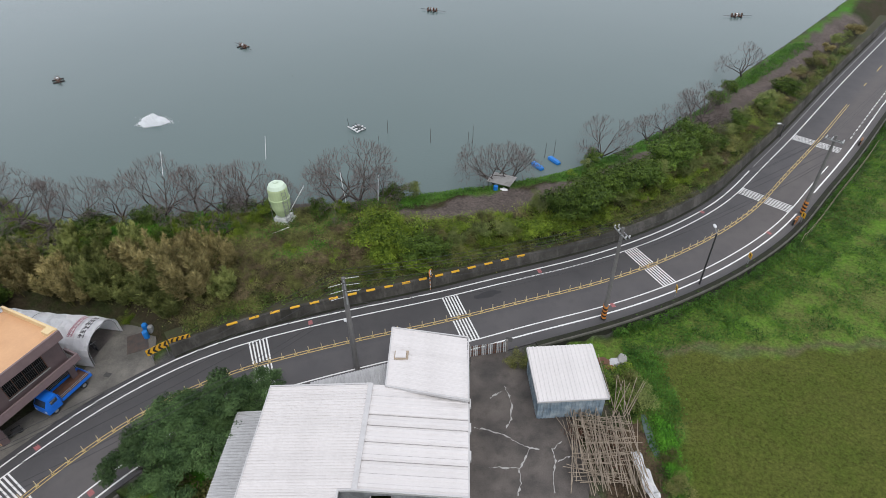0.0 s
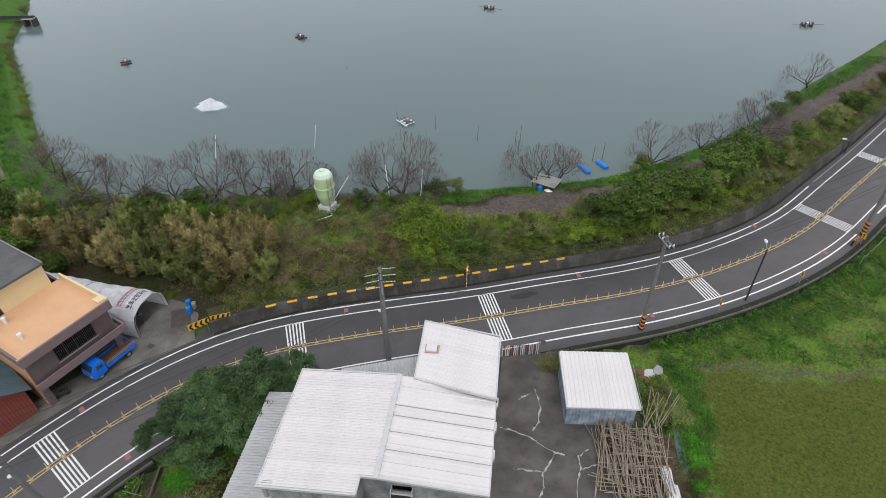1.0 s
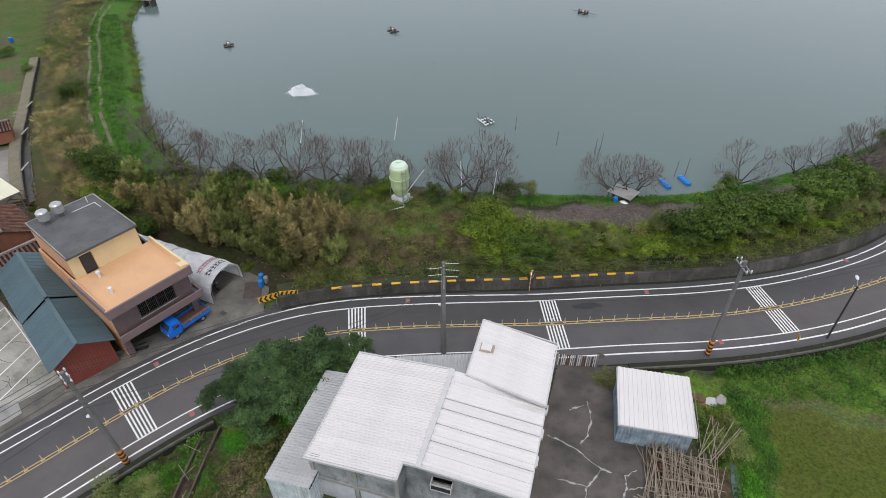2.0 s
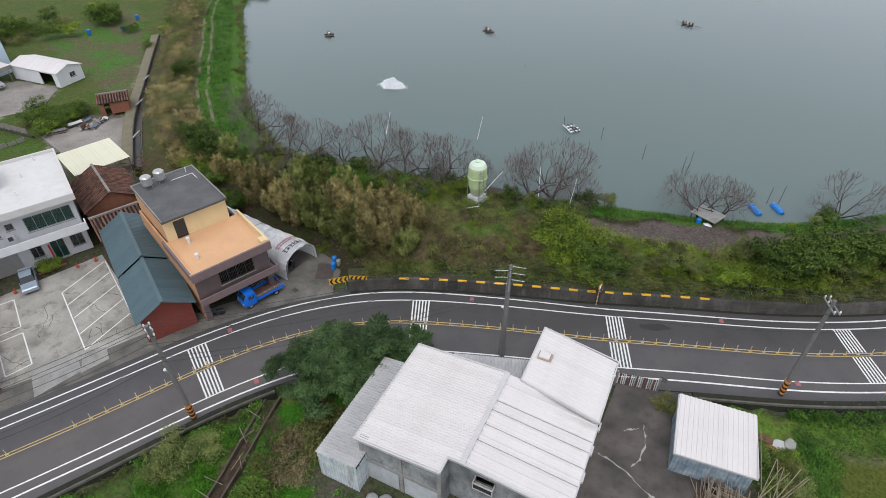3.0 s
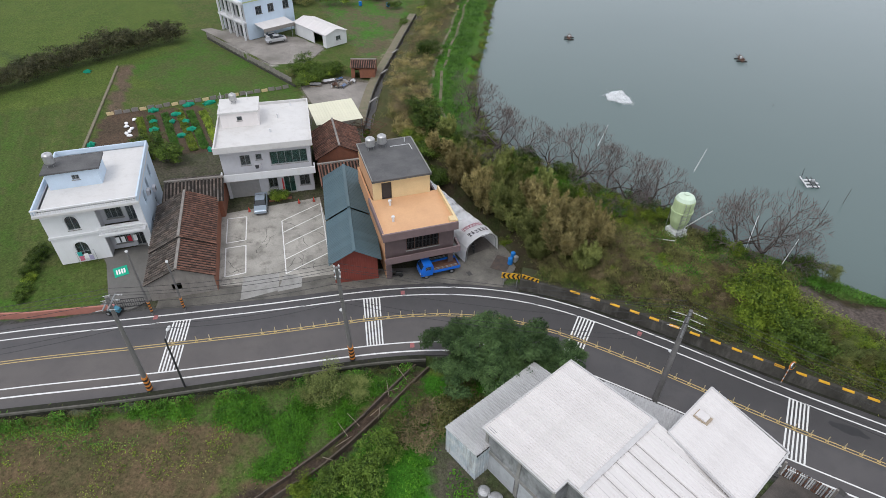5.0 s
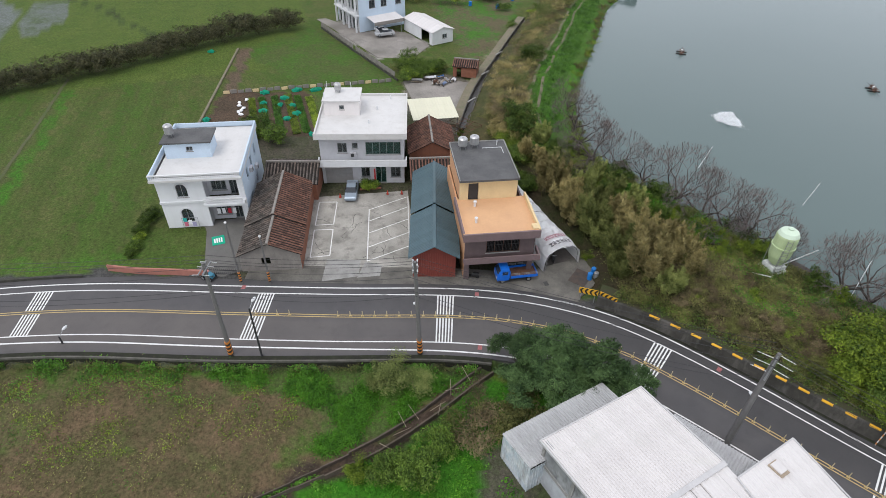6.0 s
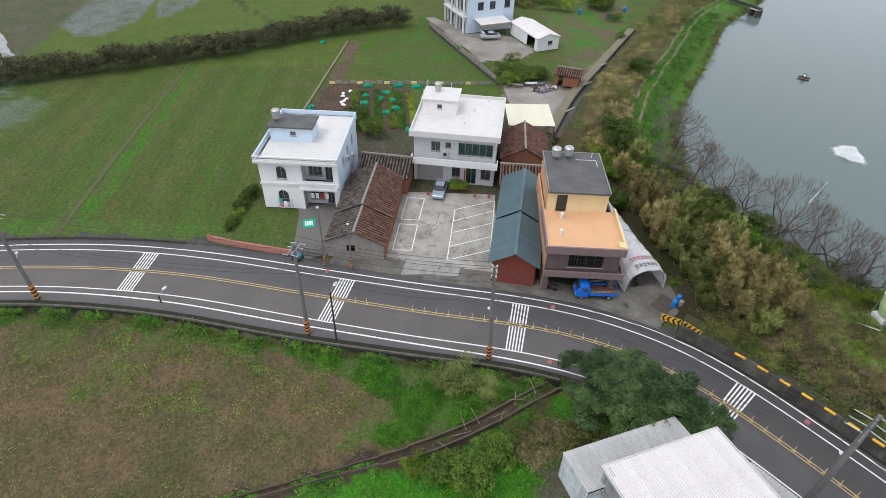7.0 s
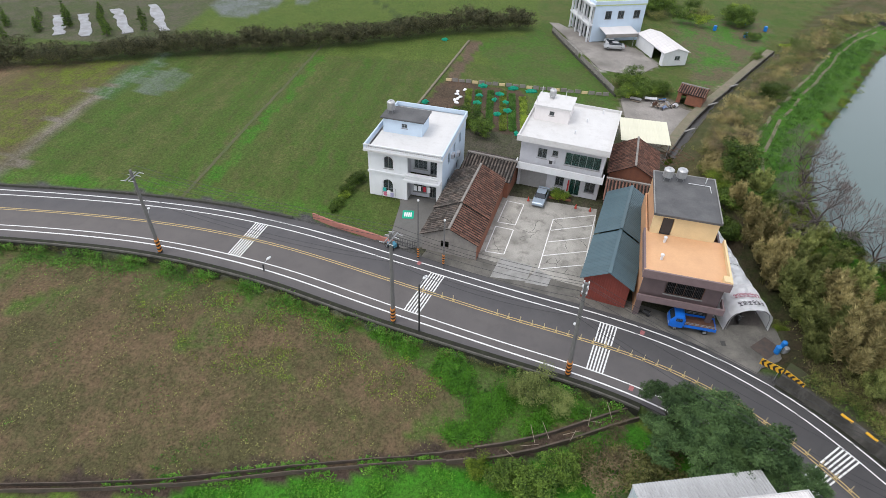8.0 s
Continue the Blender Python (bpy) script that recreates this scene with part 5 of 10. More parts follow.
def green_roof_house():
    W, D, T = 4.9, 17.0, 0.12
    h = thing("house", "low house with blue-green steel roof and dark red front", "house", front((-39.7, 16.3), (-38.3, 21.0)))
    eave, ridge = 3.5, 4.9
    bm = bmesh.new()
    rib_wall(bm, (0, 0), (W, 0), 0, eave - 0.02, 0.25, 0.03)
    part("front_wall", bm, RED_SHEET, h)
    for y in (0.0, D - T):
        tri = [(0, eave - 0.02), (W, eave - 0.02), (W / 2, ridge - 0.1)]
        bm = bmesh.new()
        a, b_ = [bm.verts.new((x, y, z)) for x, z in tri], [bm.verts.new((x, y + T, z)) for x, z in tri]
        bm.faces.new(a), bm.faces.new(b_[::-1])
        for i in range(3):
            bm.faces.new((a[i], a[(i + 1) % 3], b_[(i + 1) % 3], b_[i]))
        part("gable", bm, RED_SHEET, h)
    walls(h, CONCRETE,
          ("y", T, D - T, 0, T, 0, eave),
          ("y", T, D - T, W - T, W, 0, eave),
          ("x", 0, W, D - T, D, 0, eave))
    o = 0.45
    s = (ridge - eave) / (W / 2)
    for sgn in (0, 1):
        e = -o if sgn == 0 else W + o
        for y0, y1, up in ((-0.7, 7.6, 0.0), (7.6, D + 0.5, 0.22)):
            sheets(h, "roof_sheet", GREEN_ROOF, (e, y0, eave - o * s + up), (W / 2 - e, 0, ridge - eave + o * s), (0, y1 - y0, 0), 10, 3, 0.03)
    pieces("ridge_cap", ((W / 2 - 0.18, W / 2 + 0.18, -0.7, 7.6, ridge - 0.02, ridge + 0.06), (W / 2 - 0.18, W / 2 + 0.18, 7.6, D + 0.5, ridge + 0.2, ridge + 0.28)), GREEN_ROOF, h)
    return h


white_blue_house()
white_house()
orange_house()
green_roof_house()
for label_, a_, e_, D_, low, top_, holes_, seed_ in (("front part of a long old house with a weathered tile roof", (-46.1, -2.4), (-44.6, 4.3), 5.3, 2.5, 4.05, [(2.4, 3.4, 0.9, 1.9)], 5), ("rear part of an old house with a mossy brown tile roof", (-51.3, -1.25), (-49.8, 5.45), 9.2, 2.8, 4.45, [], 6)):
    h = gable_house("old_house", label_, front(a_, e_), 6.85, D_, low, top_, "y", OLD_PLASTER, CLAY_TILE, 0.25, holes_, [], seed_)
    part("brick_face", boxes((6.853, 6.9, 0.0, D_, 0.0, low - 0.05)), BRICK_WALL, h, "bare red brick side face")
gable_house("old_house", "small old brick house with a brown tile roof", front((-60.4, 1.6), (-58.5, 8.2)), 6.7, 6.0, 2.8, 4.2, "x", BRICK_WALL, CLAY_TILE, 0.3, [], [], 7)
gable_house("old_house", "old red-tiled house between two taller houses", front((-55.6, 20.6), (-54.2, 27.2)), 6.8, 5.6, 3.0, 4.4, "x", BRICK_WALL, RED_TILE, 0.3, [], [], 9)
gable_house("old_house", "old red-tiled house behind, with its gable forward", front((-62.2, 22.0), (-60.8, 28.4)), 6.4, 8.0, 3.2, 4.9, "y", BRICK_WALL, RED_TILE, 0.3, [], [], 11)
gable_house("brick_hut", "small red brick hut with a tiled roof", front((-94.3, 39.0), (-92.2, 42.9)), 4.5, 3.9, 2.1, 2.9, "x", BRICK_WALL, RED_TILE, 0.2, [(0.7, 1.6, 0.0, 1.8)], [], 13)


# ---------------------------------------------------------------- warehouse, yard and shed
STORE = front((-12.8, 19.4), (-11.8233, 19.6147))


def warehouse():
    # x across the two slopes, y towards the road
    h = thing("warehouse", "large steel-roofed warehouse with white ribbed roofs", "warehouse", STORE)
    W0, W1, W2, D = 7.2, 8.37, 16.35, 10.45
    eave, ridge, notch = 5.2, 5.75, 1.36
    fall = (ridge - eave) / W1
    t = 0.2
    grey = mat("streaked_grey_plaster", (0.33, 0.34, 0.345), 0.9, 0.35, 0.5, 0.25, second=(0.12, 0.125, 0.13), fine=7, stain=0.9, stain_colour=(0.06, 0.062, 0.064), streak=0.7)
    walls(h, grey,
          ("x", 0.2, W0, 0.25, 0.25 + t, -0.8, eave, []),
          ("x", W0, W2 - 0.3, 1.75, 1.75 + t, -0.8, eave - 0.2, [(9.3, 10.9, 3.3, 4.2)]),
          ("x", 0.2, W1, D - 0.3 - t, D - 0.3, -0.8, eave), ("x", W1, W2 - 0.3, D - 0.3 - t, D - 0.3, -0.8, eave - 0.25),
          ("y", 0.25 + t, D - 0.3 - t, 0.2, 0.2 + t, -0.8, eave),
          ("y", 1.95, D - 0.3 - t, W2 - 0.3 - t, W2 - 0.3, -0.8, eave - 0.25),
          ("y", 0.45, 1.75, W0 - t, W0, -0.8, eave))
    # the gable under the near edge of each roof
    for x0, x1, y, z0, z1, zt in ((0.2, W0, 0.25, eave, eave + 0.02, eave + fall * W0 - 0.05), (W0, W1, 1.75, eave - 0.2, eave + fall * W0 - 0.05, ridge - 0.05), (W1, W2 - 0.3, 1.75, eave - 0.2, ridge - 0.05, eave - 0.15)):
        bm = bmesh.new()
        quad = [(x0, z0), (x1, z0), (x1, zt), (x0, z1)]
        a, b_ = [bm.verts.new((x, y, z)) for x, z in quad], [bm.verts.new((x, y + t, z)) for x, z in quad]
        bm.faces.new(a), bm.faces.new(b_[::-1])
        for i in range(4):
            bm.faces.new((a[i], a[(i + 1) % 4], b_[(i + 1) % 4], b_[i]))
        part("gable_strip", bm, grey, h)
    for x in (0.12, 3.6, W0 - 0.28):
        part("pilaster", boxes((x, x + 0.3, 0.17, 0.25, -0.8, eave)), CONCRETE, h)
    part("floor_beam", boxes((0.2, W0, 0.15, 0.25, 2.3, 2.6)), CONCRETE, h, "stained concrete beam across the wall")
    for k in range(2):
        part("wall_panel", boxes((0.5 + k * 3.5, 3.5 + k * 3.4, 0.21, 0.25, -0.8, 2.3)), mat("pale_plaster_panel", (0.46, 0.48, 0.5), 0.85, 0.2, 1.2, 0.15, stain=0.5, stain_colour=(0.25, 0.26, 0.27), streak=0.6), h, "pale lower wall panel")
    sheets(h, "roof_sheet", METAL_ROOF, (0, 0, eave), (W0, 0, fall * W0), (0, notch, 0), 2, 3, 0.06, lift=1)
    sheets(h, "roof_sheet", METAL_ROOF, (0, notch, eave), (W1, 0, ridge - eave), (0, D - notch, 0), 12, 3, 0.06, lift=1)
    sheets(h, "roof_sheet", METAL_ROOF, (W2, notch, eave - 0.15), (W1 - W2, 0, ridge - eave + 0.1), (0, D - notch, 0), 12, 1, 0.07, lift=1)
    seams(h, (W2, notch, eave - 0.15), (W1 - W2, 0, ridge - eave + 0.1), (0, D - notch, 0), 9, 0.022, 0.075, 2, 0.28)
    part("ridge_flashing", boxes((W1 - 0.2, W1 + 0.2, notch - 0.05, D + 0.05, ridge + 0.02, ridge + 0.09)), TRIM_METAL, h)
    pieces("edge_trim", ((-0.1, 0.0, -0.05, D + 0.05, eave - 0.16, eave + 0.08), (W2, W2 + 0.1, notch, D - 1.3, eave - 0.35, eave - 0.13)), TRIM_METAL, h)
    for a, b_ in (((-0.1, -0.06, eave), (W0, -0.06, eave + fall * W0)), ((W0 + 0.02, -0.06, eave + fall * W0), (W0 + 0.02, notch, eave + fall * W0)), ((W0, notch - 0.04, eave + fall * W0), (W1, notch - 0.04, ridge)), ((W1, notch - 0.04, ridge), (W2 + 0.1, notch - 0.04, eave - 0.15)), ((-0.1, D + 0.02, eave), (W1, D + 0.02, ridge))):
        bm = bmesh.new()
        n_ = Vector((-(b_[1] - a[1]), b_[0] - a[0], 0)).normalized() * 0.07
        v = [bm.verts.new(Vector(p) + q + Vector((0, 0, z))) for z in (-0.14, 0.085) for p, q in ((a, -n_), (b_, -n_), (b_, n_), (a, n_))]
        for f in ((3, 2, 1, 0), (4, 5, 6, 7), (0, 1, 5, 4), (1, 2, 6, 5), (2, 3, 7, 6), (3, 0, 4, 7)):
            bm.faces.new([v[i] for i in f])
        part("edge_trim", bm, TRIM_METAL, h)
    hood = part("exhaust_hood", boxes((9.3, 10.9, 1.1, 1.72, 3.45, 3.5), (9.3, 9.36, 1.1, 1.72, 3.5, 4.25), (10.84, 10.9, 1.1, 1.72, 3.5, 4.25), (9.36, 10.84, 1.1, 1.16, 4.1, 4.25)), TRIM_METAL, h)
    for k in range(5):
        part("louvre", boxes((9.36, 10.84, 1.12, 1.2, 3.56 + k * 0.11, 3.6 + k * 0.11)), DARK_METAL, hood)
    for y in (4.2, 6.6, 8.9):
        part("gutter_bracket", boxes((W2 + 0.1, W2 + 0.22, y, y + 0.8, eave - 0.5, eave - 0.2)), TRIM_METAL, h)
    return h


def annex():
    """The higher part towards the road; its far and near edges run askew to its sides."""
    h = thing("warehouse_annex", "tall annex with a white ribbed roof and a roof hatch", "building", STORE)
    BL, BR, TR, TL = (9.6, 10.3), (16.38, 9.05), (16.36, 15.8), (9.47, 16.9)
    z0, z1 = 5.72, 5.62
    plan = [BL, BR, TR, TL]
    mid = Vector((sum(p[0] for p in plan) / 4, sum(p[1] for p in plan) / 4))
    inset = [Vector(p) + (mid - Vector(p)).normalized() * 0.3 for p in plan]
    for a, b_ in zip(inset, inset[1:] + inset[:1]):
        bm = bmesh.new()
        n_ = Vector((-(b_.y - a.y), b_.x - a.x)).normalized() * 0.18
        slab(bm, [tuple(a), tuple(b_), tuple(b_ + n_), tuple(a + n_)], -0.3, z1 - 0.06)
        part("wall", bm, CONCRETE, h)
    o, cross, rise = Vector((*BL, z0)), Vector((BR[0] - BL[0], BR[1] - BL[1], 0)), Vector((TL[0] - BL[0], TL[1] - BL[1], z1 - z0))
    sheets(h, "roof_sheet", METAL_ROOF, o, cross, rise, 9, 2, 0.035, lift=1)
    for a, b_, za, zb in ((BL, BR, z0, z0), (BR, TR, z0, z1), (TR, TL, z1, z1), (TL, BL, z1, z0)):
        bm = bmesh.new()
        n_ = Vector((-(b_[1] - a[1]), b_[0] - a[0], 0)).normalized() * 0.06
        v = [bm.verts.new(Vector((*p, z)) + q + Vector((0, 0, dz))) for dz in (-0.22, 0.05) for p, q, z in ((a, -n_, za), (b_, -n_, zb), (b_, n_, zb), (a, n_, za))]
        for f in ((3, 2, 1, 0), (4, 5, 6, 7), (0, 1, 5, 4), (1, 2, 6, 5), (2, 3, 7, 6), (3, 0, 4, 7)):
            bm.faces.new([v[i] for i in f])
        part("edge_trim", bm, TRIM_METAL, h)
    hatch = part("roof_hatch", boxes((10.0, 11.2, 13.1, 14.0, 5.5, 5.8)), mat("tan_hatch_curb", (0.38, 0.31, 0.23), 0.8, 0.25, 3, 0.1), h, "tan curb of the roof hatch")
    part("hatch_lid", boxes((10.1, 11.0, 13.2, 13.9, 5.8, 5.92)), METAL_ROOF, hatch)
    return h


SHEET_WALL = mat("blue_white_stained_sheet", (0.62, 0.64, 0.64), 0.6, 0.3, 1.3, 0.05, second=(0.4, 0.47, 0.52), fine=6, stain=0.85, stain_colour=(0.15, 0.11, 0.09), streak=0.9)


def lean_to(label, a, b_, W, D, z_back, z_front, panels, ribs=3, base=-0.9):
    """A low corrugated roof against the warehouse; a to b is its outer edge."""
    h = thing("lean_to", label, "lean-to", front(a, b_))
    sheets(h, "roof_sheet", OLD_SHEET, (0, 0, z_front), (0, D, z_back - z_front), (W, 0, 0), panels, ribs, 0.07)
    for a_, e_ in (((0, 0.15), (W, 0.15)), ((0.02, D), (0.02, 0.2)), ((W - 0.02, 0.2), (W - 0.02, D)), ((W, D - 0.06), (W - 1.7, D - 0.06))):
        bm = bmesh.new()
        rib_wall(bm, a_, e_, base, z_front - 0.03, 0.25, 0.04)
        part("wall", bm, SHEET_WALL, h, "rust-stained corrugated side wall")
    for x in (0.0, W - 0.04):
        bm = bmesh.new()
        tri = [(0.2, z_front - 0.03), (D, z_front - 0.03), (D, z_back - 0.03)]
        p, q = [bm.verts.new((x, y, z)) for y, z in tri], [bm.verts.new((x + 0.04, y, z)) for y, z in tri]
        bm.faces.new(p), bm.faces.new(q[::-1])
        for i in range(3):
            bm.faces.new((p[i], p[(i + 1) % 3], q[(i + 1) % 3], q[i]))
        part("gable_sheet", bm, SHEET_WALL, h)
    return h


def shed():
    h = thing("shed", "small blue-grey sheet-metal shed with a white ribbed roof", "shed", front((6.55, 35.15), (12.4, 36.95)))
    W, D = 6.1, 5.7
    wm = mat("peeling_blue_grey_sheet", (0.12, 0.18, 0.23), 0.7, 0.3, 1.2, 0.1, second=(0.34, 0.4, 0.43), stain=0.55, stain_colour=(0.13, 0.12, 0.11), streak=0.85)
    for a_, e_ in (((0.15, 0.15), (W - 0.15, 0.15)), ((W - 0.15, D - 0.15), (0.15, D - 0.15)), ((0.15, D - 0.2), (0.15, 0.2)), ((W - 0.15, 0.2), (W - 0.15, D - 0.2))):
        bm = bmesh.new()
        rib_wall(bm, a_, e_, -0.1, 2.75, 0.3, 0.04)
        part("wall", bm, wm, h)
    sheets(h, "roof_sheet", METAL_ROOF, (0, -0.1, 2.75), (0, D + 0.2, 0.3), (W, 0, 0), 8, 2, 0.05, lift=1)
    pieces("edge_trim", ((-0.06, 0.0, -0.1, D + 0.1, 2.66, 2.95), (W, W + 0.06, -0.1, D + 0.1, 2.66, 2.95), (-0.06, W + 0.06, -0.16, -0.1, 2.62, 2.8)), TRIM_METAL, h)
    return h


warehouse()
annex()
lean_to("grey corrugated lean-to with stained sheet walls", (-17.87, 28.0), (-15.55, 17.45), 10.8, 3.8, 3.4, 3.0, 14)
lean_to("narrow corrugated lean-to roof facing the road", (-6.6, 36.15), (-13.1, 32.2), 7.6, 2.9, 3.6, 3.1, 10, base=-0.3)
shed()
yard = tagged(new("yard"), "dark cracked concrete yard beside the warehouse", "yard", kind="structure")
bm = bmesh.new()
slab(bm, [(-0.5, 40.9), (2.7, 42.3), (5.2, 41.2), (6.6, 36), (9.6, 36.2), (11.6, 31), (11.4, 24), (8.5, 12), (2.5, 12), (2.6, 24), (0.9, 33)], -0.4, 0.008)
part("slab", bm, YARD_CONCRETE, yard)
RAMP = mat("dirty_ramp_concrete", (0.17, 0.158, 0.138), 0.9, 0.35, 0.4, 0.25, second=(0.075, 0.072, 0.063), fine=18, stain=0.7, stain_colour=(0.05, 0.049, 0.043))
court = tagged(new("forecourt"), "pale stained concrete parking court", "parking court", kind="structure")
bm = bmesh.new()
slab(bm, [(-59.6, 5.9), (-57.4, 20.3), (-40.3, 17.2), (-38.9, 16.3), (-39.9, 13), (-42.6, 4.0), (-44.6, 4.5)], -0.3, 0.0)
part("slab", bm, COURT_CONCRETE, court)
pave = tagged(new("pavement"), "worn concrete apron in front of the houses", "pavement", kind="structure")
bm = bmesh.new()
strip(bm, 8.0, shifted(LEFT_END, 0.01), -0.3, 0.012, arc_of(-40.5, -5.5), 184.2)
part("slab", bm, RAMP, pave)

# ---------------------------------------------------------------- plants
def branches(seed, height, spread, levels, first=3, twig=0.012, lean=0.0, thick=0.16):
    """Tapered limbs that fork again and again; returns trunk and twig geometry."""
    rnd = random.Random(seed)
    thick_v, thick_f, thin_v, thin_f = [], [], [], []

    def seg(a, b_, r0, r1, vs, fs, sides):
        q = (b_ - a).to_track_quat("Z", "Y")
        k0 = len(vs)
        for p, r in ((a, r0), (b_, r1)):
            for k in range(sides):
                vs.append(tuple(p + q @ Vector((r * math.cos(k * math.tau / sides), r * math.sin(k * math.tau / sides), 0))))
        for k in range(sides):
            j = (k + 1) % sides
            fs.append((k0 + k, k0 + j, k0 + sides + j, k0 + sides + k))

    def grow(p, way, length, r, level):
        steps = 3 if level < 2 else 2
        thin = level >= 3
        for i in range(steps):
            way = (way + Vector((rnd.gauss(0, 0.085), rnd.gauss(0, 0.085), rnd.gauss(0.045, 0.05)))).normalized()
            q = p + way * (length / steps)
            r1 = max(twig, r * 0.84)
            seg(p, q, r, r1, thin_v if thin else thick_v, thin_f if thin else thick_f, 3 if thin else 6)
            p, r = q, r1
            if level >= 1 and level < levels and rnd.random() < 0.5:
                side = (way.cross(Vector((rnd.gauss(0, 1), rnd.gauss(0, 1), rnd.gauss(0, 1)))).normalized() * 0.9 + way * 0.7 + Vector((0, 0, 0.15))).normalized()
                grow(p, side, length * rnd.uniform(0.5, 0.75), max(twig, r * 0.55), level + 1)
        if level < levels:
            n = first if level == 0 else 2
            off = rnd.uniform(0, math.tau)
            for k in range(n):
                a = off + k * math.tau / n + rnd.uniform(-0.5, 0.5)
                out = Vector((math.cos(a), math.sin(a), 0))
                d = (way * 0.75 + out * spread * rnd.uniform(0.6, 1.1) + Vector((0, 0, 0.12))).normalized()
                grow(p, d, length * rnd.uniform(0.68, 0.9), max(twig, r * rnd.uniform(0.6, 0.75)), level + 1)
    grow(Vector((0, 0, -0.3)), Vector((lean, 0, 1)).normalized(), height * 0.24, thick, 0)
    return thick_v, thick_f, thin_v, thin_f


def bare_tree(seed, height, spread, lean=0.0, first=4):
    """A short trunk that forks low into long limbs, which fan out into a wide domed crown of fine twigs."""
    t = thing("bare_tree", "leafless grey-brown tree on the pond's bank", "tree", group="bare trees along the pond")
    rnd = random.Random(seed)
    tv, tf, cv, cf = [], [], [], []

    def seg(a, b_, r0, r1, vs, fs, sides):
        q = (b_ - a).to_track_quat("Z", "Y")
        k0 = len(vs)
        for p, r in ((a, r0), (b_, r1)):
            for k in range(sides):
                vs.append(tuple(p + q @ Vector((r * math.cos(k * math.tau / sides), r * math.sin(k * math.tau / sides), 0))))
        for k in range(sides if sides > 2 else 1):
            j = (k + 1) % sides
            fs.append((k0 + k, k0 + j, k0 + sides + j, k0 + sides + k))

    heart = Vector((lean * height * 0.3, 0, height * 0.22))
    # length of each order of limb as a share of the height, and its forks
    share = (0.13, 0.27, 0.2, 0.15, 0.115, 0.08, 0.06)
    forks = (first, 2, 2, 3, 3, 3, 0)

    def grow(p, way, r, level):
        length = height * share[level] * rnd.uniform(0.8, 1.2)
        steps = 3 if level < 5 else 2
        for i in range(steps):
            bend = 0.1 if level < 4 else 0.16
            way = (way + Vector((rnd.gauss(0, bend), rnd.gauss(0, bend), 0.05 if level < 3 else 0.0))).normalized()
            q = p + way * (length / steps)
            r1 = max(0.014, r * 0.9)
            if level < 3:
                seg(p, q, r, r1, tv, tf, 6)
            else:
                seg(p, q, r, r1, cv, cf, 3 if level < 5 else 2)
            p, r = q, r1
            if 2 <= level < 6 and i < steps - 1 and rnd.random() < (0.35 if level < 4 else 0.5):
                fork(p, way, r * 0.55, min(6, level + 2))
        turn = rnd.uniform(0, math.tau)
        n = forks[level] + (1 if level in (1, 2) and rnd.random() < 0.45 else 0)
        for k in range(n):
            fork(p, way, r * rnd.uniform(0.6, 0.76), level + 1, turn + k * math.tau / max(n, 1))

    def fork(p, way, r, level, turn=None):
        turn = rnd.uniform(0, math.tau) if turn is None else turn + rnd.uniform(-0.35, 0.35)
        side = Matrix.Rotation(turn, 3, way) @ way.orthogonal().normalized()
        wide = spread * (rnd.uniform(0.85, 1.2) if level == 1 else rnd.uniform(0.45, 0.8) if level < 4 else rnd.uniform(0.6, 1.1))
        out = (p - heart).normalized() * (0.0 if level < 2 else 0.3 if level < 4 else 0.15)
        grow(p, (way + side * wide + out).normalized(), max(0.014, r), level)
    grow(Vector((0, 0, -0.3)), Vector((lean, 0, 1)).normalized(), 0.2, 0)
    part("trunk", raw("trunk", tv, tf), BARK, t)
    part("crown", raw("crown", cv, cf), TWIG, t)
    return t


def leaf_cloud(seed, blobs, n, size, aspect=0.6, droop=0.0, shell=0.45, up=0.35):
    """Leaves scattered in uneven clumps; each leaf is a small blade."""
    rng = np.random.default_rng(seed)
    vol = np.array([b_[3] * b_[4] * b_[5] for b_ in blobs]) ** 0.7
    pick = rng.choice(len(blobs), n, p=vol / vol.sum())
    B = np.array(blobs, float)[pick]
    d = rng.normal(size=(n, 3))
    d[:, 2] = np.where(d[:, 2] < -0.3, -d[:, 2] * 0.5, d[:, 2])
    d /= np.linalg.norm(d, axis=1)[:, None]
    rad = rng.random(n) ** shell
    # uneven outline
    lump = 1 + 0.22 * np.sin(5 * d[:, 0] + 3 * B[:, 0]) * np.sin(4 * d[:, 1] + 2 * B[:, 1]) + 0.12 * np.sin(9 * d[:, 2] + 7 * d[:, 0])
    P = B[:, :3] + d * (rad * lump)[:, None] * B[:, 3:6]
    nrm = d + rng.normal(scale=0.55, size=(n, 3)) + np.array((0, 0, up))
    nrm /= np.linalg.norm(nrm, axis=1)[:, None]
    ref = rng.normal(size=(n, 3))
    u = np.cross(nrm, ref)
    u /= np.linalg.norm(u, axis=1)[:, None]
    if droop < 0:
        u = u * (1 + droop) * 0.6 + np.array((0, 0, -droop)) + d * np.array((0.7, 0.7, 0.2))
        u /= np.linalg.norm(u, axis=1)[:, None]
    elif droop:
        u = u * (1 - droop) + np.array((0, 0, -droop))
        u += d * 0.35
        u /= np.linalg.norm(u, axis=1)[:, None]
    v = np.cross(nrm, u)
    v /= np.linalg.norm(v, axis=1)[:, None] + 1e-9
    s = size * rng.uniform(0.6, 1.35, n)[:, None]
    V = np.empty((n, 3, 3))
    V[:, 0], V[:, 1], V[:, 2] = P + u * s * 0.6, P - u * s * 0.45 + v * s * aspect * 0.6, P - u * s * 0.45 - v * s * aspect * 0.6
    return V.reshape(-1, 3).tolist(), np.arange(n * 3).reshape(-1, 3).tolist()


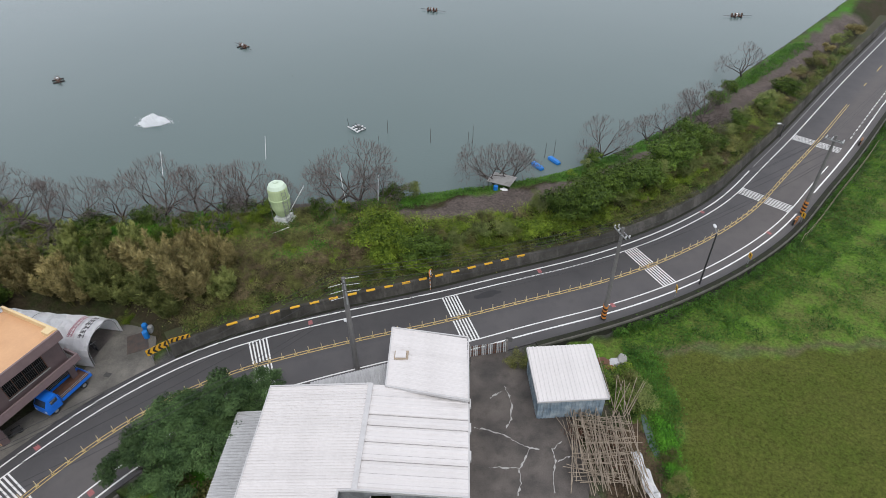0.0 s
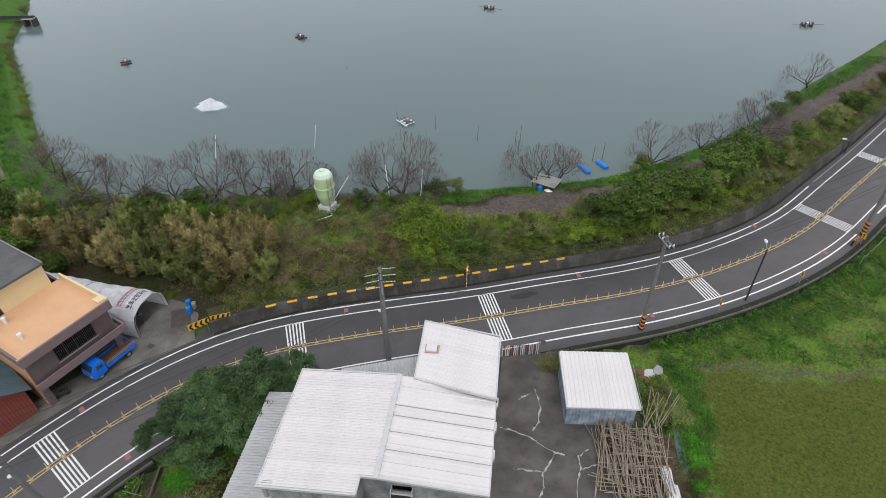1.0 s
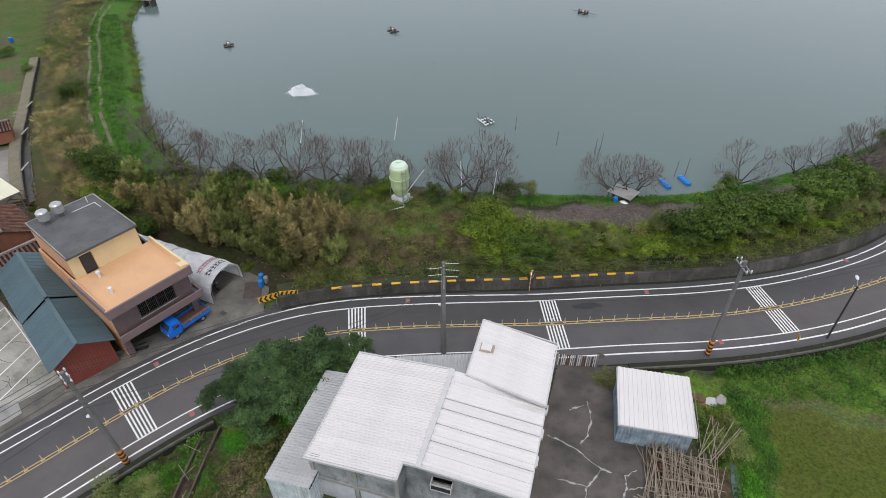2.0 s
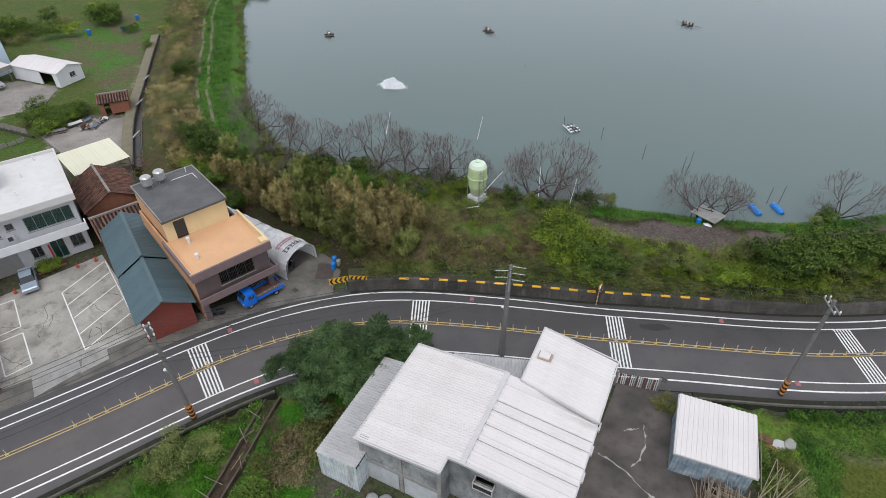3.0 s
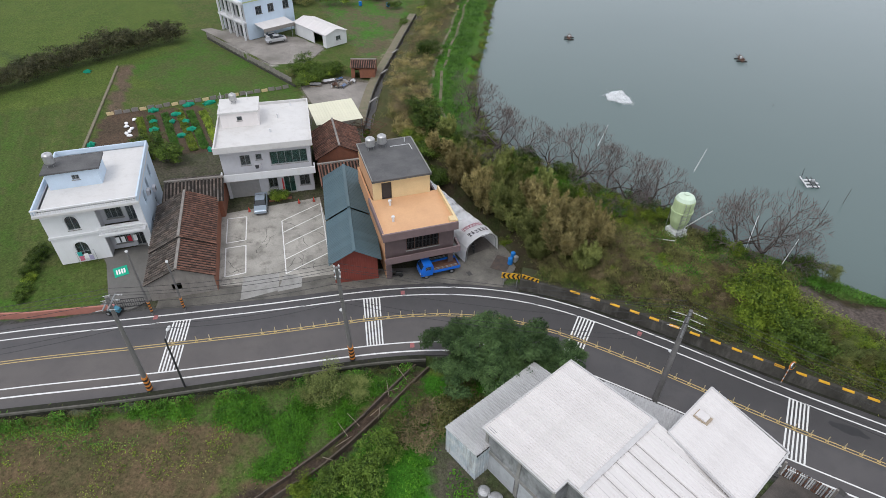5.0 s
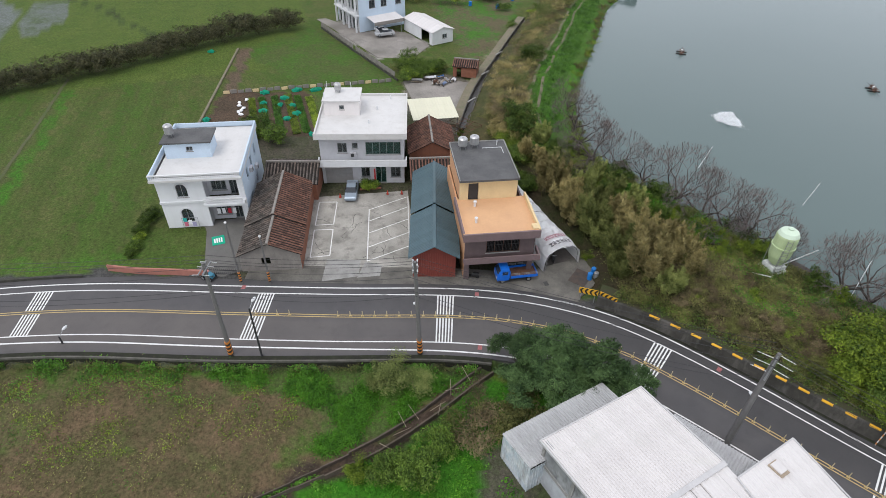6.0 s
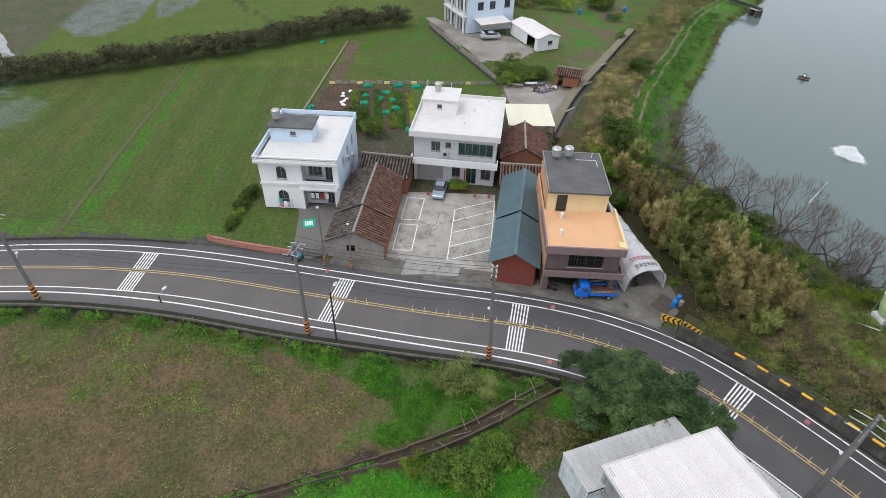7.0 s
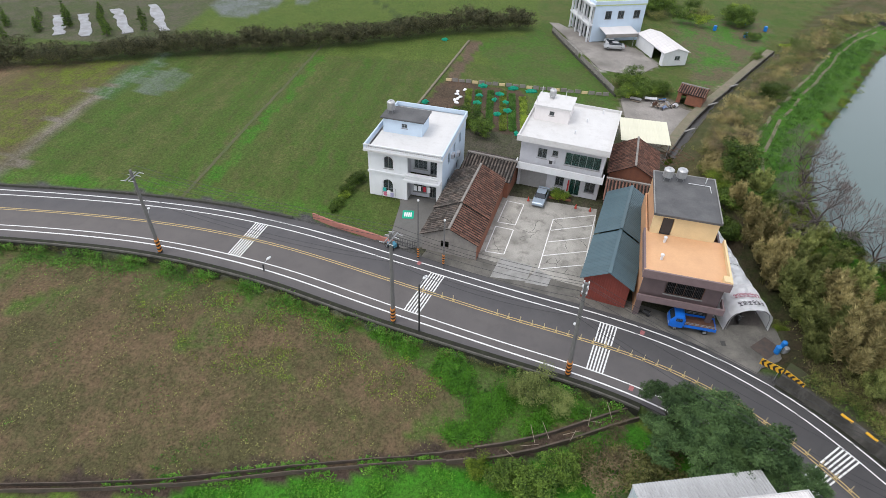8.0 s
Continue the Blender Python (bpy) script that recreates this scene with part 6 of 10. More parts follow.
def stems(seed, n, r, h, thick=0.035):
    rnd = random.Random(seed)
    bm = bmesh.new()
    for k in range(n):
        a = rnd.uniform(0, math.tau)
        q = r * rnd.uniform(0.2, 0.9)
        tube(bm, (0.25 * math.cos(a), 0.25 * math.sin(a), -0.3), (q * math.cos(a), q * math.sin(a), h * rnd.uniform(0.45, 0.8)), thick, thick * 0.4, 5)
    return bm


def shrub(name, label, category, seed, r, h, leaves, size, material, aspect=0.6, droop=0.0, nblob=9, group=""):
    t = thing(name, label, category, group=group)
    rnd = random.Random(seed)
    part("woody_stem", stems(seed, 9, r, h), BARK, t)
    blobs = [(0, 0, h * 0.45, r * 0.7, r * 0.7, h * 0.5)]
    for k in range(nblob):
        a, q = rnd.uniform(0, math.tau), r * rnd.uniform(0.35, 0.85)
        s = r * rnd.uniform(0.25, 0.5)
        blobs.append((q * math.cos(a), q * math.sin(a), h * rnd.uniform(0.3, 0.85), s, s, s * rnd.uniform(0.6, 1.0)))
    part("crown", raw("crown", *leaf_cloud(seed, blobs, leaves, size, aspect, droop)), material, t)
    return t


def bamboo(seed, r, h, leaves, material, label):
    """A clump of upright culms, each topped by a tall feathery plume."""
    t = thing("bamboo_clump", label, "bamboo", group="bamboo along the embankment")
    rnd = random.Random(seed)
    bm = bmesh.new()
    blobs = []
    for k in range(26):
        a = rnd.uniform(0, math.tau)
        q = r * math.sqrt(rnd.uniform(0.02, 1.0))
        hh = h * rnd.uniform(0.6, 1.05) * (1.05 - 0.35 * q / r)
        p0 = Vector((0.55 * q * math.cos(a), 0.55 * q * math.sin(a), -0.2))
        p1 = Vector((0.8 * q * math.cos(a), 0.8 * q * math.sin(a), hh * 0.65))
        p2 = Vector((1.0 * q * math.cos(a) + rnd.uniform(-0.2, 0.2), 1.0 * q * math.sin(a) + rnd.uniform(-0.2, 0.2), hh))
        tube(bm, p0, p1, 0.03, 0.022, 5), tube(bm, p1, p2, 0.022, 0.006, 5)
        s = rnd.uniform(0.34, 0.55)
        for f, wide, tall in ((0.9, 0.6, 0.16), (0.72, 1.0, 0.17), (0.52, 1.0, 0.17), (0.3, 0.8, 0.16)):
            c = p0.lerp(p2, f)
            blobs.append((c.x, c.y, c.z, s * wide, s * wide, hh * tall))
    part("woody_stem", bm, OLIVE_LEAF, t)
    part("crown", raw("crown", *leaf_cloud(seed, blobs, leaves, 0.36, 0.15, -0.55, 0.6)), material, t)
    return t


def broad_tree(seed, label, r, h, leaves, size, material, group="", trunk_h=0.4):
    t = thing("tree", label, "tree", group=group)
    tv, tf, cv, cf = branches(seed, h * 0.95, 0.8, 3, 4, 0.02, 0.0, 0.17)
    part("trunk", raw("trunk", tv + cv, tf + [tuple(i + len(tv) for i in f) for f in cf]), BARK, t)
    rnd = random.Random(seed + 50)
    blobs = []
    for k in range(26):
        a, q = rnd.uniform(0, math.tau), r * math.sqrt(rnd.random()) * 0.85
        s = r * rnd.uniform(0.18, 0.34)
        z = h * (trunk_h + 0.1) + (h * (0.9 - trunk_h) - s * 0.5) * math.sqrt(max(0.05, 1 - (q / r) ** 2)) * rnd.uniform(0.55, 1.0)
        blobs.append((q * math.cos(a), q * math.sin(a), z, s, s, s * 0.7))
    part("crown", raw("crown", *leaf_cloud(seed, blobs, leaves, size, 0.34, 0.15, 0.4)), material, t)
    return t


def place(kinds, spots, rnd, lo=0.85, hi=1.15, sink=0.1, use=None):
    """Copies of the made plants at the given places."""
    zs = ground_height(np.array([q[:2] for q in spots], float))
    for k, spot in enumerate(spots):
        x, y = spot[:2]
        s = (spot[2] if len(spot) > 2 else 1.0) * rnd.uniform(lo, hi)
        m = Matrix.Translation((x, y, zs[k] - sink)) @ Matrix.Rotation(rnd.uniform(0, math.tau), 4, "Z")
        src = kinds[k % len(kinds)] if use is None else kinds[use[k % len(use)]]
        ob = copy_thing(src, m)
        ob.matrix_basis = m @ Matrix.Diagonal((s, s, s * rnd.uniform(0.9, 1.1), 1))


def thicket(name, label, kinds, spots, rnd, use, keep=1, leaf=None):
    """Many plants grown into one another, past counting: one sheet of leaves for each kind of leaf."""
    zs = ground_height(np.array([q[:2] for q in spots], float))
    for kind in sorted(set(use)):
        crown = [o for o in kinds[kind].children if o.name.startswith("crown")][0]
        base = np.empty(len(crown.data.vertices) * 3)
        crown.data.vertices.foreach_get("co", base)
        base = base.reshape(-1, 3, 3)[::keep].reshape(-1, 3)
        out = []
        for k, spot in enumerate(spots):
            if use[k % len(use)] != kind:
                continue
            s, a = spot[2] * rnd.uniform(0.85, 1.15), rnd.uniform(0, math.tau)
            c, n = math.cos(a) * s, math.sin(a) * s
            q = np.column_stack((base[:, 0] * c - base[:, 1] * n + spot[0], base[:, 0] * n + base[:, 1] * c + spot[1], base[:, 2] * s * rnd.uniform(0.85, 1.15) + zs[k] - 0.1))
            out.append(q)
        if not out:
            continue
        V = np.concatenate(out)
        ob = part(name, blade_mesh(name, V), leaf or crown.data.materials[0])
        tagged(ob, label, "thicket", kind="stuff")


def blade_mesh(name, V):
    """A mesh of loose blades of three points each."""
    n = len(V) // 3
    me = bpy.data.meshes.new(name)
    me.vertices.add(n * 3), me.loops.add(n * 3), me.polygons.add(n)
    me.vertices.foreach_set("co", np.ascontiguousarray(V, np.float32).ravel())
    me.loops.foreach_set("vertex_index", np.arange(n * 3, dtype=np.int32))
    me.polygons.foreach_set("loop_start", np.arange(0, n * 3, 3, dtype=np.int32))
    me.update(calc_edges=True)
    return me


def drop_thing(ob):
    for o in (*ob.children_recursive, ob):
        bpy.data.objects.remove(o)


rnd = random.Random(21)
kinds = [bare_tree(1, 6.0, 1.0, 0.0, 4), bare_tree(2, 5.8, 1.1, 0.3, 4), bare_tree(3, 6.0, 1.0, -0.2, 5), bare_tree(5, 5.7, 1.1, 0.1, 4)]
BARE = [(-69.5, 50.8, 0.8), (-62, 47.6, 0.95), (-58, 46.4, 0.8), (-53.2, 46.4, 1.05), (-49.5, 47.8, 0.85), (-46.4, 49.9, 0.95), (-41.5, 51.8, 1.0), (-37.5, 53.0, 1.05), (-34.6, 54.0, 0.9), (-32.0, 54.8, 1.0), (-29.5, 55.8, 0.85), (-21.5, 58.4, 1.05), (-18.9, 59.7, 1.2), (-16.4, 61.5, 0.8),
        (-3.2, 68.2, 0.85), (-0.9, 69.2, 0.85), (10.2, 79.3, 0.9), (16.0, 84.6, 0.65), (18.5, 86.8, 0.7), (22.6, 90, 0.9), (25, 94.5, 0.8), (33, 112.5, 0.8), (24.5, 89.5, 0.7)]
place(kinds, BARE, rnd, 1.2, 1.38)
for k in kinds:
    drop_thing(k)

TB, OB = "tan feathery bamboo clump on the embankment", "olive green feathery bamboo clump on the embankment"
kinds = [bamboo(11, 2.3, 4.8, 11000, TAN_LEAF, TB), bamboo(12, 2.0, 4.2, 9000, BAMBOO_LEAF, OB), bamboo(13, 2.5, 5.2, 12000, TAN_LEAF, TB), bamboo(14, 2.2, 4.6, 10000, BAMBOO_LEAF, OB)]
BAMBOO = [(-57, 38.6, 0.9), (-53.5, 41, 0.95), (-50.5, 38.4, 1.0), (-47.6, 42.0, 0.9), (-46.4, 38.9, 1.0), (-43.6, 41.6, 0.95), (-43.2, 38.3, 0.85), (-40.6, 39.6, 1.05), (-39.0, 42.6, 1.0), (-37.4, 39.6, 0.95), (-36.0, 42.8, 1.05), (-34.4, 39.6, 1.1), (-32.8, 42.6, 1.05), (-31.6, 38.2, 1.0), (-30.2, 41.0, 1.1), (-28.6, 38.8, 0.95), (-27.4, 41.6, 0.9), (-26.4, 39.4, 0.75), (-29.4, 44.4, 0.85), (-60.5, 41.5, 0.8), (-64, 40.5, 0.7), (-40.8, 45.2, 0.8), (-34.6, 45.6, 0.85), (-45.4, 45.0, 0.75), (-31.8, 46.2, 0.7), (-49.0, 44.6, 0.75), (-24.6, 41.4, 0.65)]
BAMBOO = [q for q in BAMBOO if to_line(np.array([q[:2]]), CENTRE)[0][0] > 9.2 or q[0] < -36]
place(kinds, BAMBOO, rnd)
for k in kinds:
    drop_thing(k)

G = "shrubs on the embankment"
kinds = [shrub("bush", "fresh yellow-green leafy bush on the embankment", "bush", 31, 2.1, 2.4, 4600, 0.165, BUSH_LEAF, 0.55, 0, 16, G),
         shrub("bush", "deep green broad-leaved bush on the embankment", "bush", 32, 2.4, 3.1, 5000, 0.19, DEEP_LEAF, 0.55, 0, 16, G),
         shrub("bush", "olive thicket bush with dry twigs", "bush", 33, 1.9, 1.7, 3200, 0.17, OLIVE_LEAF, 0.3, 0.15, 12, G),
         shrub("bush", "low green scrub on the embankment", "bush", 34, 1.8, 1.1, 2800, 0.15, BUSH_LEAF, 0.5, 0, 12, G),
         shrub("reed_clump", "tan dry reed clump on the dike", "reeds", 35, 1.7, 1.8, 2600, 0.36, TAN_LEAF, 0.1, -0.5, 10, "reeds on the dike"),
         shrub("bush", "brown dry brush of fine twigs", "bush", 36, 1.9, 1.6, 3200, 0.24, BROWN_LEAF, 0.1, 0.1, 14, G),
         shrub("bush", "airy light olive shrub with small leaves", "bush", 37, 1.8, 3.2, 5200, 0.14, FEATHER_LEAF, 0.4, 0.1, 18, G)]
# the large bushes above the wall, one by one
BIG = [(0, -14.3, 52.6, 1.35), (0, -12.7, 51.2, 1.3), (0, -11.2, 52.6, 1.2), (0, -12.0, 50.2, 0.9), (1, -9.2, 52.0, 1.05), (0, -8.6, 50.6, 0.8), (1, -7.2, 52.6, 0.85),
       (6, -5.0, 54.6, 0.7), (2, -4.4, 55.8, 0.8), (6, -2.6, 56.6, 0.7), (0, -1.6, 56.0, 0.7), (6, -0.2, 58.0, 0.72), (0, 1.6, 58.2, 0.85), (0, 3.2, 59.2, 0.9), (6, 1.0, 58.8, 0.6), (0, 4.8, 60.2, 0.85),
       (1, 6.6, 63.0, 1.15), (1, 8.4, 64.4, 1.35), (1, 9.8, 66.4, 1.2), (0, 7.4, 61.4, 0.8), (0, 10.0, 63.6, 0.8), (1, 11.4, 68.4, 1.2), (6, 12.6, 67.0, 0.9), (1, 13.4, 70.0, 1.05), (0, 14.2, 68.4, 0.85), (1, 15.6, 71.8, 1.1), (6, 17.0, 73.4, 0.95), (0, 17.4, 71.8, 0.8), (1, 18.8, 76.0, 1.15), (1, 20.0, 78.8, 1.25), (6, 20.6, 75.4, 0.85), (2, 22.2, 79.4, 1.0), (1, 22.4, 82.4, 1.1), (6, 24.2, 82.2, 1.0)]
place(kinds, [q[1:] for q in BIG], rnd, 0.95, 1.1, use=[q[0] for q in BIG])
low = []
for k in range(420):
    s = arc_of(-29, 30) + (arc_of(66, 139) - arc_of(-29, 30)) * rnd.random() ** 1.5
    o = rnd.uniform(7.4, 15.0)
    p = at_arc(s, o)
    q = np.array([p])
    if (p[0] < -14 or o < 11.2) and to_line(q, SHORE)[0][0] < (-5.6 if p[0] < -16 else -7.0) and not inside(q, GRAVEL)[0] and not (-28.5 < p[0] < -22.5 and p[1] > 51.5) and math.hypot(p[0] + 33, p[1] - 36.5) > 4.0:
        low.append((p[0], p[1], rnd.uniform(0.6, 1.0)))
west, east = [(x, y, 0.62 * k) for x, y, k in low if x < -15], [q for q in low if q[0] >= -15]
far_east = [q for q in east if q[0] > 24]
east = [(x, y, 0.75 * k) for x, y, k in east if x <= 24]
place(kinds, west[:80], rnd, use=[5, 2, 5, 5, 3, 2, 5, 2])
place(kinds, east[:50], rnd, use=[2, 0, 3, 6, 2, 5, 3])
place(kinds, far_east[:36], rnd, use=[6, 5, 2, 6, 1, 5, 2, 4])
thicket("thicket", "olive and brown scrub tangled on the embankment", kinds, west[80:] + [(-40, 41, 0.5)], rnd, [5, 2, 5, 2, 3], 2)
thicket("thicket", "tangled green scrub on the embankment", kinds, east[50:] + far_east[36:] + [(12, 68, 0.5)], rnd, [3, 2, 6, 5], 2)
bank = []
for k in range(150):
    x = rnd.uniform(-60, -22)
    y = np.interp(x, SHORE[:, 0], SHORE[:, 1]) - rnd.uniform(0.6, 8.0)
    q = np.array([(x, y)])
    if to_line(q, BASE)[0][0] > 1.5 and not (-28.5 < x < -22.5):
        bank.append((x, float(y), rnd.uniform(0.35, 0.68)))
thicket("thicket", "green scrub grown along the pond bank", kinds, bank, rnd, [3, 0, 3, 2, 1, 3, 2], 2)
place(kinds, [(-14.6, 62.0, 0.6), (-12.9, 62.6, 0.62), (-16.2, 62.2, 0.5), (-22.8, 56.8, 0.6), (-29, 55.0, 0.7), (6.5, 72.6, 0.5), (9, 76.4, 0.6), (8, 74.6, 0.5), (26.6, 97.5, 0.7), (29.5, 104, 0.7), (-20.4, 57.4, 0.55), (-44, 48.4, 0.8), (-41.5, 49.6, 0.75), (-37.5, 50.6, 0.75), (-47.4, 46.4, 0.8)], rnd, use=[1, 6, 1, 1, 0, 3])
# the dike along the left shore: reeds at the water, brush towards the canal
dike_spots, reed_spots = [], []
for k in range(480):
    s = rnd.random() ** 1.4
    x = -62 - 80 * s
    ysh = float(np.interp(x, SHORE[:, 0], SHORE[:, 1]))
    if k % 6 == 0:
        reed_spots.append((x, ysh - rnd.uniform(0.2, 1.4), rnd.uniform(0.45, 0.75)))
    else:
        p = (x, ysh - rnd.uniform(10.0, 25.0))
        q = np.array([p])
        if to_line(q, BASE)[0][0] > 3.4 and to_line(q, SHORE)[0][0] < -8.6:
            dike_spots.append((*p, rnd.uniform(0.7, 1.25)))
thicket("thicket", "olive and brown brush on the dike", kinds, dike_spots, rnd, [4, 5, 4, 2, 5, 4, 6, 2], 4)
place(kinds, [(-65.2, 40.5, 1.3), (-63.6, 39.4, 1.0), (-89.9, 53.6, 1.2)], rnd, use=[1])
place(kinds, [(-71.6, 39.6, 1.2), (-73.6, 42.0, 1.3), (-70.0, 41.4, 1.0), (-75.6, 40.6, 1.0)], rnd, use=[5])
thicket("reed_belt", "low brush along the water's edge", kinds, reed_spots, rnd, [2, 5, 3], 4)
# hedge between the fields
hedge = [(-86, -100), (-91.4, -88.8), (-94.5, -79), (-100.6, -65.5), (-105.6, -50), (-110.6, -33.4), (-118.6, -16.6), (-123.4, -9.5), (-130.5, 13.5)]
spots = []
for a, b_ in zip(hedge, hedge[1:]):
    n = int(math.hypot(b_[0] - a[0], b_[1] - a[1]) / 1.15)
    for k in range(n):
        f = k / n
        spots.append((a[0] + (b_[0] - a[0]) * f + rnd.uniform(-0.9, 0.3) - 1.2, a[1] + (b_[1] - a[1]) * f + rnd.uniform(-0.5, 0.5), rnd.uniform(1.0, 1.6)))
thicket("hedge", "dark uneven hedge between two fields", kinds, spots, rnd, [1, 5, 1, 1, 2, 1], 3, leaf_mat("dark_hedge_leaf", (0.01, 0.014, 0.006), (0.105, 0.1, 0.05)))
# hedge and shrubs round the far house
far = [(-95 - 0.4 * k, 29.6 + 0.95 * k, 0.75) for k in range(10)] + [(-104 + 2.2 * k, 32 + 1.6 * k + rnd.uniform(-1, 1), 0.9) for k in range(4)] + [(-101 + k, 29.5 + 1.2 * k, 0.8) for k in range(4)]
far += [(-140 - rnd.uniform(0, 14), 34 + rnd.uniform(0, 34), rnd.uniform(0.9, 1.5)) for _ in range(34)] + [(-118 - rnd.uniform(0, 22), 66 + rnd.uniform(-6, 6), 0.6) for _ in range(8)]
thicket("thicket", "dark shrubs round the far farmhouse", kinds, far, rnd, [1, 0, 1, 1, 2], 2)
place(kinds, [(-79.5, 0.5, 1.2), (-77, 3.5, 1.0), (-59.2, 15.4, 0.55), (-73.5, 33.5, 0.6), (-52, 35.8, 0.9), (-54.5, 34.8, 0.8), (-58, 36.5, 0.9), (-62, 36.8, 0.9), (-67, 37, 0.8), (-59.4, -13.6, 0.42), (-58.3, -13.8, 0.4), (-57.2, -14.0, 0.4), (-56.1, -14.25, 0.38), (-55.0, -14.5, 0.38), (-53.9, -14.7, 0.36), (-52.8, -14.9, 0.36), (-60.4, -12.9, 0.6), (-71.5, 24, 0.5)], rnd, use=[1, 1, 0, 3, 1])
place(kinds, [(-25.6, 11.0, 1.35), (-26.4, 9.4, 0.9), (-24.6, 12.8, 1.0), (-19.4, 14.9, 1.25), (-17.8, 12.6, 1.0), (-16.8, 8.0, 0.8), (-17.6, 5.8, 0.6), (-20.6, 17.4, 1.0), (-16.2, 10.0, 0.8), (-18.7, 18.9, 1.35), (-17.8, 16.2, 1.2), (-18.9, 21.2, 1.3), (14.6, 41.6, 0.9), (15.4, 39.6, 0.85), (13.8, 43.4, 0.7), (18.2, 34.6, 0.5), (18.8, 32.2, 0.6), (3.9, 41.2, 0.75)], rnd, use=[6, 6, 6, 2, 1, 1, 0, 5, 1, 2, 5, 2, 2, 6, 3, 2, 2, 2])
for k in kinds:
    drop_thing(k)

kinds = [broad_tree(41, "dense dark green fruit tree beside the warehouse", 3.5, 4.7, 20000, 0.21, ROOF_LEAF, "fruit trees by the warehouse"), broad_tree(43, "dense dark green fruit tree beside the road", 3.1, 4.2, 17000, 0.21, ROOF_LEAF, "fruit trees by the warehouse")]
place(kinds, [(-17.8, 31.0, 0.75), (-20.2, 28.4, 0.95), (-22.6, 25.6, 1.0), (-24.2, 22.6, 0.8), (-19.0, 25.6, 0.95), (-21.0, 22.0, 0.85), (-17.6, 27.6, 0.85)], rnd)
for k in kinds:
    drop_thing(k)


def weeds(name, label, spots, per, size, material, seed, spread=0.35, high=0.3, aspect=0.5, floor=-9.0):
    """Low growth scattered over the ground: one sheet of many leaves."""
    rng = np.random.default_rng(seed)
    P = np.repeat(np.array(spots), per, axis=0)
    P = P + rng.normal(scale=spread, size=P.shape)
    z = np.maximum(ground_height(P), floor) + rng.random(len(P)) * high
    n = len(P)
    c = np.column_stack((P, z))
    a = rng.uniform(0, math.tau, n)
    tilt = rng.uniform(0.1, 1.0, n)
    u = np.column_stack((np.cos(a) * np.cos(tilt), np.sin(a) * np.cos(tilt), np.sin(tilt)))
    v = np.column_stack((-np.sin(a), np.cos(a), np.zeros(n)))
    s = size * rng.uniform(0.6, 1.4, n)[:, None]
    V = np.empty((n, 3, 3))
    V[:, 0], V[:, 1], V[:, 2] = c + u * s * 0.65, c - u * s * 0.45 + v * s * aspect * 0.6, c - u * s * 0.45 - v * s * aspect * 0.6
    ob = part(name, blade_mesh(name, V.reshape(-1, 3)), material)
    tagged(ob, label, "weeds", kind="stuff")


def scatter(poly, n, seed, test=None):
    rng = np.random.default_rng(seed)
    p = np.array(poly)
    lo, hi = p.min(0), p.max(0)
    out = []
    for _ in range(24):
        q = rng.uniform(lo, hi, (n * 4, 2))
        q = q[inside(q, [tuple(r) for r in poly])]
        out.append(q[test(q)] if test is not None and len(q) else q)
        if sum(len(r) for r in out) >= n:
            break
    return np.concatenate(out)[:n]


def clumpy(q):
    return (np.sin(q[:, 0] * 0.9 + np.sin(q[:, 1] * 0.7) * 2) + np.sin(q[:, 1] * 1.1 + np.sin(q[:, 0] * 0.5) * 2)) > -0.2


def off_road(lo, hi):
    def f(q):
        d = to_line(q, CENTRE)[0]
        return (d < lo) & (d > hi)
    return f


weeds("weeds", "bright green weeds between ditch and warehouse", scatter(GREEN_PATCH, 3200, 1, lambda q: (to_line(q, DITCH)[0] > 0.8) & clumpy(q)), 9, 0.2, LUSH_LEAF, 5)
strip_l = [tuple(p) for p in offset_line(-7.1, arc_of(-45, -60), arc_of(-26.5, 20))[0]] + [tuple(p) for p in offset_line(-8.9, arc_of(-45, -60), arc_of(-26.5, 20))[0]][::-1]
def below_kerb(lo, hi, a, b_):
    return [tuple(p) for p in offset_line(shifted(KERB, lo), a, b_)[0]] + [tuple(p) for p in offset_line(shifted(KERB, hi), a, b_)[0]][::-1]


weeds("weeds", "tall weeds grown up against the kerb", scatter(below_kerb(-0.25, -0.9, 30, arc_of(-26.5, 20)), 1500, 71, clumpy), 9, 0.17, WEED_LEAF, 71, 0.14, 0.9)
weeds("weeds", "dry olive grass grown up against the kerb", scatter(below_kerb(-0.25, -0.8, 30, arc_of(-26.5, 20)), 1300, 72), 9, 0.17, OLIVE_LEAF, 72, 0.14, 0.85, 0.25)
weeds("weeds", "green weeds grown up against the eastern kerb", scatter(below_kerb(-0.25, -1.1, arc_of(9, 53), arc_of(62, 132)), 1800, 73), 9, 0.17, WEED_LEAF, 73, 0.16, 0.9)
weeds("weeds", "patchy green border of the mown field", scatter(below_kerb(-1.8, -4.6, 30, arc_of(-31, 8)), 800, 74, clumpy), 7, 0.15, WEED_LEAF, 74, 0.4, 0.16)
weeds("weeds", "green weeds along the road's kerb", scatter(strip_l, 900, 2, clumpy), 8, 0.19, WEED_LEAF, 6)
weeds("weeds", "green weeds among scrub by the ditch", scatter([(-32.5, -6.5), (-29.5, -1.5), (-27, 2.0), (-24, 3.2), (-20.2, 2.6), (-21.2, 9), (-24.5, 15.5), (-27, 17.5), (-30, 8.5)], 1900, 3, lambda q: (to_line(q, DITCH)[0] < -0.7) & (to_line(q, CENTRE)[0] < -7.3) & clumpy(q)), 10, 0.19, LUSH_LEAF, 7)
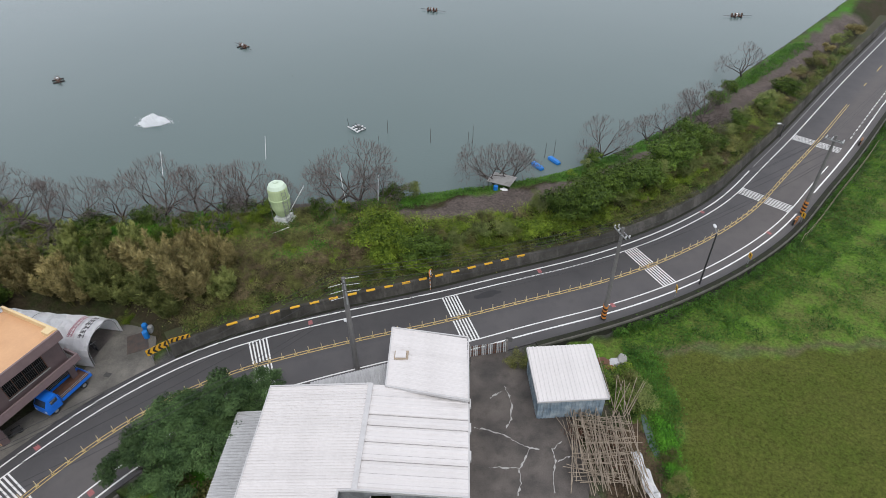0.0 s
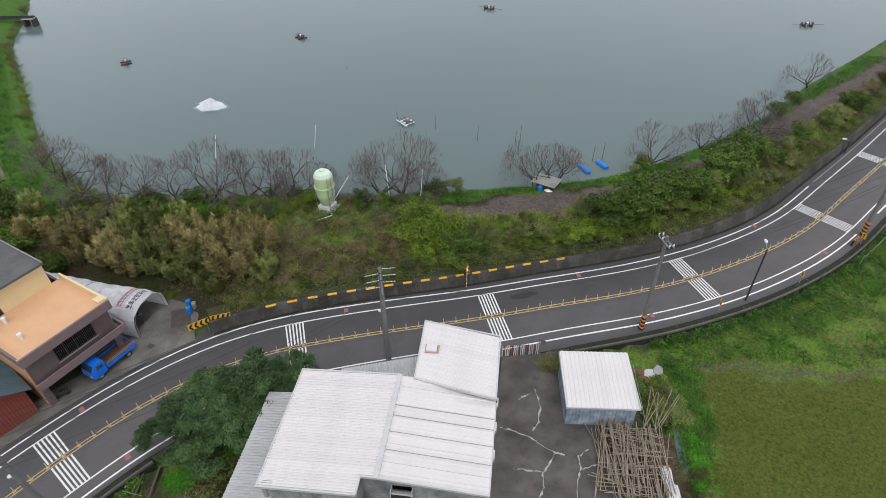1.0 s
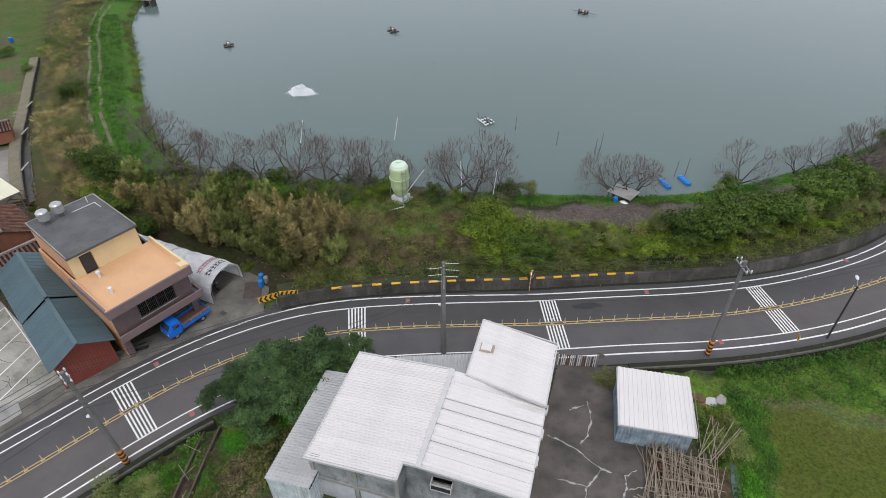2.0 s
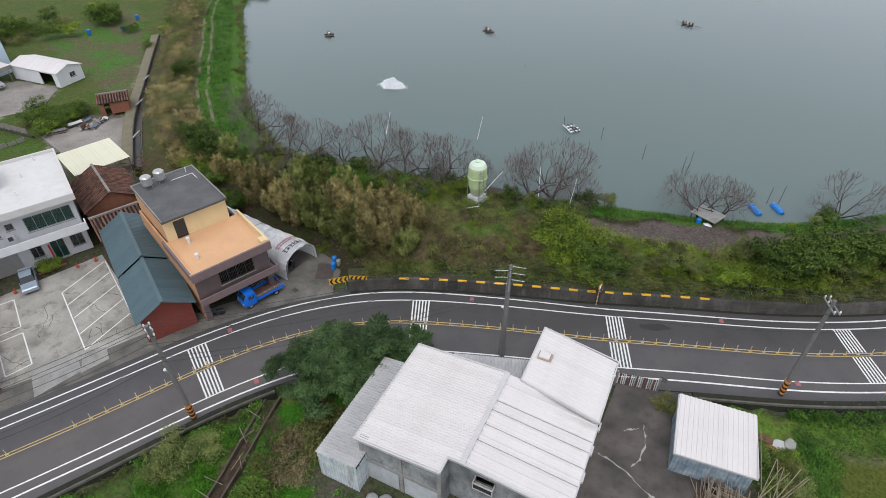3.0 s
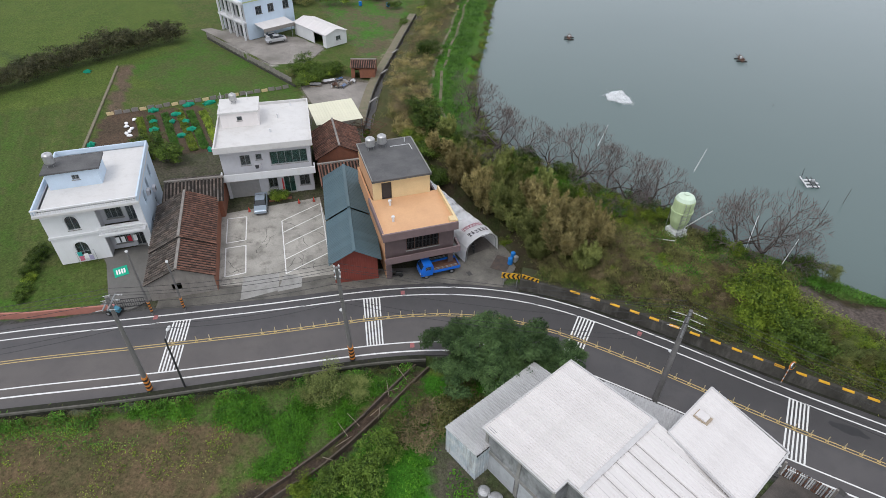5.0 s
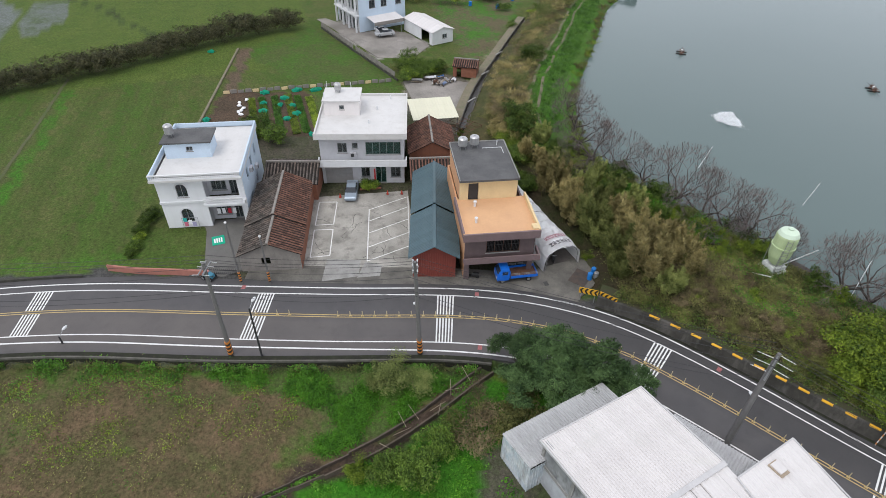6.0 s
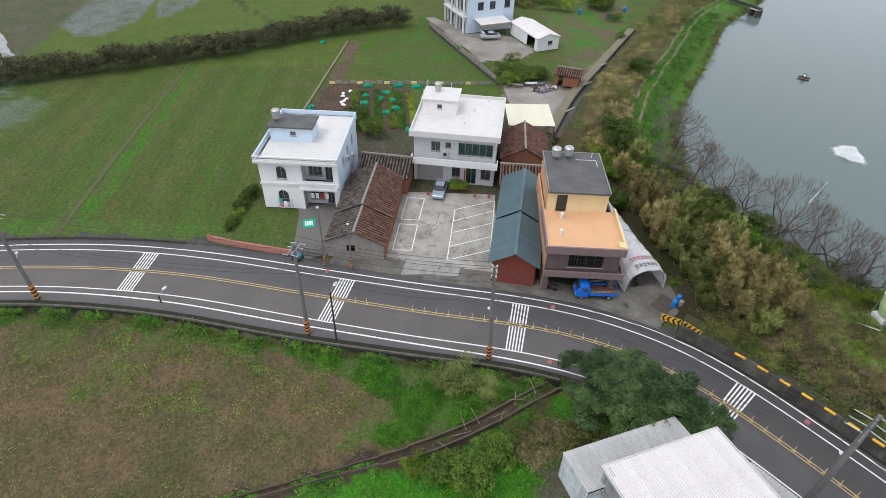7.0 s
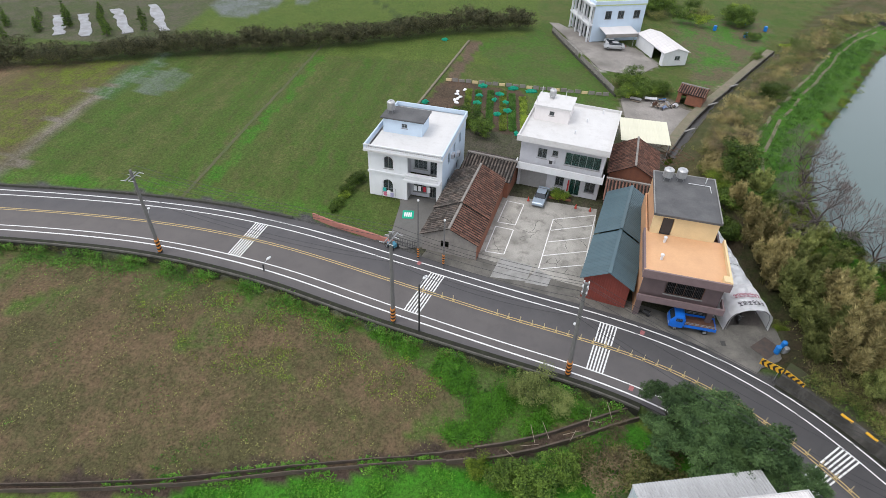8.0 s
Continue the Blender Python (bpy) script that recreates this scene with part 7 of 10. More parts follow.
strip_r = [tuple(p) for p in offset_line(-7.0, arc_of(9, 53), arc_of(62, 132))[0]] + [tuple(p) for p in offset_line(-11, arc_of(9, 53), arc_of(62, 132))[0]][::-1]
weeds("weeds", "bright green grass and weeds below the road", scatter(strip_r, 2200, 4), 8, 0.2, WEED_LEAF, 8)
weeds("weeds", "patchy bright grass beside the paddy", scatter([(13.5, 47), (24, 49.5), (40, 54), (60, 62), (60, 96), (44, 80), (30, 62), (20, 52)], 2600, 9, clumpy), 8, 0.18, WEED_LEAF, 9)
weeds("weeds", "green edge of weeds round the paddy", scatter([(14, 46.5), (17.5, 46), (19.2, 40), (18.6, 36), (19.4, 31), (17.6, 31), (16.6, 36), (16, 41)], 700, 10), 9, 0.18, WEED_LEAF, 10)
def off_tracks(q):
    d = -to_line(q, SHORE)[0]
    return (np.abs(d - TRACKS[0]) > 0.55) & (np.abs(d - TRACKS[1]) > 0.55)


weeds("weeds", "bright grass on the dike beside the pond", scatter([(-62, 46), (-75, 51.5), (-101, 71), (-125, 88), (-130, 84), (-102, 64), (-78, 47), (-66, 43.5)], 3000, 11, off_tracks), 7, 0.24, WEED_LEAF, 11)
weeds("weeds", "bright grass along the water's edge", scatter([(-17, 60), (-8.5, 65), (0, 69), (6, 73), (12, 79.5), (28, 102), (44, 130), (48, 130), (31, 104), (20.5, 88), (13, 77.4), (6, 70.8), (0, 68), (-6, 64.4), (-13, 59.5)], 2200, 12), 8, 0.2, WEED_LEAF, 12)
slope = [(-31, 49.5), (-22, 52.5), (-13, 56.5), (-15, 61.5), (-22, 58), (-31, 55)]
weeds("scrub_floor", "olive grass and low scrub round the silo", scatter(slope, 2200, 31), 11, 0.2, OLIVE_LEAF, 31, 0.4, 0.45, 0.35)
weeds("scrub_floor", "green grass round the silo", scatter(slope, 1200, 32, clumpy), 11, 0.2, WEED_LEAF, 32, 0.4, 0.45, 0.35)
over_wall = [tuple(p) for p in offset_line(5.95, arc_of(-27, 33), arc_of(62, 132))[0]] + [tuple(p) for p in offset_line(7.6, arc_of(-27, 33), arc_of(62, 132))[0]][::-1]
weeds("scrub_floor", "dark scrub creeping over the wall's top", scatter(over_wall, 2600, 21, clumpy), 14, 0.17, OLIVE_LEAF, 21, 0.24, 0.7, 0.4, 1.27)
weeds("scrub_floor", "green creepers hanging over the wall's top", scatter(over_wall, 1300, 22), 14, 0.16, DEEP_LEAF, 22, 0.24, 0.7, 0.5, 1.25)
weeds("stubble", "dry stubble rows of the mown field", scatter([(-46, -70), (-12, -70), (-14, -22), (-19.5, 3), (-25, 14), (-29, 12), (-34, -4), (-40, -22), (-41, -60)], 9000, 13, lambda q: np.sin(q[:, 0] * 9 - q[:, 1] * 3) > -0.3), 3, 0.14, DRY_GRASS, 13, 0.08, 0.1, 0.3)
def patchy(q):
    return (np.sin(q[:, 0] * 0.55 + np.sin(q[:, 1] * 0.4) * 2.2) + np.sin(q[:, 1] * 0.62 + np.sin(q[:, 0] * 0.35) * 2.4)) > 1.1


BROWN_FIELD = [(-41, -60), (-12, -60), (-14, -22), (-19.5, 3), (-25, 12), (-29, 9), (-34, -4), (-39, -22)]
weeds("weeds", "sparse green weeds over the mown field", scatter(BROWN_FIELD, 300, 51, patchy), 7, 0.15, WEED_LEAF, 51, 0.3, 0.14)
weeds("weeds", "low olive grass tufts over the mown field", scatter(BROWN_FIELD, 2600, 52, clumpy), 4, 0.13, OLIVE_LEAF, 52, 0.3, 0.1)
DRY_SLOPE = [(-31, 37), (-22, 42.4), (-14, 47.2), (-12, 50), (-15, 56), (-22, 53), (-31, 50), (-38, 46)]
weeds("scrub_floor", "dry brown grass on the slope above the wall", scatter(DRY_SLOPE, 3600, 61), 14, 0.22, BROWN_LEAF, 61, 0.45, 0.5, 0.14)
weeds("scrub_floor", "olive grass on the slope above the wall", scatter(DRY_SLOPE, 2600, 62, clumpy), 14, 0.18, OLIVE_LEAF, 62, 0.45, 0.45, 0.25)
weeds("scrub_floor", "fresh green patches on the slope above the wall", scatter([(-29, 46), (-20, 48.5), (-14, 53), (-15, 57), (-22, 54), (-30, 51)], 900, 63, lambda q: ~clumpy(q)), 14, 0.16, LUSH_LEAF, 63, 0.4, 0.4, 0.5)
weeds("scrub_floor", "bright fern-like growth under the bare trees", scatter([(-52, 45), (-42, 46.5), (-32, 50.5), (-33, 53), (-43, 50), (-53, 46.6)], 1500, 64, clumpy), 16, 0.2, LUSH_LEAF, 64, 0.5, 0.9, 0.5)
weeds("scrub_floor", "tangled low scrub covering the embankment", scatter([(-30, 37.5), (-16, 46), (2, 57.5), (13, 65), (28, 84), (40, 104), (36, 104), (22, 83), (7, 66), (-5, 59), (-16, 57), (-30, 52), (-45, 47), (-58, 43), (-58, 38), (-38, 39.4)], 5200, 14), 14, 0.17, OLIVE_LEAF, 14, 0.5, 0.5)
weeds("scrub_floor", "green creepers covering the embankment", scatter([(-30, 37.5), (-16, 46), (2, 57.5), (13, 65), (28, 84), (40, 104), (36, 104), (22, 83), (7, 66), (-5, 59), (-16, 57), (-30, 52), (-45, 47), (-58, 43), (-58, 38), (-38, 39.4)], 3000, 15, lambda q: clumpy(q) & (q[:, 0] > -17)), 12, 0.17, BUSH_LEAF, 15, 0.5, 0.55)


# ---------------------------------------------------------------- utility poles and cables
def utility_pole(x, y, h, turn, arms, lamp=False, base=0.0, lean=(0, 0), stays=False):
    t = thing("utility_pole", "grey concrete utility pole with an orange and black striped foot", "utility pole", Matrix(((1, 0, lean[0] / h, x), (0, 1, lean[1] / h, y), (0, 0, 1, base), (0, 0, 0, 1))) @ pose(0, 0, 0, 0, 0, turn), "poles along the road")
    bm = bmesh.new()
    tube(bm, (0, 0, -0.8), (0, 0, h), 0.25, 0.15, 12)
    part("shaft", bm, POLE_CONCRETE, t)
    if stays:
        bm = bmesh.new()
        tube(bm, (0.42, 0.12, -0.8), (0.3, 0.08, h - 1.2), 0.22, 0.14, 12)
        part("twin_shaft", bm, POLE_CONCRETE, t)
    for k in range(0 if stays else 8):
        bm = bmesh.new()
        tube(bm, (0, 0, 0.15 + k * 0.24), (0, 0, 0.39 + k * 0.24), 0.275, 0.27, 12)
        for v in bm.verts:
            v.co.z += 0.35 * v.co.x
        part("band", bm, ORANGE_BAND if k % 2 else BLACK_BAND, t)
    def string(parent, p, q):
        """A strain insulator: ribbed porcelain from p to q."""
        p, q = Vector(p), Vector(q)
        bm = bmesh.new()
        for k in range(5):
            a, b_ = p.lerp(q, k / 5), p.lerp(q, (k + 1) / 5)
            tube(bm, a, a.lerp(b_, 0.35), 0.05, 0.032, 7), tube(bm, a.lerp(b_, 0.35), b_, 0.016, 0.016, 6)
        part("insulator", bm, PORCELAIN, parent)

    for z, half, form in arms:
        for y in (-0.24, 0.16):
            a = part("crossarm", boxes((-half, half, y, y + 0.09, z - 0.05, z + 0.05)), GREY_METAL, t)
        for x in (-half + 0.1, 0.28, half - 0.1):
            if form == "pin":
                for y in (-0.2, 0.2):
                    bm = bmesh.new()
                    lathe(bm, [(0.03, 0), (0.03, 0.08), (0.08, 0.1), (0.05, 0.16), (0.08, 0.19), (0.03, 0.28)], 8, (x, y, z + 0.05))
                    part("insulator", bm, PORCELAIN, a)
            else:
                for s in (1, -1):
                    string(a, (x, 0.28 * s, z), (x, (0.28 + form) * s, z - 0.06))
    if stays:
        bm = bmesh.new()
        tube(bm, (-0.5, 0, h - 2.6), (-0.55, 0, h + 0.1), 0.07, 0.05, 8)
        a = part("side_post", bm, GREY_METAL, t)
        for k in range(3):
            part("bracket", boxes((-0.5, 0.1, -0.05, 0.05, h - 0.25 - k * 0.75, h - 0.15 - k * 0.75)), GREY_METAL, t)
            for s in (1, -1):
                string(a, (-0.5 if s > 0 else 0.1, 0.2 * s, h - 0.2 - k * 0.75), (-0.5 if s > 0 else 0.1, 1.35 * s, h - 0.3 - k * 0.75))
    if lamp:
        bm = bmesh.new()
        tube(bm, (0, 0, h * 0.45), (0.9, 0.3, h * 0.5), 0.03, sides=6)
        a = part("lamp_arm", bm, GREY_METAL, t)
        bm = bmesh.new()
        lathe(bm, [(0.05, -0.1), (0.16, -0.02), (0.18, 0.06), (0.1, 0.14), (0.03, 0.18)], 10, (0.95, 0.32, h * 0.5))
        part("lamp_head", bm, PORCELAIN, a)
    return t


LEANS = [(-0.35, -0.6), (-0.4, 0.0), (0.2, -0.7), (-0.25, 0.35), (0.0, 0.15), (0, 0), (0, 0)]
POLES = [(-41.6, -33.3, 11.3), (-33.45, -4.0, 11.75), (-28.3, 14.0, 12.1), (-10.75, 36.8, 11.7), (11.85, 49.05, 11.9), (35.6, 73.6, 11.2), (54, 103, 11.5)]
for k, (x, y, h) in enumerate(POLES):
    turn = math.degrees(heading(arc_of(x, y))) + 90
    arms = {0: [(h - 0.8, 1.0, 0.55)], 1: [(h - 0.6, 1.0, 0.5)], 2: [(h - 0.3, 0.4, "pin"), (h - 1.0, 0.4, "pin")], 3: []}.get(k, [(h - 0.6, 1.0, "pin")])
    utility_pole(x, y, h, turn, arms, k in (0, 2, 3), lean=LEANS[k], stays=k == 3)


def cable(a, b_, sag, r=0.018):
    c = bpy.data.curves.new("cable", "CURVE")
    c.dimensions, c.bevel_depth, c.bevel_resolution = "3D", r, 1
    sp = c.splines.new("POLY")
    sp.points.add(16)
    for i in range(17):
        f = i / 16
        p = Vector(a).lerp(Vector(b_), f)
        sp.points[i].co = (p.x, p.y, p.z - sag * 4 * f * (1 - f), 1)
    ob = new("cable", c)
    c.materials.append(WIRE)
    tagged(ob, "black overhead cable slung between two poles", "cable", "overhead cables")


TOPS = [(x + l[0], y + l[1], h) for (x, y, h), l in zip(POLES, LEANS)]
for (x0, y0, h0), (x1, y1, h1) in zip(TOPS, TOPS[1:]):
    n = Vector((-(y1 - y0), x1 - x0, 0)).normalized()
    for o, dz, sag in ((0.9, 0.0, 0.5), (-0.9, 0.0, 0.55), (0.3, 0.0, 0.5), (0.9, -0.8, 0.6), (-0.9, -0.8, 0.6), (0.15, -3.4, 0.9), (0.15, -3.9, 1.0)):
        q = n * o
        cable((x0 + q.x, y0 + q.y, h0 + dz), (x1 + q.x, y1 + q.y, h1 + dz), sag)


# ---------------------------------------------------------------- road furniture
POST_YELLOW = mat("faded_yellow_plastic", (0.6, 0.5, 0.32), 0.6, 0.15, 3.0, 0.0)


def delineator(m):
    t = thing("delineator_post", "yellow separator with a thin upright post on the centre line", "road post", m, "posts along the centre line")
    part("base", boxes((-0.14, 0.14, -0.06, 0.06, 0.005, 0.06)), YELLOW_PAINT, t)
    bm = bmesh.new()
    lathe(bm, [(0.06, 0.07), (0.04, 0.12), (0.038, 0.72), (0.02, 0.75)], 7)
    part("post", bm, POST_YELLOW, t)
    return t


first = None
for s in (150.0, 152.3, 153.6):
    p = at_arc(s, float(MIDDLE(s)))
    m = pose(p[0], p[1], 0.0, 0, 0, math.degrees(heading(s)))
    first = copy_thing(first, m) if first else delineator(m)
s = arc_of(-36.4, 7.2)
while s < arc_of(40.5, 92):
    p = at_arc(s, float(MIDDLE(s)))
    m = pose(p[0], p[1], 0.0, 0, 0, math.degrees(heading(s)))
    first = copy_thing(first, m) if first else delineator(m)
    s += 1.3

for x, y in ((-36.6, 26.2), (-34.8, 22.4), (-27.3, 20.0), (-17.9, 41.6), (4.5, 55.2), (12.8, 51.4), (23.5, 71.5), (-43.3, -2.4), (31.0, 68.6)):
    bm = bmesh.new()
    h = heading(arc_of(x, y))
    u, v = np.array((math.cos(h), math.sin(h))) * 0.22, np.array((-math.sin(h), math.cos(h))) * 0.3
    c = np.array((x, y))
    slab(bm, [tuple(c - u - v), tuple(c + u - v), tuple(c + u + v), tuple(c - u + v)], -0.05, 0.008)
    part("red_mark", bm, PINK_PAINT, road, "faded red survey mark")
TAR = mat("fresh_black_tar", (0.03, 0.03, 0.031), 0.6, 0.2, 2.0, 0.1)
for x, y, l, w in ((-0.6, 50.0, 3.4, 0.5), (-35.2, 25.4, 2.4, 0.4), (-33.6, 28.0, 2.2, 0.35), (-24, 14, 1.0, 0.0)):
    if w:
        h = heading(arc_of(x, y))
        bm = bmesh.new()
        rr = random.Random(int(x * 10))
        ring = [(x + l / 2 * math.cos(a) * math.cos(h) * rr.uniform(0.7, 1.1) - w * math.sin(a) * math.sin(h), y + l / 2 * math.cos(a) * math.sin(h) * rr.uniform(0.7, 1.1) + w * math.sin(a) * math.cos(h)) for a in [k * math.tau / 14 for k in range(14)]]
        slab(bm, ring, -0.05, 0.004)
        part("tar_patch", bm, TAR, road)
for x, y in ((-34.2, 30.6), (2.8, 44.0)):
    part("drain_cover", boxes((x - 0.35, x + 0.35, y - 0.25, y + 0.25, -0.05, 0.024)), mat("drain_iron", (0.06, 0.058, 0.055), 0.8, 0.3, 6, 0.2), road)


def street_lamp(x, y, h, turn, label):
    t = thing("street_lamp", label, "street lamp", pose(x, y, 0, 0, 0, turn))
    bm = bmesh.new()
    tube(bm, (0, 0, -1.0), (0, 0, h), 0.11, 0.08, 10)
    part("pole", bm, DARK_METAL, t)
    bm = bmesh.new()
    tube(bm, (0, 0, h - 0.1), (0.7, 0, h + 0.25), 0.035, sides=6)
    part("arm", bm, GREY_METAL, t)
    bm = bmesh.new()
    bmesh.ops.create_uvsphere(bm, u_segments=10, v_segments=6, radius=1, matrix=Matrix.Translation((0.95, 0, h + 0.3)) @ Matrix.Diagonal((0.36, 0.17, 0.12, 1)))
    part("lamp_head", bm, PORCELAIN, t)


street_lamp(22.0, 57.0, 7.0, 100, "dark steel street lamp with a white lamp head")
street_lamp(-32.4, -1.1, 6.6, 150, "dark street lamp pole beside the field kerb")
street_lamp(-39.8, -20.1, 1.0, 150, "short grey marker post with a small head")
street_lamp(36.9, 95.2, 2.0, 200, "thin roadside post with a small plate")


def chevron_board(a, b_):
    """Yellow board with black arrows on two posts."""
    L = math.hypot(b_[0] - a[0], b_[1] - a[1])
    t = thing("chevron_board", "yellow and black chevron board on steel posts", "road sign", front(a, b_), "chevron boards in the bend")
    part("board", boxes((0, L, -0.02, 0.02, 0.95, 1.75)), YELLOW_BAND, t)
    n = 4
    for k in range(n):
        x = (k + 0.15) * L / n
        bm = bmesh.new()
        pts = [(x + 0.22, 0.97), (x + 0.44, 0.97), (x + 0.22, 1.35), (x + 0.44, 1.73), (x + 0.22, 1.73), (x, 1.35)]
        f0, f1 = [bm.verts.new((q, -0.034, z)) for q, z in pts], [bm.verts.new((q, -0.022, z)) for q, z in pts]
        bm.faces.new(f0), bm.faces.new(f1[::-1])
        for i in range(6):
            bm.faces.new((f0[i], f0[(i + 1) % 6], f1[(i + 1) % 6], f1[i]))
        part("arrow", bm, BLACK_PAINT, t)
    for x in (0.3, L - 0.3):
        part("post", boxes((x - 0.04, x + 0.04, 0.022, 0.1, -0.3, 1.7)), GREY_METAL, t)


chevron_board((-31.0, 32.9), (-29.8, 34.6))
chevron_board((-29.7, 34.75), (-28.1, 35.9))


def mirror_post():
    t = thing("traffic_mirror", "round orange traffic mirror on a striped post", "traffic mirror", pose(-6.9, 49.3, 0, 0, 0, 268))
    for k in range(8):
        bm = bmesh.new()
        tube(bm, (0, 0, k * 0.3 - 0.2), (0, 0, k * 0.3 + 0.1), 0.05, sides=8)
        part("post_band", bm, ORANGE_BAND if k % 2 else PORCELAIN, t)
    bm = bmesh.new()
    lathe(bm, [(0.03, -0.08), (0.4, -0.04), (0.46, 0.0), (0.44, 0.06), (0.4, 0.08)], 20)
    bmesh.ops.transform(bm, matrix=pose(0, 0.1, 2.5, -75, 0, 0), verts=bm.verts)
    part("hood", bm, ORANGE_BAND, t)
    bm = bmesh.new()
    lathe(bm, [(0.4, 0.0), (0.3, 0.06), (0.15, 0.09), (0.01, 0.1)], 20)
    bmesh.ops.transform(bm, matrix=pose(0, 0.16, 2.52, -75, 0, 0), verts=bm.verts)
    part("mirror", bm, mat("mirror_steel", (0.8, 0.82, 0.84), 0.05, 0.02, 2, 0, metal=1.0), t)


mirror_post()


def bend_sign(x, y, turn):
    t = thing("bend_sign", "small yellow bend sign with a black arrow", "road sign", pose(x, y, 0, 0, 0, turn), "bend signs")
    part("post", boxes((-0.03, 0.03, 0.0, 0.06, -0.8, 1.5)), GREY_METAL, t)
    b_ = part("plate", boxes((-0.3, 0.3, -0.03, -0.003, 0.9, 1.6)), YELLOW_BAND, t)
    part("arrow", boxes((-0.06, 0.06, -0.04, -0.031, 1.0, 1.5), (-0.18, -0.06, -0.04, -0.031, 1.3, 1.42)), BLACK_PAINT, b_)


for x, y in ((35.1, 71.6), (27.6, 61.8), (19.2, 54.2)):
    bend_sign(x, y, math.degrees(heading(arc_of(x, y))) + 180 + 60)


def striped_barrier(x, y, turn):
    t = thing("striped_barrier", "orange and black striped roadside barrier", "barrier", pose(x, y, 0, 0, 0, turn), "striped barriers")
    for k in range(6):
        part("panel", boxes((k * 0.22 - 0.66, k * 0.22 - 0.44, -0.1, 0.1, 0, 0.8)), ORANGE_BAND if k % 2 else BLACK_BAND, t)


striped_barrier(34.4, 71.4, math.degrees(heading(arc_of(34.4, 71.4))))
striped_barrier(48.0, 95.2, math.degrees(heading(arc_of(48, 95.2))))

# fence of thin bamboo along the far kerb
for k in range(26):
    s0 = arc_of(33.5, 69.5) + k * 1.2
    a, b_ = at_arc(s0, -6.9), at_arc(s0 + 1.25, -6.95)
    t = thing("bamboo_fence", "rough low fence of thin bamboo poles", "fence", None, "bamboo fence by the kerb")
    t.location = (a[0], a[1], 0)
    d = Vector((b_[0] - a[0], b_[1] - a[1], 0))
    bm = bmesh.new()
    tube(bm, (0, 0, -0.8), (0.05, 0.03, 0.6), 0.035, sides=6)
    part("post", bm, WOOD, t)
    bm = bmesh.new()
    tube(bm, (0, 0, 0.3 + 0.1 * (k % 3)), d + Vector((0, 0, 0.25 + 0.12 * (k % 2))), 0.025, sides=6)
    part("rail", bm, WOOD, t)


# short poles by the old house
for x, y, h in ((-44.0, -2.6, 8.4), (-43.1, 0.5, 6.6), (-32.2, 33.2, 0)):
    if h:
        t = thing("utility_pole", "short dark pole with a striped foot by the old house", "utility pole", pose(x, y, 0))
        bm = bmesh.new()
        tube(bm, (0, 0, -0.5), (0, 0, h), 0.13, 0.09, 10)
        part("shaft", bm, POLE_CONCRETE, t)
        for k in range(8):
            bm = bmesh.new()
            tube(bm, (0, 0, 0.3 + k * 0.18), (0, 0, 0.48 + k * 0.18), 0.145, sides=10)
            part("band", bm, ORANGE_BAND if k % 2 else BLACK_BAND, t)
        bm = bmesh.new()
        lathe(bm, [(0.05, 0), (0.14, 0.08), (0.14, 0.2), (0.04, 0.26)], 8, (0.0, 0.0, h))
        part("cap", bm, PORCELAIN, t)


# ---------------------------------------------------------------- vehicles
def wheel(parent, x, y, r=0.33, w=0.2):
    bm = bmesh.new()
    lathe(bm, [(r * 0.6, -w / 2), (r * 0.95, -w / 2), (r, -w * 0.3), (r, w * 0.3), (r * 0.95, w / 2), (r * 0.6, w / 2)], 18)
    bmesh.ops.transform(bm, matrix=pose(x, y, r, 90, 0, 0), verts=bm.verts)
    t = part("wheel", bm, RUBBER, parent)
    bm = bmesh.new()
    lathe(bm, [(r * 0.58, -w / 2 - 0.005), (r * 0.3, -w / 2 + 0.02), (r * 0.3, w / 2 - 0.02), (r * 0.58, w / 2 + 0.005)], 14)
    bmesh.ops.transform(bm, matrix=pose(x, y, r, 90, 0, 0), verts=bm.verts)
    part("rim", bm, GREY_METAL, t)


def shell(sections, bevel=0.05):
    """A body from (x, half width, floor, roof, top half width) sections."""
    bm = bmesh.new()
    rings = []
    for x, hw, z0, z1, tw in sections:
        rings.append([bm.verts.new((x, y, z)) for y, z in ((-hw, z0), (hw, z0), (hw, z0 + (z1 - z0) * 0.55), (tw, z1), (-tw, z1), (-hw, z0 + (z1 - z0) * 0.55))])
    for a, b_ in zip(rings, rings[1:]):
        for k in range(6):
            bm.faces.new((a[k], a[(k + 1) % 6], b_[(k + 1) % 6], b_[k]))
    bm.faces.new(rings[0][::-1]), bm.faces.new(rings[-1])
    bmesh.ops.recalc_face_normals(bm, faces=bm.faces[:])
    bmesh.ops.bevel(bm, geom=bm.edges[:], offset=bevel, segments=2, affect="EDGES", profile=0.6)
    return bm


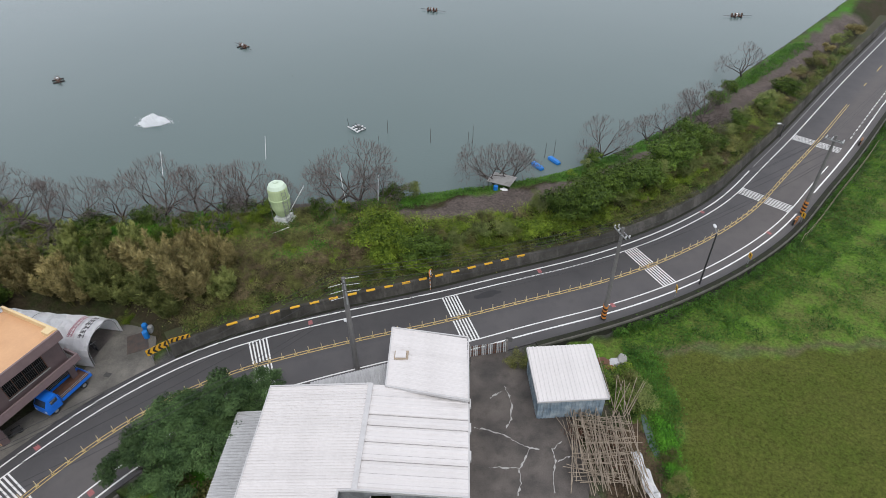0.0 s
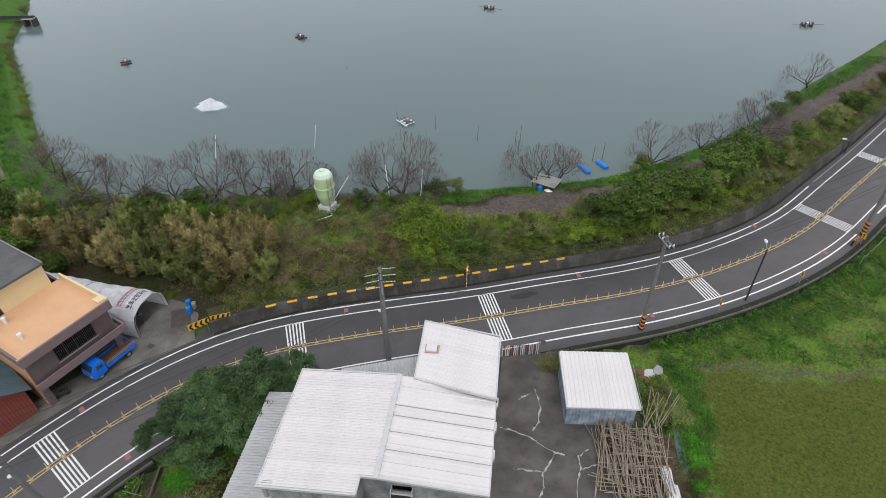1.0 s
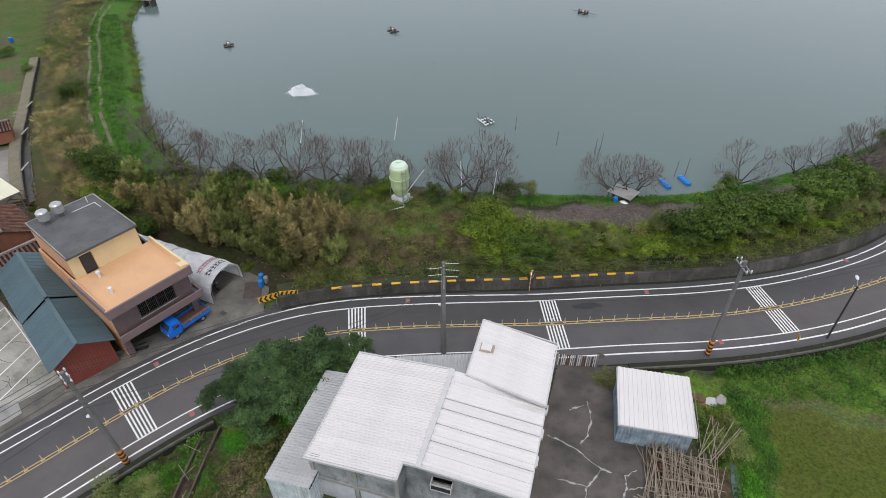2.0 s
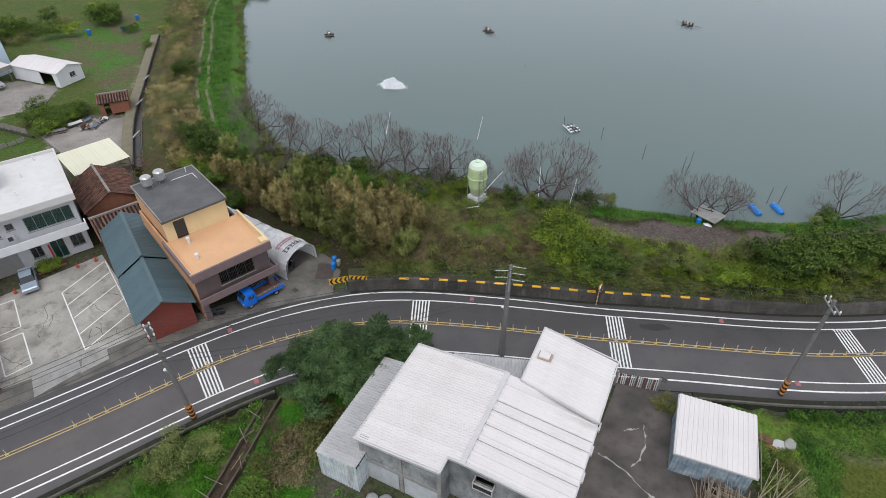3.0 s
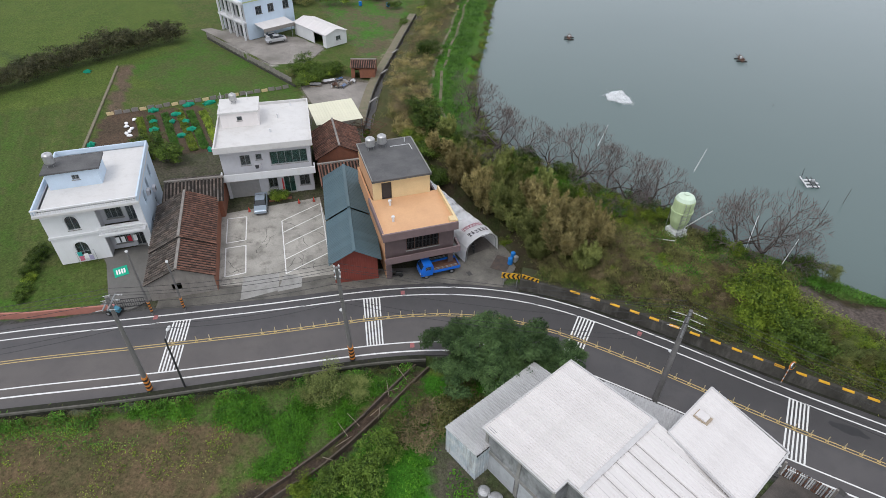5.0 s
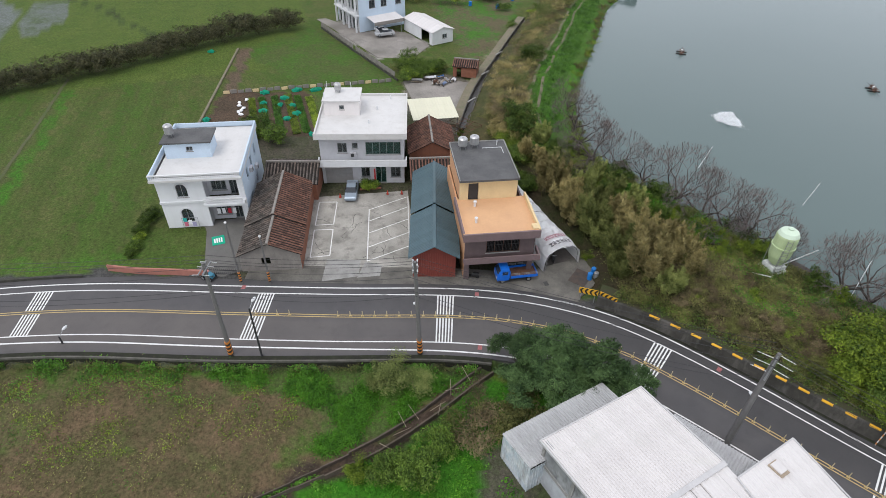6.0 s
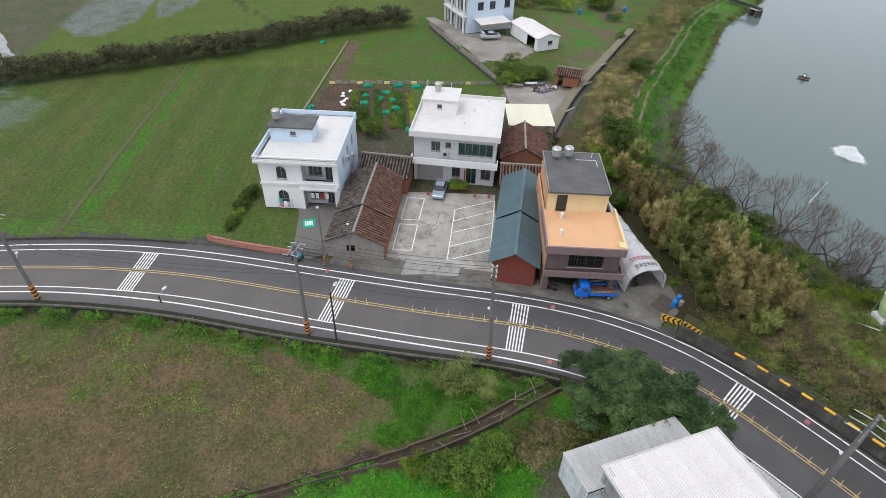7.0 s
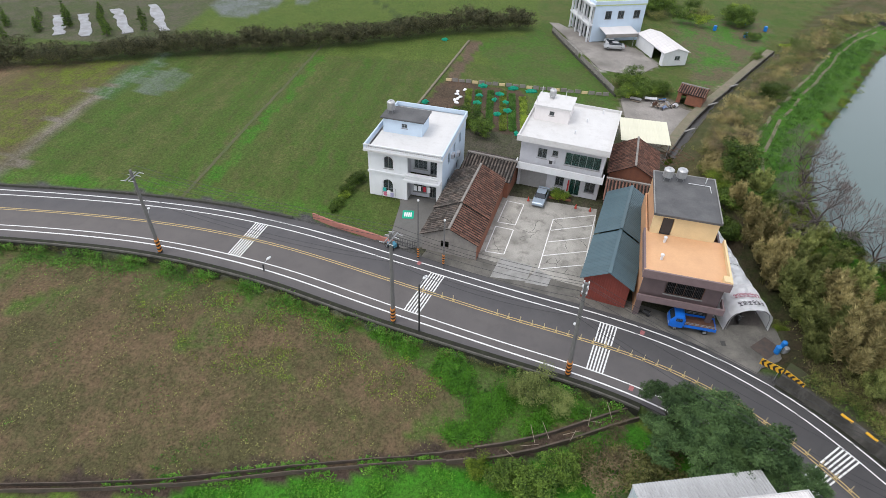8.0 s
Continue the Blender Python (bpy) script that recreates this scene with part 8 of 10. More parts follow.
def truck(m):
    t = thing("truck", "small bright blue flatbed truck parked before the house", "truck", m)
    part("cab", shell([(0.05, 0.82, 0.45, 1.0, 0.8), (0.12, 0.84, 0.42, 1.3, 0.8), (0.55, 0.85, 0.42, 1.92, 0.72), (1.35, 0.85, 0.42, 1.95, 0.74), (1.5, 0.84, 0.42, 1.85, 0.72)], 0.05), BLUE_PAINT, t)
    for y in (-0.86, 0.85):
        part("side_window", boxes((0.62, 1.28, y, y + 0.012, 1.28, 1.72)), GLASS, t)
    bm = bmesh.new()
    v = [bm.verts.new(p) for p in ((0.12, -0.7, 1.33), (0.12, 0.7, 1.33), (0.46, 0.64, 1.8), (0.46, -0.64, 1.8))]
    bm.faces.new(v)
    bmesh.ops.solidify(bm, geom=bm.faces[:], thickness=0.02)
    part("windscreen", bm, GLASS, t)
    part("chassis", boxes((0.3, 4.6, -0.5, 0.5, 0.4, 0.55)), DARK_METAL, t)
    part("bed_floor", boxes((1.6, 4.75, -0.88, 0.88, 0.72, 0.8)), RUST, t)
    for r in ((1.6, 4.75, -0.92, -0.88, 0.72, 1.08), (1.6, 4.75, 0.88, 0.92, 0.72, 1.08), (4.75, 4.79, -0.92, 0.92, 0.72, 1.08)):
        part("bed_side", boxes(r), BLUE_PAINT, t)
    for y in (-0.9, 0.9):
        for z in (1.25, 1.42):
            bm = bmesh.new()
            tube(bm, (1.62, y, z), (4.75, y, z), 0.022, sides=6)
            part("bed_rail", bm, GREY_METAL, t)
        for x in (1.62, 2.6, 3.7, 4.75):
            bm = bmesh.new()
            tube(bm, (x, y, 1.0), (x, y, 1.45), 0.022, sides=6)
            part("rail_post", bm, GREY_METAL, t)
    for k in range(6):
        bm = bmesh.new()
        tube(bm, (1.7, -0.7 + k * 0.28, 0.85), (4.7, -0.7 + k * 0.28, 0.85), 0.03, sides=6)
        part("slat", bm, RUST, t)
    bm = boxes((1.52, 1.56, -0.85, 0.85, 0.8, 1.9))
    part("head_board", boxes((1.54, 1.58, -0.85, 0.85, 0.72, 1.6)), BLUE_PAINT, t)
    bm.free()
    for x in (0.75, 3.8):
        for y in (-0.72, 0.72):
            wheel(t, x, y, 0.33, 0.2)
    for y in (-0.6, 0.6):
        part("headlight", boxes((0.02, 0.06, y - 0.13, y + 0.13, 0.75, 0.92)), PORCELAIN, t)


truck(front((-36.55, 25.2), (-35.85, 30.05)))


def car(m, label, paint, L=4.4):
    t = thing("car", label, "car", m, "parked cars")
    part("body", shell([(0.0, 0.7, 0.35, 0.7, 0.66), (0.15, 0.82, 0.28, 0.82, 0.76), (1.2, 0.86, 0.26, 0.95, 0.8), (L - 1.1, 0.86, 0.26, 1.0, 0.8), (L - 0.15, 0.83, 0.3, 0.95, 0.76), (L, 0.72, 0.38, 0.8, 0.66)], 0.05), paint, t)
    part("cabin", shell([(1.1, 0.76, 0.9, 0.98, 0.7), (1.75, 0.76, 0.9, 1.4, 0.6), (L - 1.5, 0.76, 0.9, 1.42, 0.6), (L - 0.6, 0.74, 0.9, 1.0, 0.64)], 0.03), GLASS_DARK, t)
    part("roof", shell([(1.72, 0.6, 1.38, 1.43, 0.52), (2.4, 0.63, 1.38, 1.47, 0.55), (L - 1.5, 0.61, 1.38, 1.44, 0.52)], 0.015), paint, t)
    for x in (0.85, L - 0.85):
        for y in (-0.76, 0.76):
            wheel(t, x, y, 0.31, 0.19)
    for y in (-0.58, 0.58):
        part("headlight", boxes((0.03, 0.1, y - 0.16, y + 0.16, 0.6, 0.74)), PORCELAIN, t)
        part("tail_light", boxes((L - 0.08, L - 0.02, y - 0.14, y + 0.14, 0.7, 0.86)), mat("red_lens", (0.35, 0.02, 0.02), 0.2, 0.05, 2, 0), t)


GLASS_DARK = mat("dark_car_glass", (0.02, 0.025, 0.03), 0.05, 0.05, 2.0, 0.0, spec=0.6)
car(front((-56.6, 12.1), (-60.9, 13.3)), "silver-blue saloon car parked before the white house", SILVER_PAINT)
car(front((-120.5, 29.2), (-120.6, 33.6)), "silver van parked under the car port", mat("silver_paint", (0.5, 0.51, 0.52), 0.25, 0.05, 2, 0, metal=0.4), 4.5)
car(front((-124.6, 30.6), (-122.6, 30.9)), "white car deep under the car port", mat("white_paint", (0.7, 0.7, 0.7), 0.25, 0.05, 2, 0), 4.2)


def scooter(m, label):
    t = thing("scooter", label, "scooter", m, "parked scooters")
    for x in (0.0, 1.2):
        bm = bmesh.new()
        lathe(bm, [(0.12, -0.05), (0.23, -0.05), (0.25, 0), (0.23, 0.05), (0.12, 0.05)], 14)
        bmesh.ops.transform(bm, matrix=pose(x, 0, 0.25, 90, 0, 0), verts=bm.verts)
        part("wheel", bm, RUBBER, t)
    part("body", shell([(0.55, 0.1, 0.3, 0.42, 0.08), (0.75, 0.16, 0.3, 0.7, 0.13), (1.35, 0.13, 0.4, 0.75, 0.1)], 0.02), BLACK_PAINT, t)
    part("seat", shell([(0.65, 0.13, 0.72, 0.8, 0.11), (1.4, 0.11, 0.75, 0.84, 0.09)], 0.02), RUBBER, t)
    part("front_shield", shell([(0.08, 0.14, 0.3, 0.9, 0.1), (0.24, 0.18, 0.3, 0.95, 0.12)], 0.02), DARK_METAL, t)
    part("floor_board", boxes((0.2, 0.7, -0.13, 0.13, 0.28, 0.34)), BLACK_PAINT, t)
    bm = bmesh.new()
    tube(bm, (0.18, -0.32, 1.02), (0.18, 0.32, 1.02), 0.02, sides=6), tube(bm, (0.05, 0, 0.3), (0.18, 0, 1.02), 0.03, sides=6)
    part("handlebar", bm, GREY_METAL, t)


scooter(pose(-37.9, 22.3, 0.02, 0, 0, 60), "dark scooter parked beside the blue truck")
scooter(pose(-37.3, 33.0, 0.02, 0, 0, 160), "black scooter parked in the tarpaulin shelter")
scooter(pose(-57.9, -4.0, 0.02, 0, 0, 75), "black scooter parked on the house's porch")


# ---------------------------------------------------------------- pond: tank, aerators, boats, stakes
def feed_silo():
    t = thing("feed_silo", "pale green fibreglass feed silo on a white plinth", "silo", pose(-26.3, 53.9, 2.75) @ Matrix.Diagonal((1.12, 1.12, 1.26, 1)))
    part("plinth", boxes((-0.95, 0.95, -0.95, 0.95, -0.8, 0.5), (-0.75, 0.75, -0.75, 0.75, 0.5, 0.95)), mat("patchy_white_plinth", (0.62, 0.64, 0.62), 0.8, 0.2, 2.0, 0.1, stain=0.7, stain_colour=(0.16, 0.22, 0.14)), t)
    bm = bmesh.new()
    lathe(bm, [(0.35, 0.95), (0.72, 1.25), (0.98, 2.0), (1.02, 2.9)], 24)
    part("hopper", bm, TANK_GREEN, t)
    bm = bmesh.new()
    lathe(bm, [(1.02, 2.9), (1.1, 2.92), (1.1, 3.06), (1.03, 3.08), (1.02, 4.0), (0.98, 4.15)], 24)
    part("barrel", bm, TANK_GREEN, t)
    bm = bmesh.new()
    lathe(bm, [(0.98, 4.15), (0.8, 4.45), (0.3, 4.65), (0.28, 4.75), (0.05, 4.8)], 24)
    part("lid", bm, mat("pale_mint_lid", (0.55, 0.66, 0.52), 0.45, 0.1, 1.0, 0.05), t)
    for k in range(4):
        a = math.tau * (k + 0.5) / 4
        bm = bmesh.new()
        tube(bm, (1.08 * math.cos(a), 1.08 * math.sin(a), 0.4), (1.08 * math.cos(a), 1.08 * math.sin(a), 3.0), 0.028, sides=6)
        part("leg", bm, GREY_METAL, t)
    bm = bmesh.new()
    for k in range(11):
        tube(bm, (0.85, -0.75, 0.4 + k * 0.35), (1.1, -0.4, 0.4 + k * 0.35), 0.02, sides=5)
    tube(bm, (0.85, -0.75, 0.2), (0.85, -0.75, 4.2), 0.025, sides=5), tube(bm, (1.1, -0.4, 0.2), (1.1, -0.4, 4.2), 0.025, sides=5)
    part("ladder", bm, GREY_METAL, t)
    bm = bmesh.new()
    tube(bm, (0.5, 0.6, 1.1), (1.6, 2.6, 3.0), 0.05, sides=8)
    part("feed_pipe", bm, PORCELAIN, t)


feed_silo()
t = thing("jetty", "dark weathered timber jetty beside the silo", "jetty", front((-27.0, 56.4), (-23.6, 57.6), 2.0))
for k in range(12):
    part("plank", boxes((k * 0.3, k * 0.3 + 0.27, 0, 1.8, 0.45, 0.5)), BARK, t)
for x in (0.1, 1.8, 3.4):
    for y in (0.15, 1.65):
        bm = bmesh.new()
        tube(bm, (x, y, -1.2), (x, y, 0.6), 0.06, sides=6)
        part("pile", bm, BARK, t)
bm = bmesh.new()
tube(bm, (-27.4, 50.6, 2.9), (-24.9, 52.4, 3.5), 0.05, sides=6)
tagged(part("pipe", bm, PORCELAIN), "thin white pipe lying in the scrub", "pipe")
for x0, y0, z0, x1, y1, z1 in ((-19.6, 57.6, 2.8, -21.4, 60.6, 6.6), (-16.2, 58.8, 2.8, -16.6, 61.2, 6.4), (-48.2, 60.2, 1.8, -50.3, 64.0, 4.1), (-36.5, 67.8, 1.8, -37.5, 70.8, 4.5)):
    bm = bmesh.new()
    tube(bm, (x0, y0, z0 - 0.6), (x1, y1, z1), 0.045, 0.035, 6)
    tagged(part("pole", bm, PORCELAIN), "slender white pole leaning by the water", "pole", "poles by the water")
for x, y, h in ((-22, 79.8, 2.2), (-21.5, 74.4, 2.4), (-14.8, 78.4, 2.2), (-8.7, 80, 2.6), (-8.3, 77.5, 1.6), (2.3, 77.4, 2.4), (3.5, 78.4, 2.6), (-46.3, 97, 0.5), (-9.2, 79.0, 2.0)):
    bm = bmesh.new()
    tube(bm, (x, y, 1.0), (x + 0.12, y + 0.05, 2.0 + h), 0.04, 0.025, 6)
    tagged(part("stake", bm, BARK), "thin dark stake standing in the water", "stake", "stakes in the pond")


def aerator(m, label):
    t = thing("aerator", label, "aerator", m, "aerators on the pond")
    for y in (-0.7, 0.7):
        bm = bmesh.new()
        tube(bm, (-1.0, y, 0.05), (1.0, y, 0.05), 0.16, sides=10)
        part("float", bm, BLACK_BAND, t)
    part("motor", boxes((-0.2, 0.2, -0.2, 0.2, 0.3, 0.7)), PORCELAIN, t)
    part("deck", boxes((-0.15, 0.15, -0.8, 0.8, 0.2, 0.3)), RUST, t)
    for y in (-1.1, -0.35, 0.35, 1.1):
        bm = bmesh.new()
        for k in range(8):
            a = math.tau * k / 8
            bmesh.ops.create_cube(bm, size=1, matrix=Matrix.Translation((0.3 * math.cos(a) + 0.0, y, 0.3 + 0.3 * math.sin(a))) @ Matrix.Rotation(-a, 4, "Y") @ Matrix.Diagonal((0.5, 0.16, 0.03, 1)))
        part("paddle_wheel", bm, RUST, t)
    bm = bmesh.new()
    tube(bm, (0, -3.4, 0.25), (0, 3.0, 0.3), 0.035, sides=6)
    part("tie_bar", bm, DARK_METAL, t)


for x, y, a in ((-88.8, 86.5, -40), (-63.4, 109.4, -30), (-31.1, 139.9, -10), (36.6, 148.2, 15)):
    aerator(pose(x, y, 2.0, 0, 0, 90 + a), "dark paddle-wheel aerator floating on the pond")


def raft():
    t = thing("raft", "small raft of white floats and dark bars", "raft", pose(-27.2, 79.7, 2.0, 2, 3, -32))
    for x, l_ in ((-0.75, 0.8), (0.0, 0.95), (0.75, 0.85)):
        bm = bmesh.new()
        lathe(bm, [(0.02, -l_), (0.13, -l_ + 0.06), (0.15, -l_ + 0.2), (0.15, l_ - 0.2), (0.13, l_ - 0.06), (0.02, l_)], 10)
        bmesh.ops.transform(bm, matrix=pose(x, 0.55, 0.16, 90, 0, 0), verts=bm.verts[:])
        part("float", bm, PORCELAIN, t)
    for y, m_ in ((-0.45, PORCELAIN), (0.35, DARK_METAL), (0.95, DARK_METAL)):
        bm = bmesh.new()
        tube(bm, (-1.35, y, 0.3), (1.25, y, 0.34), 0.09 if y < 0 else 0.06, sides=8)
        part("bar", bm, m_, t)
    part("winch_box", boxes((-0.25, 0.3, 0.45, 0.85, 0.36, 0.7)), GREY_METAL, t)
    bm = bmesh.new()
    tube(bm, (-1.1, -0.4, 0.3), (-1.3, -0.4, 1.7), 0.035, sides=6)
    part("mast", bm, DARK_METAL, t)


raft()


def blue_float(x, y, a):
    t = thing("float_boat", "bright blue plastic float lying by the shore", "boat", pose(x, y, 2.02, 0, 0, a) @ Matrix.Diagonal((0.9, 0.85, 0.85, 1)), "blue floats by the shore")
    bm = shell([(-1.25, 0.3, -0.05, 0.35, 0.2), (-1.0, 0.46, -0.12, 0.45, 0.3), (1.0, 0.46, -0.12, 0.45, 0.3), (1.25, 0.3, -0.05, 0.35, 0.2)], 0.06)
    part("hull", bm, BLUE_PLASTIC, t)
    for xx in (-0.7, 0.0, 0.7):
        part("rib", boxes((xx - 0.05, xx + 0.05, -0.34, 0.34, 0.42, 0.5)), BLUE_PLASTIC, t)


blue_float(1.65, 74.8, -44)
blue_float(3.75, 76.8, -44)

t = thing("shore_hut", "low grey plank lean-to with drums under it by the pond", "hut", front((-4.0, 67.0), (-0.9, 66.3), 2.85))
for k in range(9):
    part("roof_board", boxes((k * 0.36, k * 0.36 + 0.34, -0.2, 2.3, 0.95 + 0.01 * (k % 2), 1.0 + 0.01 * (k % 2))), CONCRETE, t)
for x in (0.1, 3.0):
    for y in (0.0, 2.1):
        part("post", boxes((x, x + 0.08, y, y + 0.08, -0.3, 0.96)), BARK, t)
bm = bmesh.new()
lathe(bm, [(0.3, 0), (0.3, 0.85), (0.1, 0.9)], 12, (1.4, -0.4, -0.1))
part("drum", bm, BLUE_PLASTIC, t)
part("sack_heap", shell([(1.8, 0.2, -0.1, 0.2, 0.1), (2.3, 0.45, -0.1, 0.45, 0.2), (3.0, 0.3, -0.1, 0.25, 0.1)], 0.06), CLOTH_WHITE, t)

# splash of an aerator: a mound of foam and drops
rng = np.random.default_rng(8)
n = 15000
r = np.where(rng.random(n) < 0.93, np.sqrt(rng.random(n)), 1 + np.abs(rng.normal(0, 0.16, n)))
a = rng.uniform(0, math.tau, n)
edge = 1 + 0.12 * np.sin(3 * a + 1) + 0.08 * np.sin(7 * a)
px, py = 2.3 * r * np.cos(a) * edge, 1.7 * r * np.sin(a) * edge
pz = np.clip(1 - r, 0, 1) ** 1.15 * 1.35 * (1 + 0.25 * np.sin(3 * px) * np.sin(4 * py + 1)) * rng.uniform(0.75, 1.03, n)
dirs = rng.normal(size=(n, 4, 3)) * np.where(r < 1, rng.uniform(0.05, 0.1, n), 0.03)[:, None, None]
V = np.column_stack((px, py, pz))[:, None, :] + dirs
F = np.concatenate([np.arange(n)[:, None] * 4 + np.array(q) for q in ((0, 1, 2), (0, 2, 3), (0, 3, 1), (1, 3, 2))])
ob = part("splash", raw("splash", V.reshape(-1, 3).tolist(), F.tolist()), FOAM)
ob.location = (-60.6, 75.6, 2.0)
tagged(ob, "white churned splash of foam on the water", "splash", kind="stuff")


def sluice():
    t = thing("sluice_tower", "dark concrete sluice tower with a walkway in the pond", "sluice", pose(-126.5, 98.0, 2.0, 0, 0, 20) @ Matrix.Diagonal((0.8, 0.8, 0.5, 1)))
    for x in (-1.2, 1.2):
        bm = bmesh.new()
        wall(bm, "x", x - 0.3, x + 0.3, -1.2, 1.2, -1.5, 3.2)
        part("pier", bm, DARK_CONCRETE, t)
    part("deck", boxes((-1.6, 1.6, -1.4, 1.4, 3.2, 3.5)), CONCRETE, t)
    part("walkway", boxes((-14, -1.6, -0.5, 0.5, 3.1, 3.35)), DARK_CONCRETE, t)
    for s in (-0.5, 0.46):
        part("kerb", boxes((-14, 1.6, s, s + 0.04, 3.5, 4.2)), DARK_METAL, t)


sluice()


# ---------------------------------------------------------------- shelter, gate, yard clutter
def tarp_shelter():
    t = thing("tarpaulin_shelter", "long arched shelter of white tarpaulin with printed front", "shelter", front((-36.15, 31.3), (-36.55, 36.0)))
    W, L, H_ = 4.5, 15.5, 3.1
    rr = random.Random(4)

    def skin(y0, y1, n, lift):
        bm = bmesh.new()
        rows = []
        for j in range(n + 1):
            y = y0 + (y1 - y0) * j / n
            row = []
            for k in range(15):
                a = math.pi * k / 14
                sag = 1 - 0.045 * math.sin(j * 1.7) * math.sin(a) - 0.03 * math.sin(k * 1.9 + j * 0.8) - rr.uniform(0, 0.05)
                z = max(0.0, H_ * math.sin(a) ** 0.5 * sag)
                row.append(bm.verts.new((W / 2 - (W / 2 + lift) * math.cos(a) * (1 if z > 0.6 else 1), y, z * (1 + lift * 0.1))))
            rows.append(row)
        for p, q in zip(rows, rows[1:]):
            for k in range(14):
                bm.faces.new((p[k], p[k + 1], q[k + 1], q[k]))
        bmesh.ops.solidify(bm, geom=bm.faces[:], thickness=0.02)
        return bm
    part("front_cover", skin(0.0, 4.2, 8, 0.16), CLOTH_WHITE, t, "white printed vinyl front cover")
    part("rear_cover", skin(3.7, L, 24, 0.0), mat("weathered_white_tarpaulin", (0.86, 0.87, 0.88), 0.6, 0.06, 0.9, 0.2, second=(0.8, 0.81, 0.82), stain=0.2, stain_colour=(0.17, 0.17, 0.165)), t, "dirty patched white rear tarpaulin")
    for y in (0.1, 2.6, 5.1, 7.6, 10.1, 12.6):
        bm = bmesh.new()
        pts = [(W / 2 - (W / 2 - 0.08) * math.cos(math.pi * k / 10), y, (H_ - 0.1) * math.sin(math.pi * k / 10) ** 0.5) for k in range(11)]
        for a, b_ in zip(pts, pts[1:]):
            tube(bm, a, b_, 0.03, sides=6)
        part("hoop", bm, GREY_METAL, t)
    # rows of unreadable printed characters
    black, pink = mat("black_print", (0.06, 0.05, 0.06), 0.6, 0.2, 4, 0), mat("faded_pink_print", (0.45, 0.2, 0.24), 0.6, 0.2, 4, 0)
    for row, (y, m_, n, wide) in enumerate(((1.0, black, 6, 0.6), (2.2, pink, 7, 0.62))):
        for k in range(n):
            a = math.pi * (0.3 + 0.4 * (k + 0.5) / n)
            c = Vector((W / 2 - (W / 2 + 0.1) * math.cos(a), y, H_ * math.sin(a) ** 0.5 * 1.03 + 0.03))
            u = Vector((math.sin(a) * 1.4, 0, math.cos(a) * 1.2)).normalized()
            bm = bmesh.new()
            for sx0, sx1, sy0, sy1 in ((-0.3, 0.3, -0.28, -0.2), (-0.3, 0.3, -0.02, 0.06), (-0.06, 0.05, -0.28, 0.3), (-0.3, -0.2, 0.1, 0.3), (0.15, 0.28, 0.12, 0.22)):
                k0 = rr.uniform(-0.05, 0.05)
                lo_, hi_ = [], []
                for sx, sy in ((sx0, sy0), (sx1, sy0), (sx1, sy1), (sx0, sy1)):
                    q = c + u * sx * wide + Vector((0, sy + k0, 0))
                    lo_.append(bm.verts.new(q)), hi_.append(bm.verts.new(q + Vector((0, 0, 0.02))))
                bm.faces.new(lo_[::-1]), bm.faces.new(hi_)
                for i in range(4):
                    bm.faces.new((lo_[i], lo_[(i + 1) % 4], hi_[(i + 1) % 4], hi_[i]))
            part("print_bar", bm, m_, t)
    return t


tarp_shelter()
for x, y, m_ in ((-33.5, 35.75, BLUE_PLASTIC), (-34.2, 36.6, BLUE_PLASTIC), (-33.4, 36.5, GREY_METAL)):
    t = thing("drum", "plastic drum standing by the tarpaulin shelter", "drum", pose(x, y, 0.0), "drums by the shelter")
    bm = bmesh.new()
    lathe(bm, [(0.27, 0.0), (0.29, 0.05), (0.29, 0.3), (0.305, 0.33), (0.29, 0.36), (0.29, 0.62), (0.305, 0.65), (0.29, 0.68), (0.28, 0.9), (0.24, 0.93)], 16)
    part("body", bm, m_, t)
    bm = bmesh.new()
    lathe(bm, [(0.245, 0.932), (0.23, 0.95), (0.02, 0.96)], 16)
    part("lid", bm, m_, t)
bm = bmesh.new()
slab(bm, [(-36.9, 30.6), (-34.4, 29.9), (-32.6, 31.9), (-31.1, 33.4), (-32.3, 35.6), (-33.6, 37.0), (-37.4, 36.9)], -0.2, 0.02)
tagged(part("shelter_floor", bm, RAMP), "stained concrete ramp before the shelter", "pavement", kind="structure")
# inner slab takes a darker colour for the shade inside the shelter
bm = bmesh.new()
slab(bm, [(-37.0, 31.3), (-37.3, 36.2), (-51.5, 35.0), (-51.5, 31.0)], -0.2, 0.028)
tagged(part("shelter_floor", bm, YARD_CONCRETE), "concrete floor under the tarpaulin, coloured dark for its shade", "floor", kind="structure")
tagged(part("steel_plate", boxes((-1.0, 1.0, -1.3, 1.3, 0, 0.03)), mat("worn_brown_plate", (0.085, 0.06, 0.048), 0.8, 0.3, 1.6, 0.2, second=(0.05, 0.045, 0.042))), "rusty brown steel plate on the ramp", "steel plate").matrix_basis = pose(-34.0, 34.9, 0.025, 0, 0, 38)


def gate():
    t = thing("gate", "rusty white picket gate of the warehouse yard", "gate", front((-0.6, 40.9), (2.7, 42.35)))
    L = 3.6
    for z in (0.15, 0.75, 1.35):
        part("rail", boxes((0, L, -0.03, 0.03, z - 0.04, z + 0.04)), RUST, t)
    for k in range(22):
        part("picket", boxes((k * 0.166 + 0.02, k * 0.166 + (0.1 if k % 3 else 0.13), -0.06, -0.031, 0.05, 1.5 + 0.03 * (k % 2))), (OLD_SHEET, PORCELAIN, RUST)[(k * 7 // 3) % 3 if k % 4 else 1], t)
    for x in (-0.15, L):
        part("post", boxes((x, x + 0.18, -0.1, 0.1, -0.1, 1.7)), OLD_PLASTER, t)


